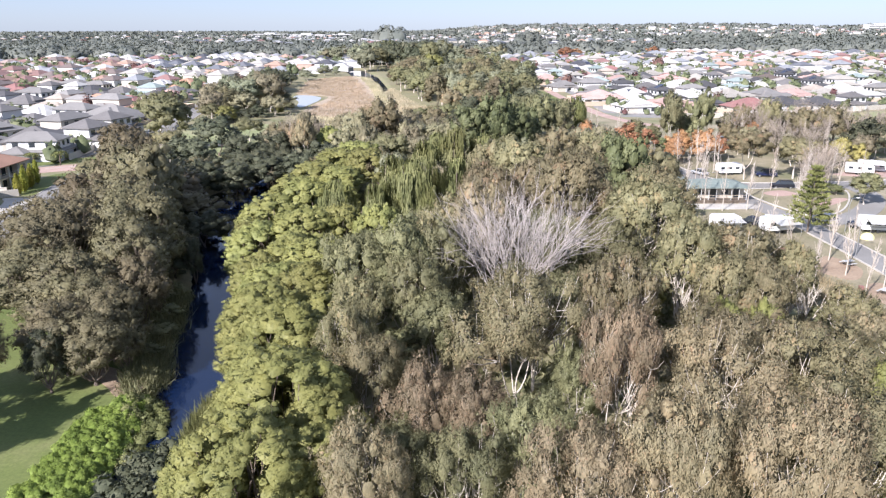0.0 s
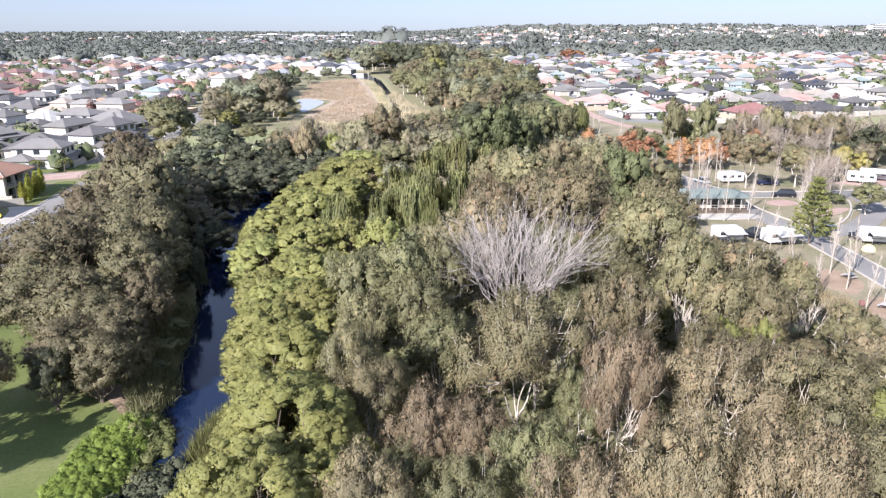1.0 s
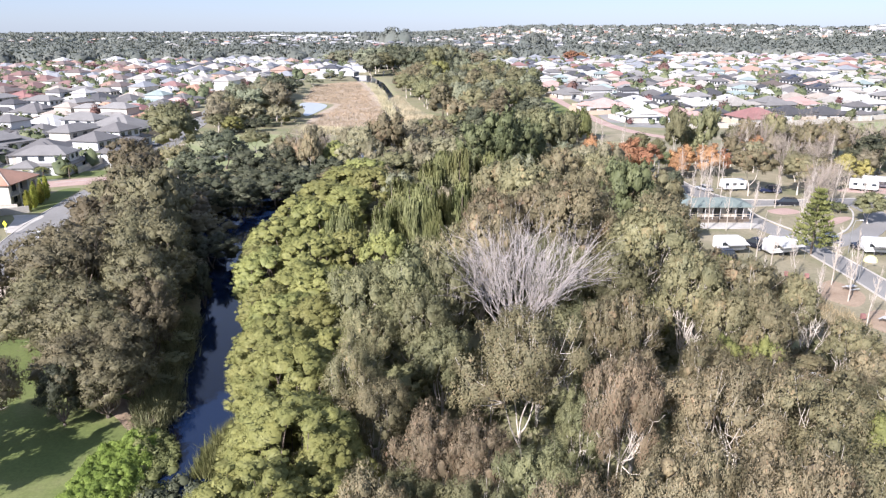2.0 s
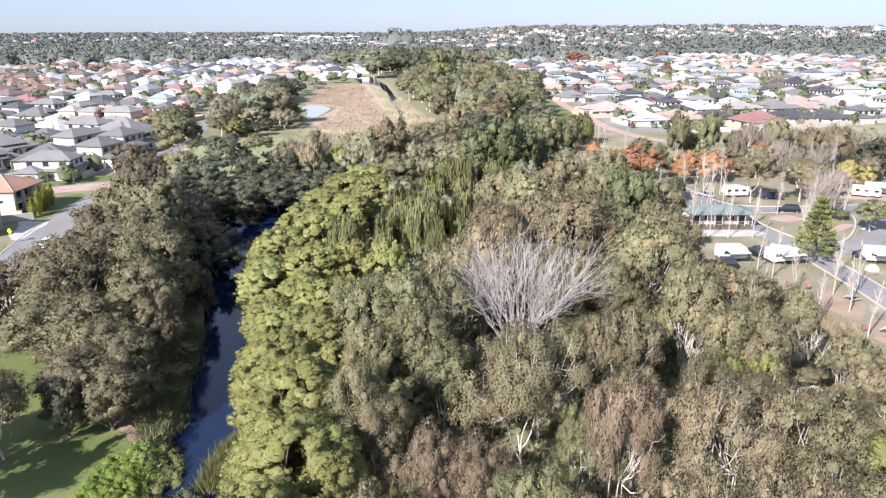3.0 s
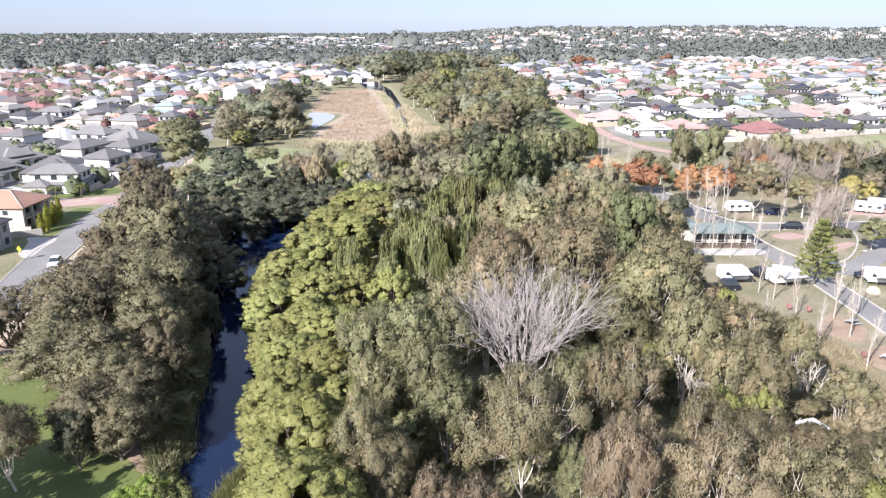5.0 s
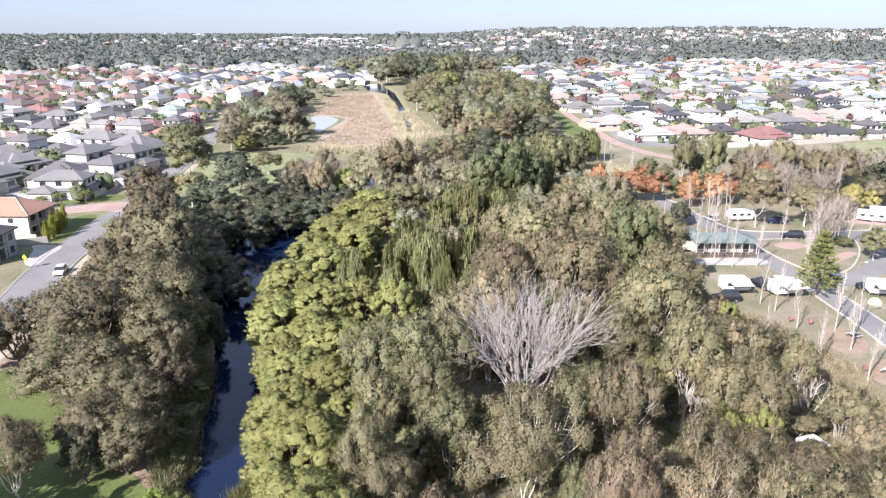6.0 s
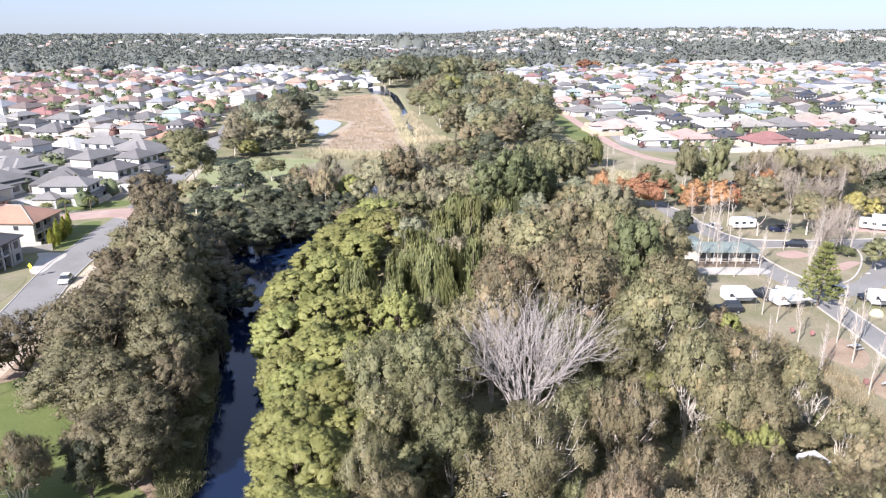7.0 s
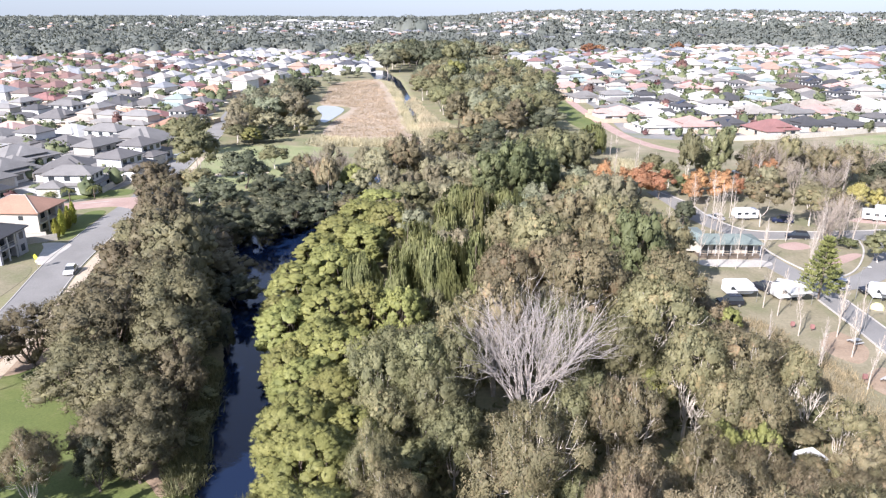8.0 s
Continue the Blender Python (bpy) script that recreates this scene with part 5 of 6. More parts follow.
corner_house(-109.5, -95.2, 147.6, 158.5, "orange", "cream", "two storey cream house with a terracotta tiled roof")
corner_house(-104, -92, 128.5, 137.5, "charcoal", "grey", "dark grey modern two storey house with solar panels", True)
house(5, -109.5, 190.8, 3, "houses beside the street", 1.02)
house(10, -121, 208, 14, "houses beside the street", 1.1)
house(3, -107, 212, 76, "houses beside the street", 1.15)
house(19, -124, 230, 76, "houses beside the street", 1.15)
house(3, -110, 233, 76, "houses beside the street", 1.15)
house(2, -120, 257, -14, "houses beside the street", 1.3)
house(2, -139, 200, 70, "houses beside the street", 1.2)
house(18, -131, 176, 64, "houses beside the street", 1.2)
house(2, -146, 222, 64, "houses beside the street", 1.2)

def garden_wall(line, h, material, label):
    """A low wall with a coping along a line."""
    ob = blank("garden_wall", line[0][0], line[0][1])
    for (x0, y0), (x1, y1) in zip(line, line[1:]):
        d = Vector((x1 - x0, y1 - y0, 0))
        n = Vector((-d.y, d.x, 0)).normalized() * 0.12
        p, q = Vector((x0 - line[0][0], y0 - line[0][1], 0)), Vector((x1 - line[0][0], y1 - line[0][1], 0))
        for name, e, z0, z1 in (("wall", 1.0, -0.2, h), ("coping", 1.5, h, h + 0.12)):
            c = [p - n * e, q - n * e, q + n * e, p + n * e]
            v = [(a.x, a.y, z0) for a in c] + [(a.x, a.y, z1) for a in c]
            child(name, Shape().add(v, [(3, 2, 1, 0), (4, 5, 6, 7), (0, 1, 5, 4), (1, 2, 6, 5), (2, 3, 7, 6), (3, 0, 4, 7)]).mesh(name, material), ob)
    return tagged(ob, label, "wall", "garden walls")


garden_wall([(-139, 177), (-128, 180.5), (-117, 184.5)], 1.9, WALL["white"], "white rendered garden wall beside a house")
garden_wall([(-92.6, 145.5), (-94.5, 145.2), (-97, 145.0), (-109.5, 144.6)], 1.7, WALL["cream"], "cream garden wall before the terracotta roofed house")
garden_wall([(-96, 196), (-97.5, 204), (-99, 210)], 1.7, WALL["white"], "white rendered garden wall beside a house")

# houses too far off to tell apart, with the estates' streets between them
ROWS_OF = {False: ([], [], [], []), True: ([], [], [], [])}
for pick, x, y, t, big in FAR_HOUSES:
    w, d, st, roof, wall, style, solar = HOUSES[pick]
    wall_v, wall_f, roof_v, roof_f = ROWS_OF[x < -0.45 * y]
    for store_v, store_f, part_no in ((wall_v, wall_f, 0), (roof_v, roof_f, 1)):
        s = Shape()
        if part_no == 0:
            s.box(-w / 2, w / 2, -d / 2, d / 2, -0.3, 2.7 if st == 1 else 5.4)
        else:
            s.hip(-w / 2, w / 2, -d / 2, d / 2, 2.7 if st == 1 else 5.4, 24, 0.5)
        c, sn = math.cos(radians(t)), math.sin(radians(t))
        z = float(height(x, y))
        o = len(store_v)
        store_v.extend([(x + (c * a - sn * b3) * big, y + (sn * a + c * b3) * big, z + q * big) for a, b3, q in s.v])
        store_f.extend([tuple(i + o for i in fc) for fc in s.f])


def island_colours(name, stops, rough):
    m, nt, b = base_material(name)
    g = nt.nodes.new("ShaderNodeNewGeometry")
    r = ramp_node(nt, stops, "CONSTANT")
    link(nt, g.outputs["Random Per Island"], r.inputs[0])
    n = noise_node(nt, 0.4, 4.0, "World")
    gr = ramp_node(nt, [(0.3, (0.82, 0.82, 0.82)), (0.7, (1.1, 1.1, 1.1))])
    link(nt, n.outputs[0], gr.inputs[0])
    link(nt, mixed(nt, 1.0, r.outputs[0], gr.outputs[0], "MULTIPLY"), b.inputs["Base Color"])
    b.inputs["Roughness"].default_value = rough
    return m


M_FAR_ROOF = island_colours("far roofs", [(0.0, (0.49, 0.475, 0.45)), (0.26, (0.385, 0.355, 0.315)), (0.45, (0.27, 0.275, 0.285)), (0.64, (0.15, 0.155, 0.17)), (0.74, (0.08, 0.08, 0.09)), (0.84, (0.40, 0.265, 0.20)), (0.94, (0.27, 0.155, 0.14))], 0.6)
M_FAR_WALL = island_colours("far walls", [(0.0, (0.60, 0.595, 0.58)), (0.5, (0.53, 0.49, 0.42)), (0.8, (0.45, 0.30, 0.24))], 0.85)


M_OLD_ROOF = island_colours("far tiled roofs", [(0.0, (0.245, 0.145, 0.125)), (0.25, (0.34, 0.222, 0.170)), (0.45, (0.18, 0.142, 0.125)), (0.6, (0.36, 0.275, 0.24)), (0.75, (0.27, 0.275, 0.285)), (0.88, (0.50, 0.49, 0.47))], 0.6)


def far_houses(walls, roofs, label, tiles=None):
    tagged(new("far_houses", mesh_from("far_houses", walls[0] + roofs[0], walls[1] + [tuple(i + len(walls[0]) for i in fc) for fc in roofs[1]], [M_FAR_WALL, tiles or M_FAR_ROOF], [0] * len(walls[1]) + [1] * len(roofs[1]))), label, "houses", kind="stuff")


a, b3, c, d = ROWS_OF[False]
far_houses((a, b3), (c, d), "dense rows of distant white and terracotta roofed houses")
a, b3, c, d = ROWS_OF[True]
far_houses((a, b3), (c, d), "dense rows of distant red and brown tiled houses", M_OLD_ROOF)

# paving under the estates: streets, drives and yards
M_YARD = surface("yards and streets", (0.36, 0.31, 0.26), (0.24, 0.235, 0.23), 0.03, 0.6, 0.95, 0.2, third=(0.17, 0.19, 0.09), where="World")
patch("estate_ground", [(x, y) for x, y in LEFT_ESTATE], 0.02, M_YARD, "paved streets and yards between houses", "ground")
patch("estate_ground", [(x, y) for x, y in RIGHT_ESTATE], 0.02, M_YARD, "paved streets and yards between houses", "ground")

# garden trees between the houses
NUM = 0
for hx, hy in USED:
    if rnd.random() < 0.62 and NUM < 120:
        a = rnd.uniform(0, 6.28)
        plant("shrub", hx + math.cos(a) * 10.5, hy + math.sin(a) * 12, rnd.uniform(2.5, 5.5), rnd.uniform(1.3, 2.5), 0, "garden trees of the estates")
        NUM += 1


# ---- far woods and the hill ----
def far_tree_cloud(name, places, leaves, label, kind="far", category="woods", lift=0.7):
    """Many far trees in one mesh: each an uneven crown of large leaf sprays round a small core."""
    vs, fs, cvs, cfs, es = [], [], [], [], []
    o = co = 0
    k = len(ICO_V)
    for x, y, h, r in places:
        z = float(height(x, y))
        n = leaves
        lob = ball(4, 0.0) * np.array([0.5, 0.5, 0.28]) * np.array([r, r, h])
        w = rng.integers(0, 4, n)
        e = ball(n, -0.4)
        at = np.array([x, y, z + h * 0.52]) + lob[w] + e * np.array([r * 0.6, r * 0.6, h * 0.27]) * (rng.uniform(0.86, 1.03, (n, 1)) if kind == "far" else rng.uniform(0.7, 1.1, (n, 1)))
        axis = unit(np.cross(e, rng.normal(size=(n, 3))) + e * (0.0 if kind == "far" else 0.2))
        v, f = leaf_quads(at, axis, r * 0.34 * (60 / leaves) ** 0.4, r * 0.30 * (60 / leaves) ** 0.4, e)
        vs.append(v), fs.append(f + o), es.append(unit(e * 0.7 + lob[w] / r * 0.7 + np.array([0, 0, lift])))
        o += len(v)
        cvs.append(np.array([x, y, z + h * 0.45]) + ICO_V * np.array([r * 0.92, r * 0.92, h * 0.5]) * rng.uniform(0.75, 1.12, (k, 1)))
        cfs.append(ICO_F + co)
        co += k
    cf = np.concatenate(cfs)
    me = crown_mesh(name, np.concatenate(vs), np.concatenate(fs), np.concatenate(cvs), cf, LEAF[kind], (np.concatenate(es), np.tile(unit(ICO_V + np.array([0, 0, lift])), (len(places), 1))))
    return tagged(new(name, me), label, category, kind="stuff")


def scatter(n, x0, x1, y0, y1, hs, rs, avoid=()):
    out = []
    while len(out) < n:
        y = y0 + (y1 - y0) * rnd.random() ** 1.3
        half = y * 0.75
        x = rnd.uniform(max(x0, -half), min(x1, half))
        if any(inside(x, y, p) for p in avoid):
            continue
        out.append((x, y, rnd.uniform(*hs), rnd.uniform(*rs)))
    return out


EST = (LEFT_ESTATE, RIGHT_ESTATE)
# these belts wear the leaf colour with aerial haze mixed in
far_tree_cloud("far_woods", scatter(1150, -1500, -20, 700, 1500, (9, 15), (9, 15), EST), 70, "belt of woodland behind the houses, greyed for haze")
far_tree_cloud("far_woods", scatter(1250, -20, 1600, 860, 1700, (9, 15), (9, 15), EST), 70, "belt of woodland behind the houses, greyed for haze")
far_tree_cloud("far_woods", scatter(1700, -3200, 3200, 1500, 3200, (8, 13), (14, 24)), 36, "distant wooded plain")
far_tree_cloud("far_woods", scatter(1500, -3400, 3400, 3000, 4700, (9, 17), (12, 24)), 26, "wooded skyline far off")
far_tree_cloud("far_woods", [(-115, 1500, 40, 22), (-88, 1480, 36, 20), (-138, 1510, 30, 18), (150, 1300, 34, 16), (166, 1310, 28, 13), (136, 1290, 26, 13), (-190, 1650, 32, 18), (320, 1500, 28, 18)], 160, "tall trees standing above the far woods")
gardens = []
for poly, n in ((LEFT_ESTATE, 1900), (RIGHT_ESTATE, 2600)):
    while n > 0:
        x, y = rnd.uniform(-760, 760), 120 + 900 * rnd.random()
        if inside(x, y, poly) and abs(x) < y * 0.72:
            gardens.append((x, y, *((rnd.uniform(1.8, 4.4), rnd.uniform(1.4, 2.7)) if rnd.random() < 0.68 else (rnd.uniform(3.5, 6.5 if y < 380 else 8.5), rnd.uniform(2.0, 3.0 if y < 380 else 4.2)))))
            n -= 1
far_tree_cloud("garden_greenery", gardens[::12], 26, "dark red bushes and small trees in gardens between houses", "plum", "bushes")
far_tree_cloud("garden_greenery", [g for i, g in enumerate(gardens) if i % 12], 26, "hedges and bushes in gardens between houses", "shrub", "bushes")
far_tree_cloud("garden_trees", [(71.6, 418, 9, 4.5), (186, 625, 10, 6), (163, 355, 6, 3), (128, 330, 6, 3), (-150, 300, 7, 3)], 60, "dark red leafy trees standing between houses", "plum", "trees")
for x, y, h, r in [(150, 880, 13, 10), (162, 890, 11, 8), (268, 930, 13, 9), (112, 640, 7, 5)]:
    plant("red", x, y, h, r, 1, "autumn trees beyond the estate", "orange brown autumn tree beyond the estate")


def far_building(x, y, w, d, h, storeys, label):
    """A large pale building far off, with bands of windows."""
    z = float(height(x, y))
    ob = blank("office_building", x, y, z)
    child("wall", Shape().box(-w / 2, w / 2, -d / 2, d / 2, -5, h).box(-w * 0.2, w * 0.1, -d * 0.3, d * 0.3, h, h + 4).mesh("wall", WALL["white"]), ob)
    for k in range(storeys):
        zz = h * (k + 0.35) / storeys
        child("window_band", Shape().box(-w / 2 + 1.5, w / 2 - 1.5, -d / 2 - 0.15, -d / 2 + 0.1, zz, zz + h / storeys * 0.4).mesh("window_band", M_GLASS), ob)
    return tagged(ob, label, "building", "far buildings")


far_building(-560, 2400, 110, 50, 15, 2, "long white low building among far trees")
far_building(-430, 2340, 110, 50, 14, 2, "long white low building among far trees")
far_building(-315, 2300, 60, 40, 15, 2, "white building among far trees")
far_building(1760, 2950, 120, 40, 26, 4, "large pale building on the far hill")
far_building(1850, 3000, 60, 40, 34, 5, "tall pale building on the far hill")
far_building(-1090, 3050, 50, 30, 17, 3, "white building standing above far trees")
far_building(-1330, 3300, 44, 30, 16, 3, "pale building standing above far trees")
# houses on the plain and the hill
wall_v, wall_f, roof_v, roof_f = [], [], [], []
for i in range(1650):
    if i < 330:
        x, y = rnd.uniform(-460, 420), rnd.uniform(1150, 2300)
    elif i < 400:
        x, y = rnd.uniform(-1200, -400), rnd.uniform(1300, 2300)
    else:
        x, y = rnd.uniform(60, 2300), rnd.uniform(2300, 3700)
    if abs(x) > y * 0.72:
        continue
    t, z = rnd.uniform(0, 180), float(height(x, y)) + (6.5 if y < 2300 else 2.5)
    w, d, hh = rnd.uniform(9, 19), rnd.uniform(8, 13), rnd.uniform(3, 7.5)
    c, sn = math.cos(radians(t)), math.sin(radians(t))
    for store_v, store_f, s in ((wall_v, wall_f, Shape().box(-w / 2, w / 2, -d / 2, d / 2, -9, hh)), (roof_v, roof_f, Shape().hip(-w / 2, w / 2, -d / 2, d / 2, hh, 22, 0.5))):
        o = len(store_v)
        store_v.extend([(x + c * a - sn * b3, y + sn * a + c * b3, z + q) for a, b3, q in s.v])
        store_f.extend([tuple(k + o for k in fc) for fc in s.f])
far_houses((wall_v, wall_f), (roof_v, roof_f), "white houses scattered over the far hill")


# ---- the bare tree in the middle of the wood ----
def branching(s, at, way, length, r, depth, spread, up):
    """Grow a bare bough and its forks."""
    at, way = Vector(at), Vector(way).normalized()
    mid = at + way * length * 0.5 + Vector(rng.normal(size=3)) * length * 0.05
    end = at + way * length + Vector(rng.normal(size=3)) * length * 0.06
    s.tube([at, mid, end], [r, r * 0.82, r * 0.62], 5 if depth > 2 else 4 if depth > 1 else 3)
    if depth == 0:
        return
    for _ in range(3 if depth > 1 else 2):
        w2 = (way + Vector(rng.normal(size=3)) * spread + Vector((0, 0, up))).normalized()
        branching(s, at.lerp(end, rng.uniform(0.45, 1.0)), w2, length * rng.uniform(0.6, 0.85), r * 0.58, depth - 1, spread, up)


def bare_tree(name, x, y, h, r, stems, label, material, depth=4, spread=0.33, thick=0.19, fan=(0.25, 1.0), up=0.12):
    ob = blank(name, x, y, float(height(x, y)))
    s = Shape()
    s.tube([(0, 0, -1), (0, 0, 0.5), (0.05, 0, h * 0.18)], [thick * 2.6, thick * 2.0, thick * 1.6], 7)
    child("trunk", s.mesh("trunk", material), ob)
    for k in range(stems):
        a = 2 * math.pi * k / stems + rng.uniform(-0.3, 0.3)
        out = rng.uniform(*fan) * r / h
        s = Shape()
        branching(s, (0, 0, h * rng.uniform(0.08, 0.18)), (math.cos(a) * out * 1.25, math.sin(a) * out * 1.25, 1.0), h * 0.37, thick, depth, spread, up)
        child("limb", s.mesh("limb", material), ob)
    return tagged(ob, label, "tree", "bare trees")


bare_tree("bare_tree", 8.0, 72.5, 18.2, 8.4, 18, "leafless grey tree fanning out above the wood", BARK["ash"], 4, 0.30, 0.11, (0.15, 1.35), 0.06)


for x, y, h, r in [(88, 184, 12, 4.5), (95.5, 182, 11, 4), (100, 214, 13, 5), (118, 212, 13, 5), (128, 208, 12, 4.5), (106, 196, 12, 4.5), (86, 206, 13, 5), (95.5, 210, 15, 5.5), (103, 202, 15, 5), (110, 203, 14, 5), (91, 203, 13, 4.5), (116, 200, 13, 4.5), (80.0, 148.5, 11, 3.4), (85.0, 153.2, 10.5, 3.4), (75.8, 142.8, 10, 3.0), (-42, 197, 11, 4), (-36, 203, 10, 4), (-22, 196, 9, 4), (-12, 205, 9, 4), (-2, 208, 9, 4)]:
    bare_tree("bare_tree", x, y, h, r, 7, "leafless brownish grey tree with fine twigs", BARK["grey"], 4, 0.36, 0.10)


for x, y, h, r in [(41, 73, 8, 3), (26.5, 69, 9, 3)]:
    bare_tree("bare_tree", x, y, h, r, 5, "small dead tree with bleached white limbs", BARK["white"], 3, 0.4, 0.09)


def poplar(x, y, h, lean=0.0):
    ob = blank("poplar_tree", x, y, 0.0, rng.uniform(0, 360))
    s = Shape()
    top = (rng.normal() * 0.5, rng.normal() * 0.5, h)
    s.tube([(0, 0, -0.4), (0, 0, h * 0.3), (top[0] * 0.6, top[1] * 0.6, h * 0.65), top], [0.11, 0.09, 0.06, 0.02], 5)
    child("trunk", s.mesh("trunk", BARK["poplar"]), ob)
    s = Shape()
    for k in range(22):
        t = rng.uniform(0.22, 0.92)
        a = rng.uniform(0, 6.28)
        ln = (1.05 - t) * h * rng.uniform(0.25, 0.45)
        p = Vector((top[0] * t, top[1] * t, h * t))
        q = p + Vector((math.cos(a) * ln * 0.38, math.sin(a) * ln * 0.38, ln))
        s.tube([p, p.lerp(q, 0.5) + Vector((math.cos(a), math.sin(a), 0)) * ln * 0.08, q], [0.03, 0.02, 0.01], 3)
        for _ in range(3):
            w = p.lerp(q, rng.uniform(0.3, 0.8))
            s.tube([w, w + Vector((rng.normal() * 0.3, rng.normal() * 0.3, 0.8)) * ln * 0.35], [0.018, 0.009], 3)
    child("twig_crown", s.mesh("twig_crown", BARK["poplar"]), ob)
    return tagged(ob, "slender leafless poplar with pale bark", "tree", "poplars of the caravan park")


for x, y, h in [(56.7, 151.4, 11), (52.2, 113.2, 9), (53.2, 109.7, 9), (53.3, 102.1, 9), (59.2, 101.9, 9.5), (63.0, 102.5, 9), (55.3, 85.6, 9), (63.0, 108.5, 8), (60, 151, 12), (53, 150, 11), (64, 143, 8), (58.8, 155, 13), (57.2, 156, 11), (66.5, 170, 12), (63.8, 174, 11),
                (47.5, 134, 10), (51, 133, 11), (54.5, 132.5, 11), (59.5, 133, 10), (69, 133, 10), (71.5, 137, 11), (74, 139, 11), (67.8, 130, 9), (60.5, 90, 8), (58, 95, 8.5), (49.5, 88, 8), (52, 92, 8)]:
    poplar(x, y, h)
for x, y, h in [(57.8, 171, 11), (76, 143, 10), (84, 146, 10), (64, 96, 8), (61, 84, 8), (46, 96, 7), (45.5, 150, 11), (90, 186, 11), (97, 188, 11), (104, 190, 11), (112, 192, 10), (83, 196, 12), (58, 209, 9), (47, 216, 9), (53, 214, 9), (45, 250, 8), (48, 255, 8), (52, 248, 8), (44, 244, 7), (55, 252, 8), (60, 240, 8), (80, 152, 11), (84, 150, 11), (78, 147, 10), (88, 156, 10), (72, 150.5, 10), (92, 152, 9)]:
    poplar(x, y, h)


# ---- conifers ----
def pine_tree(x, y, h, r):
    ob = blank("pine_tree", x, y)
    child("trunk", Shape().tube([(0, 0, -0.5), (0, 0, h * 0.5), (0, 0, h)], [0.2, 0.13, 0.03], 7).mesh("trunk", BARK["brown"]), ob)
    at, ax = [], []
    for tier in range(11):
        z = h * (0.16 + 0.8 * tier / 11)
        ln = r * (1.05 - tier / 11.5)
        for k in range(7):
            a = 2 * math.pi * k / 7 + tier * 0.5 + rng.uniform(-0.2, 0.2)
            for _ in range(60):
                t = rng.uniform(0.12, 1) ** 0.7
                p = np.array([math.cos(a) * ln * t, math.sin(a) * ln * t, z + 0.35 * t * t * ln * 0.5]) + rng.normal(size=3) * np.array([0.14, 0.14, 0.10])
                at.append(p)
                ax.append(np.array([math.cos(a) * 0.5, math.sin(a) * 0.5, 0.7]) + rng.normal(size=3) * 0.4)
    v, f = leaf_quads(np.array(at), unit(np.array(ax)), 0.50, 0.24)
    child("crown", mesh_from("crown", v, f, [LEAF["pine"]]), ob)
    return tagged(ob, "bright green tiered pine tree beside the caravans", "tree")


pine_tree(63.4, 117.0, 12.8, 3.9)


def rail_fence(x0, y0, x1, y1, n):
    """Posts with two rails."""
    ob = blank("rail_fence", x0, y0)
    dx, dy = (x1 - x0) / n, (y1 - y0) / n
    for i in range(n + 1):
        child("post", Shape().box(-0.08, 0.08, -0.08, 0.08, -0.3, 1.25).mesh("post", BARK["brown"]), ob, "", (dx * i, dy * i, 0))
    for z in (0.6, 1.1):
        child("rail", Shape().tube([(0, 0, z), (dx * n, dy * n, z)], [0.06, 0.06], 5).mesh("rail", BARK["brown"]), ob)
    return tagged(ob, "dark wooden post and rail fence beside pale grass", "fence")


rail_fence(150, 283, 160, 258, 9)


def cypress(x, y, h):
    ob = blank("cypress_tree", x, y)
    child("trunk", Shape().tube([(0, 0, -0.3), (0, 0, h * 0.6)], [0.12, 0.05], 6).mesh("trunk", BARK["brown"]), ob)
    n = 900
    t = rng.uniform(0.02, 1, n)
    a = rng.uniform(0, 6.28, n)
    rad = 0.78 * np.sin(np.pi * np.clip(t * 0.82 + 0.16, 0, 1)) * rng.uniform(0.75, 1.05, n)
    at = np.stack([rad * np.cos(a), rad * np.sin(a), 0.15 + t * (h - 0.3)], -1)
    ax = unit(np.stack([np.cos(a) * 0.4, np.sin(a) * 0.4, np.ones(n)], -1) + rng.normal(size=(n, 3)) * 0.25)
    v, f = leaf_quads(at, ax, 0.4, 0.2, np.stack([np.cos(a), np.sin(a), np.full(n, 0.3)], -1))
    core = np.array([0, 0, h * 0.48]) + ICO_V * np.array([0.5, 0.5, h * 0.46])
    child("crown", crown_mesh("crown", v, f, core, ICO_F, LEAF["cypress"]), ob)
    return tagged(ob, "narrow golden green pencil cypress beside the house", "tree", "row of cypresses")


for i in range(6):
    cypress(-90.9 - 0.5 * i + (i % 2) * 0.5, 146.5 + 2.2 * i, 4.6 + 0.45 * (i % 3))


def palm(x, y, h):
    ob = blank("palm_tree", x, y)
    child("trunk", Shape().tube([(0, 0, -0.3), (0.05, 0, h * 0.5), (0.1, 0.05, h)], [0.2, 0.15, 0.12], 7).mesh("trunk", BARK["brown"]), ob)
    for k in range(13):
        a = 2 * math.pi * k / 13 + rng.uniform(-0.15, 0.15)
        up = rng.uniform(0.1, 0.9)
        at, ax = [], []
        for i in range(26):
            t = (i + 1) / 26
            p = np.array([math.cos(a) * 2.0 * t, math.sin(a) * 2.0 * t, h + up * t * 1.6 - 1.7 * t * t])
            for side in (-1, 1):
                at.append(p)
                ax.append(np.array([math.cos(a) * 0.7 - side * math.sin(a), math.sin(a) * 0.7 + side * math.cos(a), -0.5]))
        v, f = leaf_quads(np.array(at), unit(np.array(ax)), 0.55, 0.09)
        child("frond", mesh_from("frond", v, f, [LEAF["pine"]]), ob)
    return tagged(ob, "small palm with arching green fronds before a house", "palm", "garden palms")


for x, y, h in [(-104.5, 177, 3.6), (-108.5, 175.5, 3.0), (-100.2, 181.5, 3.4), (-113, 173, 3.2), (-119, 168, 3.4)]:
    palm(x, y, h)


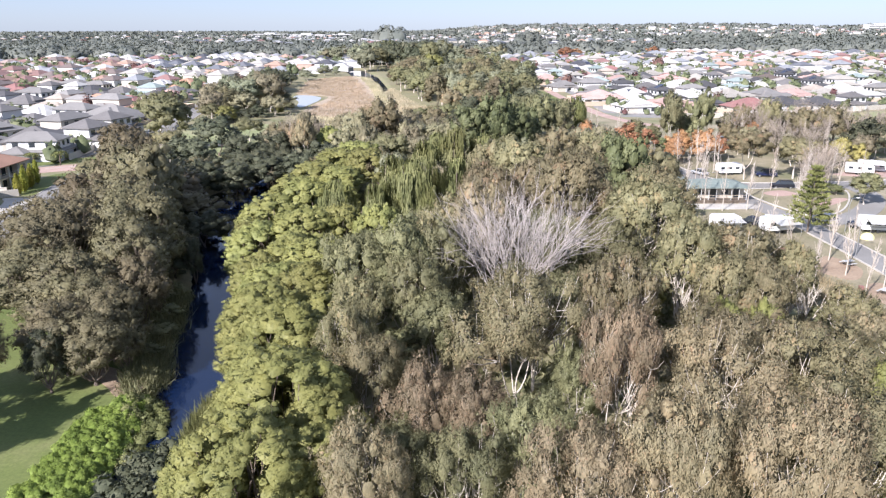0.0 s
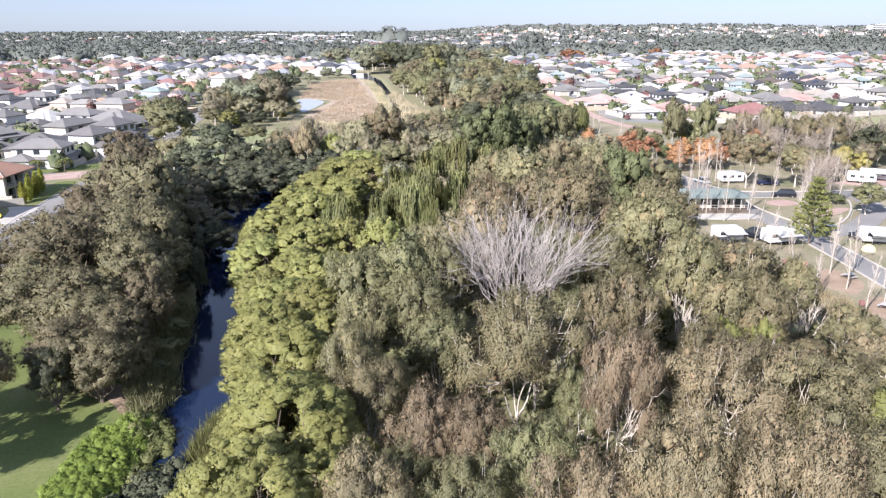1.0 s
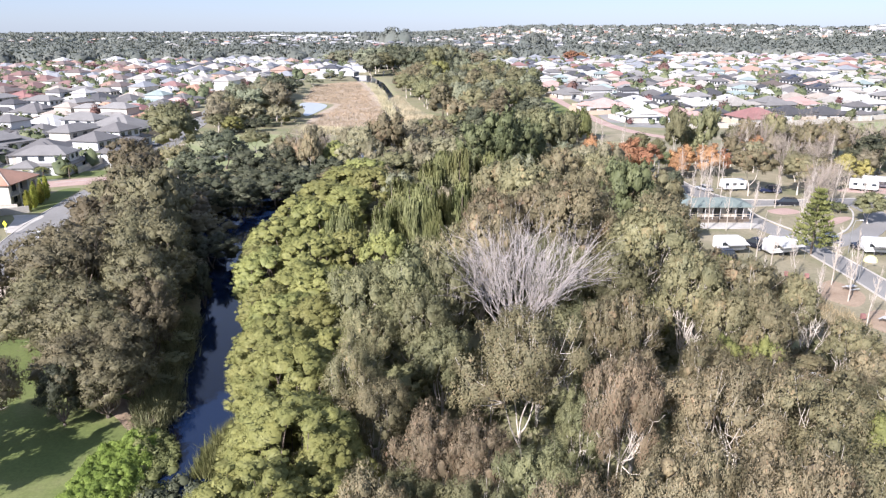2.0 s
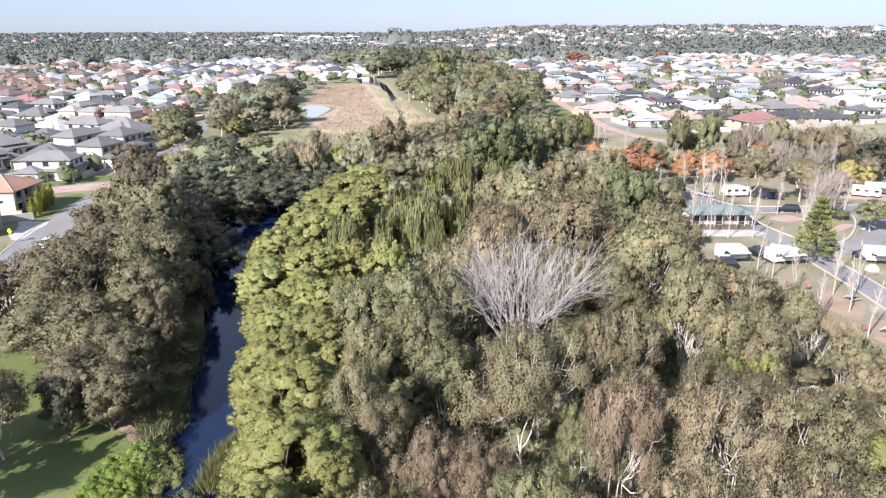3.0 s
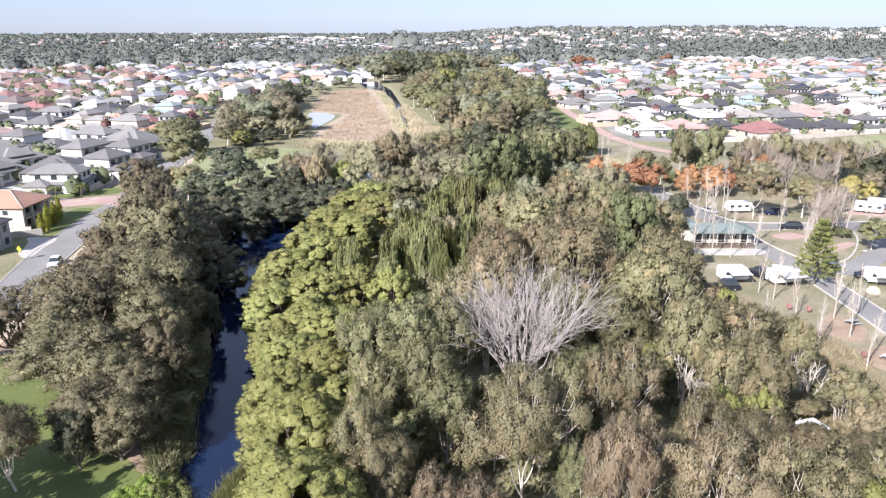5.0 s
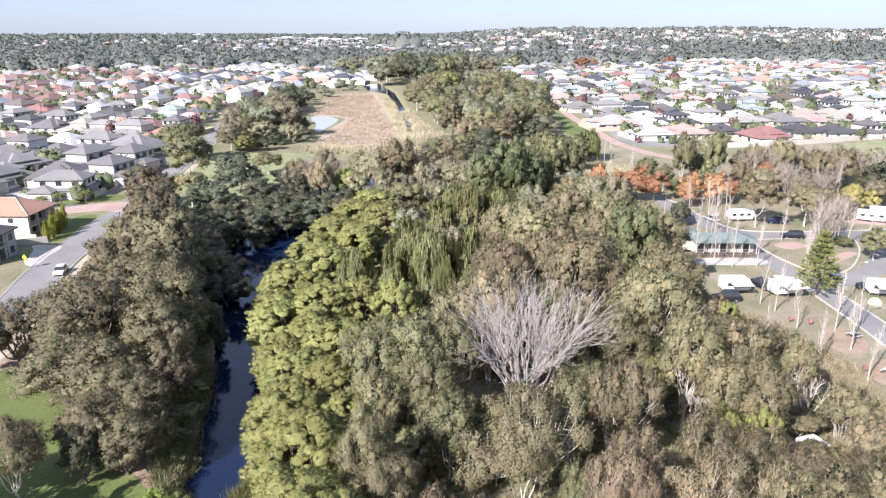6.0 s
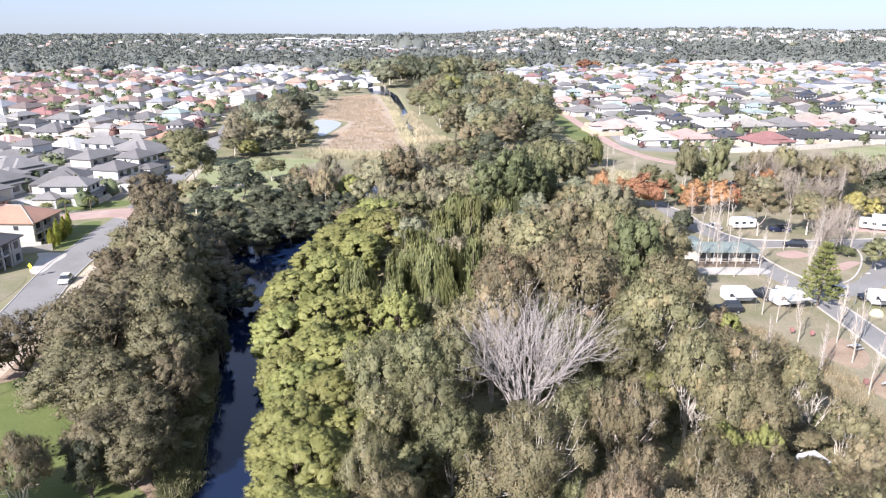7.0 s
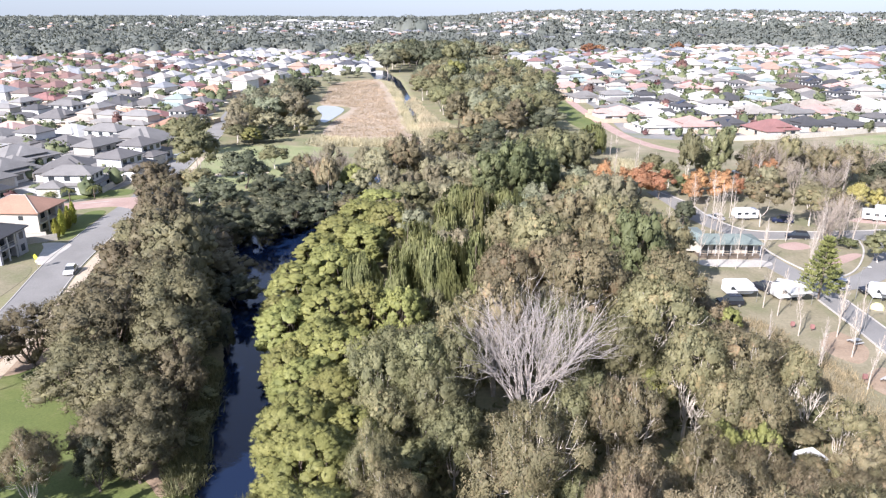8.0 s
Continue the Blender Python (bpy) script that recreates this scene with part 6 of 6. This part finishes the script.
# ---- vehicles and camp things ----
def car(x, y, turn, paint, label, long=4.5, tall=1.5, suv=False):
    """A car along y: body with bonnet, cabin glass, four wheels, lamps."""
    ob = blank("car", x, y, 0.12, turn)
    w = 0.9
    L = long / 2
    z1 = tall * 0.56
    s = Shape()
    prof = [(-L, 0.32), (-L, z1 * 0.95), (-L + 0.12, z1), (L - 1.2, z1), (L - 0.1, z1 * 0.86), (L, z1 * 0.7), (L, 0.32)]
    v = [(sx * w, yy, zz) for sx in (-1, 1) for yy, zz in prof]
    n = len(prof)
    s.add(v, [tuple(range(n)), tuple(reversed(range(n, 2 * n)))] + [(i, (i + 1) % n, n + (i + 1) % n, n + i)[::-1] for i in range(n)])
    child("body", s.mesh("body", M_PAINT[paint]), ob)
    back = -L + (0.15 if suv else 0.55)
    lo = [(-w + 0.04, back - 0.1), (w - 0.04, back - 0.1), (w - 0.04, L - 1.15), (-w + 0.04, L - 1.15)]
    hi = [(-w + 0.2, back + 0.35), (w - 0.2, back + 0.35), (w - 0.2, L - 1.85), (-w + 0.2, L - 1.85)]
    s = Shape().add([(a, b3, z1) for a, b3 in lo] + [(a, b3, tall - 0.06) for a, b3 in hi], [(i, (i + 1) % 4, 4 + (i + 1) % 4, 4 + i) for i in range(4)])
    child("glasshouse", s.mesh("glasshouse", M_GLASS), ob, "dark tinted car glass")
    s = Shape().box(-w + 0.17, w - 0.17, back + 0.3, L - 1.8, tall - 0.08, tall, cut=0.04)
    child("car_roof", s.mesh("car_roof", M_PAINT[paint]), ob)
    for sx in (-1, 1):
        for yy in (-L + 0.85, L - 0.85):
            wh = child("wheel", Shape().wheel(sx * 0.82, yy, 0.21, 0.33, 0.22).mesh("wheel", M_TYRE), ob)
            child("rim", Shape().wheel(sx * 0.935, yy, 0.21, 0.19, 0.02).mesh("rim", M_CHROME), wh)
        child("headlight", Shape().box(sx * 0.62 - 0.2, sx * 0.62 + 0.2, L - 0.02, L + 0.02, 0.58, 0.74).mesh("headlight", M_CHROME), ob)
        child("tail_light", Shape().box(sx * 0.7 - 0.14, sx * 0.7 + 0.14, -L - 0.02, -L + 0.02, 0.6, 0.78).mesh("tail_light", ROOF["red"]), ob)
    return tagged(ob, label, "car", "parked vehicles")


car(-76.2, 125.2, 194, "white", "white hatchback on the asphalt street", 4.1, 1.5)
car(46.8, 114.2, 92, "black", "dark four wheel drive beside a white caravan", 4.4, 1.85, True)
car(55.4, 121.0, 30, "black", "dark four wheel drive between caravans", 4.8, 1.85, True)
car(58.6, 121.8, 60, "white", "white four wheel drive parked by the lane", 4.9, 1.85, True)
car(77.6, 165.8, 80, "blue", "dark blue four wheel drive under a tree", 4.8, 1.8, True)
car(70.0, 124.0, 20, "silver", "grey car parked beside the loop lane", 4.6, 1.7, True)
car(75, 120.5, 90, "black", "dark utility beside a tent trailer", 4.9, 1.8, True)
car(87.0, 219.5, 40, "white", "white car parked behind the park trees", 4.6, 1.6)
car(91.0, 220.0, 40, "white", "white car parked behind the park trees", 4.6, 1.6)
car(62.5, 168, 20, "silver", "grey car beside the park lane", 4.5, 1.5)
car(75.6, 153.0, 84, "black", "dark wagon pulled up beside the grassy island", 4.8, 1.7, True)
car(-94, 212, 8, "white", "white car parked on the street", 4.5, 1.6)
car(-99, 236, 8, "silver", "silver car parked on the street", 4.5, 1.5)
M_CANVAS = surface("pale canvas", (0.50, 0.495, 0.475), (0.42, 0.415, 0.40), 0.8, 6, 0.9, 0.2)
M_TENT = surface("yellow tent cloth", (0.72, 0.70, 0.36), (0.64, 0.61, 0.30), 0.8, 6, 0.85, 0.2)


def caravan(x, y, turn, label, long=6.0, awning=True):
    """A white caravan along x with windows, stripe, hitch, wheels and a side awning to -y."""
    ob = blank("caravan", x, y, 0.1, turn)
    L = long / 2
    prof = [(-L, 0.75), (-L + 0.15, 0.5), (L - 0.3, 0.5), (L, 0.9), (L - 0.1, 2.2), (L - 0.5, 2.62), (-L + 0.3, 2.68), (-L, 2.4)]
    n = len(prof)
    s = Shape().add([(a, sy * 1.15, z) for sy in (-1, 1) for a, z in prof], [tuple(range(n)), tuple(reversed(range(n, 2 * n)))] + [(i, (i + 1) % n, n + (i + 1) % n, n + i)[::-1] for i in range(n)])
    child("body", s.mesh("body", M_PAINT["white"]), ob)
    for k in range(3):
        a = -L + 0.7 + k * (long - 1.6) / 2.3
        for sy in (-1, 1):
            y0, y1 = sorted((sy * 1.14, sy * 1.18))
            child("window", Shape().box(a, a + 0.95, y0, y1, 1.35, 1.95).mesh("window", M_GLASS), ob)
    child("stripe", Shape().box(-L + 0.05, L - 0.08, -1.165, 1.165, 0.95, 1.12).mesh("stripe", WALL["grey"]), ob, "grey stripe")
    child("roof_vent", Shape().box(-0.4, 0.3, -0.3, 0.3, 2.64, 2.85, cut=0.05).mesh("roof_vent", WALL["white"]), ob)
    child("hitch", Shape().tube([(L - 0.2, 0.4, 0.45), (L + 1.1, 0, 0.4)], [0.05, 0.05], 4).tube([(L - 0.2, -0.4, 0.45), (L + 1.1, 0, 0.4)], [0.05, 0.05], 4).mesh("hitch", M_CHROME), ob)
    s = Shape()
    for sy in (-1, 1):
        for k in (-0.5, 0.35):
            o = len(s.v)
            s.wheel(0, 0, 0.27, 0.34, 0.22)
            for i in range(o, len(s.v)):
                a, b3, z = s.v[i]
                s.v[i] = (b3 + k, a + sy * 1.0, z)
    child("wheels", s.mesh("wheels", M_TYRE), ob)
    if awning:
        s = Shape().add([(-L + 0.6, -1.18, 2.5), (L - 0.6, -1.18, 2.5), (L - 0.6, -3.6, 2.15), (-L + 0.6, -3.6, 2.15), (-L + 0.6, -1.18, 2.46), (L - 0.6, -1.18, 2.46), (L - 0.6, -3.6, 2.11), (-L + 0.6, -3.6, 2.11)],
                        [(0, 3, 2, 1), (4, 5, 6, 7), (0, 1, 5, 4), (1, 2, 6, 5), (2, 3, 7, 6), (3, 0, 4, 7)])
        child("awning", s.mesh("awning", M_CANVAS), ob, "pale canvas awning")
        for a in (-L + 0.65, L - 0.65):
            child("pole", Shape().tube([(a, -3.55, -0.1), (a, -3.55, 2.13)], [0.03, 0.03], 5).mesh("pole", M_CHROME), ob)
    return tagged(ob, label, "caravan", "caravans")


caravan(49.8, 119.0, 6, "large white caravan with an awning beside a dark four wheel drive", 5.0, True)
caravan(58.3, 117.8, 14, "white caravan with dark windows and annexe", 5.6)
caravan(69.6, 168.6, 185, "white campervan under a spreading tree", 5.8, False)
caravan(101.5, 168.5, -25, "white caravan in a paved bay", 6.2, False)
caravan(106.5, 172.0, -25, "white caravan beside yellow autumn trees", 6.2, True)
caravan(75.5, 118, -10, "low grey canvas camper trailer", 5.0, True)
caravan(38.6, 66.4, 20, "pale caravan half hidden below the wood", 3.2, False)
t = blank("tent", 71.9, 113.6)
s = Shape()
v = [(1.15 * math.cos(a) * math.cos(e), 1.05 * math.sin(a) * math.cos(e), 1.1 * math.sin(e)) for e in (0.0, 0.35, 0.75, 1.15) for a in [2 * math.pi * k / 12 for k in range(12)]] + [(0, 0, 1.1)]
f = [(r * 12 + k, r * 12 + (k + 1) % 12, (r + 1) * 12 + (k + 1) % 12, (r + 1) * 12 + k) for r in range(3) for k in range(12)] + [(36 + k, 36 + (k + 1) % 12, 48) for k in range(12)]
child("flysheet", s.add(v, f).mesh("flysheet", M_TENT), t)
child("door_flap", Shape().add([(-0.4, -1.09, 0.0), (0.4, -1.09, 0.0), (0.0, -0.9, 0.75)], [(0, 1, 2)]).mesh("door_flap", M_CANVAS), t)
tagged(t, "small round pale yellow tent on the grass", "tent")


def picnic_table(x, y, turn):
    ob = blank("picnic_table", x, y, 0.06, turn)
    for k in range(4):
        child("board", Shape().box(-0.9, 0.9, -0.38 + k * 0.2, -0.2 + k * 0.2, 0.7, 0.75).mesh("board", M_CANVAS), ob)
    for sy in (-0.72, 0.72):
        child("bench", Shape().box(-0.9, 0.9, sy - 0.13, sy + 0.13, 0.42, 0.46).mesh("bench", M_CANVAS), ob)
    for sx in (-0.6, 0.6):
        child("frame", Shape().tube([(sx, -0.8, 0), (sx, 0, 0.72)], [0.04, 0.04], 4).tube([(sx, 0.8, 0), (sx, 0, 0.72)], [0.04, 0.04], 4).tube([(sx, -0.75, 0.4), (sx, 0.75, 0.4)], [0.03, 0.03], 4).mesh("frame", BARK["brown"]), ob)
    return tagged(ob, "pale wooden picnic table with benches on dry grass", "table", "picnic tables")


picnic_table(60.8, 99.5, 20)
picnic_table(59.2, 87.5, 35)


def red_bin(x, y):
    ob = blank("bin_post", x, y, 0.03)
    child("post", Shape().box(-0.06, 0.06, -0.06, 0.06, -0.1, 1.1).mesh("post", BARK["brown"]), ob)
    child("box", Shape().box(-0.28, 0.28, -0.2, 0.2, 0.45, 1.15, cut=0.05).mesh("box", ROOF["red"]), ob, "red metal box")
    return tagged(ob, "red box on a short post in the park", "bin", "red boxes")


for x, y in [(53.6, 105), (56.3, 104), (56.0, 87.8)]:
    red_bin(x, y)


# ---- the park cabin ----
def cabin(x, y, turn):
    ob = blank("cabin", x, y, 0.0, turn)
    w, d, zf, h = 12.6, 6.4, 0.7, 3.4
    child("wall", Shape().box(-w / 2, w / 2, -d / 2 + 1.8, d / 2, zf, h).mesh("wall", WALL["cream"]), ob)
    child("wing", Shape().box(-w / 2 - 2.0, -w / 2 + 2.6, -d / 2 + 3.0, d / 2 + 4.6, zf, h - 0.02).mesh("wing", WALL["cream"]), ob, "cream side wing")
    child("roof", Shape().hip(-w / 2, w / 2, -d / 2, d / 2, h, 17, 0.45).mesh("roof", ROOF["green"]), ob, "pale green metal roof")
    child("wing_roof", Shape().hip(-w / 2 - 2.0, -w / 2 + 2.6, -d / 2 + 3.0, d / 2 + 4.6, h + 0.03, 17, 0.4).mesh("wing_roof", ROOF["green"]), ob, "pale green metal roof")
    child("deck", Shape().box(-w / 2, w / 2, -d / 2, d / 2 - 0.2, zf - 0.18, zf).mesh("deck", BARK["brown"]), ob, "brown timber deck")
    child("skirting", Shape().box(-w / 2 + 0.1, w / 2 - 0.1, -d / 2 + 0.12, d / 2 - 0.3, -0.2, zf - 0.18).mesh("skirting", BARK["brown"]), ob)
    for k in range(9):
        a = -w / 2 + 0.1 + (w - 0.2) * k / 8
        child("post", Shape().box(a - 0.05, a + 0.05, -d / 2 + 0.02, -d / 2 + 0.12, zf, h - 0.15).mesh("post", WALL["white"]), ob)
    for z in (zf + 0.45, zf + 0.95):
        child("rail", Shape().box(-w / 2, w / 2, -d / 2 + 0.04, -d / 2 + 0.1, z, z + 0.06).mesh("rail", WALL["tan"]), ob)
    for k in range(5):
        a = -w / 2 + 0.9 + k * 2.4
        child("window" if k % 2 else "door", Shape().box(a, a + 1.3, -d / 2 + 1.75, -d / 2 + 1.82, zf + (0.9 if k % 2 else 0.05), zf + 2.1).mesh("opening", M_GLASS), ob)
    return tagged(ob, "cream park cabin with a pale green roof and deck", "cabin")


cabin(55.4, 141.8, 1)
patch("slab", [(49.5, 134.0), (61.5, 134.2), (61.8, 137.8), (49.2, 137.6)], 0.10, M_CONCRETE, "pale concrete slab before the cabin", "paving")


# ---- street furniture ----
def street_lamp(x, y, h=6.0):
    ob = blank("street_lamp", x, y)
    child("pole", Shape().tube([(0, 0, -0.3), (0, 0, h * 0.8), (0.3, 0, h), (1.1, 0, h + 0.1)], [0.08, 0.06, 0.05, 0.04], 6).mesh("pole", M_CHROME), ob)
    child("lamp_head", Shape().box(1.0, 1.6, -0.14, 0.14, h + 0.02, h + 0.16, cut=0.05).mesh("lamp_head", WALL["white"]), ob)
    return tagged(ob, "tall pale metal street lamp on a curved arm", "lamp", "street lamps")


for x, y in [(70.5, 118), (64.5, 104), (-97.5, 250), (-103, 275)]:
    street_lamp(x, y)
sg = blank("road_sign", -84.3, 127.6, 0, -20)
child("post", Shape().tube([(0, 0, -0.3), (0, 0, 3.0)], [0.045, 0.045], 6).mesh("post", M_CHROME), sg)
child("plate", Shape().add([(0, -0.06, 1.75), (0.62, -0.06, 2.4), (0, -0.06, 3.05), (-0.62, -0.06, 2.4), (0, -0.03, 1.75), (0.62, -0.03, 2.4), (0, -0.03, 3.05), (-0.62, -0.03, 2.4)],
                           [(0, 1, 2, 3), (7, 6, 5, 4), (0, 4, 5, 1), (1, 5, 6, 2), (2, 6, 7, 3), (3, 7, 4, 0)]).mesh("plate", surface("yellow sign", (0.85, 0.80, 0.05), (0.8, 0.74, 0.05), 1, 10, 0.5, 0.02)), sg, "yellow diamond plate")
child("lower_plate", Shape().box(-0.3, 0.3, -0.06, -0.03, 1.25, 1.65).mesh("lower_plate", M_TENT), sg)
tagged(sg, "yellow diamond warning sign on a metal post", "sign")
# garden wall of the orange roofed house
ribbon("wall_garden", [(-90.2, 145.4), (-93, 143.6), (-97, 141.2)], 0.25, 1.5, WALL["cream"], "low cream garden wall", "wall", thick=1.7)


# ---- reeds and low plants ----
def tufts(name, places, leaf, kind, label, category, per=14, lean=0.35):
    """Upright blades or sprays in tufts, as one body of growth."""
    p = np.array(places)
    n = len(p)
    w = np.repeat(np.arange(n), per)
    at = np.stack([p[w, 0], p[w, 1], p[w, 2]], -1) + rng.normal(size=(n * per, 3)) * np.array([1, 1, 0.0]) * p[w, 3:4] * 0.5
    axis = unit(np.array([0, 0, 1.0]) + rng.normal(size=(n * per, 3)) * lean)
    v, f = leaf_quads(at, axis, 1.0, leaf)
    v = v.reshape(-1, 3, 3)
    v = at[:, None, :] + (v - at[:, None, :]) * np.array([1, 1, 1.0]) * p[w, 4][:, None, None]
    me = mesh_from(name, v.reshape(-1, 3), f, [LEAF[kind]])
    return tagged(new(name, me), label, category, kind="stuff")


def strew(poly, n, size, tall):
    xs, ys = [p[0] for p in poly], [p[1] for p in poly]
    out = []
    while len(out) < n:
        x, y = rnd.uniform(min(xs), max(xs)), rnd.uniform(min(ys), max(ys))
        if inside(x, y, poly):
            out.append((x, y, max(float(height(x, y)), WATER_Z) - 0.05, size * rnd.uniform(0.6, 1.3), rnd.uniform(*tall)))
    return out


REEDS = [(-91, 494), (-80, 520), (-66, 535), (-56, 500), (-44, 430), (-33, 360), (-26, 315), (-21, 285), (-23, 268), (-40, 270), (-58, 286), (-56, 312), (-62, 320), (-55, 335), (-56, 372), (-78, 384), (-84, 426)]
tufts("dry_reeds", strew(REEDS, 4200, 2.4, (0.5, 0.95)), 0.55, "reed", "dense dry brown reeds", "reeds", 14, 1.3)
tufts("pale_reeds", strew([(-66, 535), (-56, 500), (-46, 440), (-35, 370), (-28, 318), (-23, 288), (-18, 290), (-22, 315), (-29, 360), (-40, 440), (-52, 510)], 900, 1.6, (1.2, 2.2)), 0.2, "palereed", "pale feathery reeds along the channel", "reeds", 28, 0.6)
tufts("pale_reeds", strew([(-16, 270), (-4, 262), (-2, 300), (-14, 330), (-24, 380), (-30, 420), (-32, 400), (-22, 350)], 700, 1.6, (1.0, 2.0)), 0.2, "palereed", "pale feathery reeds along the channel", "reeds", 28, 0.6)
tufts("pale_reeds", strew([(-60, 262), (-28, 262), (-20, 268), (-24, 276), (-44, 274), (-60, 284)], 420, 1.8, (1.0, 1.9)), 0.2, "palereed", "pale dry growth before the reed field", "reeds", 28, 0.6)
tufts("pale_reeds", strew([(36, 212), (44, 208), (58, 214), (62, 232), (52, 240), (40, 236)], 520, 1.8, (1.0, 2.0)), 0.18, "palereed", "pale dry grass behind the autumn trees", "grass", 26, 0.6)
mounds = [(x, y, rnd.uniform(0.5, 1.1), rnd.uniform(0.3, 0.6)) for x, y, z, size, tall in strew([(-32.5, 38), (-32.5, 56), (-30, 60), (-28.5, 60.5), (-27.5, 55), (-27, 46), (-26.5, 38)], 800, 1, (1, 1))]
far_tree_cloud("bright_plants", mounds, 150, "bright green low leafy waterside plants", "reedgreen", "plants")
mounds = [(x, y, rnd.uniform(0.6, 1.4), rnd.uniform(0.4, 0.9)) for x, y, z, size, tall in strew([(-24.5, 52), (-26, 58), (-28.5, 61), (-30, 59), (-27, 50)], 70, 1, (1, 1))]
far_tree_cloud("bank_scrub", mounds, 90, "olive scrub above the creek bank", "willow", "scrub")
tufts("green_rushes", strew([(-23.5, 54), (-22.5, 60), (-21, 64), (-19.5, 62), (-19.5, 54)], 360, 0.6, (0.9, 1.7)), 0.06, "willow", "tall green rushes at the water's edge", "rushes", 26, 0.28)
# dark mounds added to hide the water where deep tree shadow belongs
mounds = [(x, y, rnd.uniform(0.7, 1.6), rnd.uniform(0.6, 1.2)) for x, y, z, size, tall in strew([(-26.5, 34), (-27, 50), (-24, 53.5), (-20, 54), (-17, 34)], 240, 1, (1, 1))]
far_tree_cloud("creek_growth", mounds, 70, "dark growth added over the creek in place of shadow", "dark", "scrub")
tufts("green_rushes", strew([(-29.5, 58), (-28.2, 66), (-31.0, 72), (-32.5, 82), (-35, 90), (-38, 84), (-35, 72), (-32, 62)], 420, 0.8, (0.8, 1.6)), 0.10, "green", "grey green rushes on the shaded bank", "rushes", 20, 0.5)
tufts("brown_scrub", strew([(37, 94), (39, 104), (44, 112), (50, 106), (56, 92), (56, 78), (48, 76), (42, 84)], 480, 1.3, (0.4, 1.3)), 0.08, "scrub", "brown twiggy scrub at the wood's edge", "scrub", 26, 0.45)
tufts("brown_scrub", strew([(41, 55), (50, 58), (56, 78), (50, 80), (43, 76), (40, 66)], 520, 1.2, (0.4, 1.4)), 0.07, "scrub", "pale twiggy scrub at the wood's edge", "scrub", 26, 0.45)
tufts("undergrowth", strew(NEAR_WOOD, 1600, 1.6, (0.5, 1.4)), 0.5, "green", "green undergrowth on the forest floor", "undergrowth", 10, 0.8)
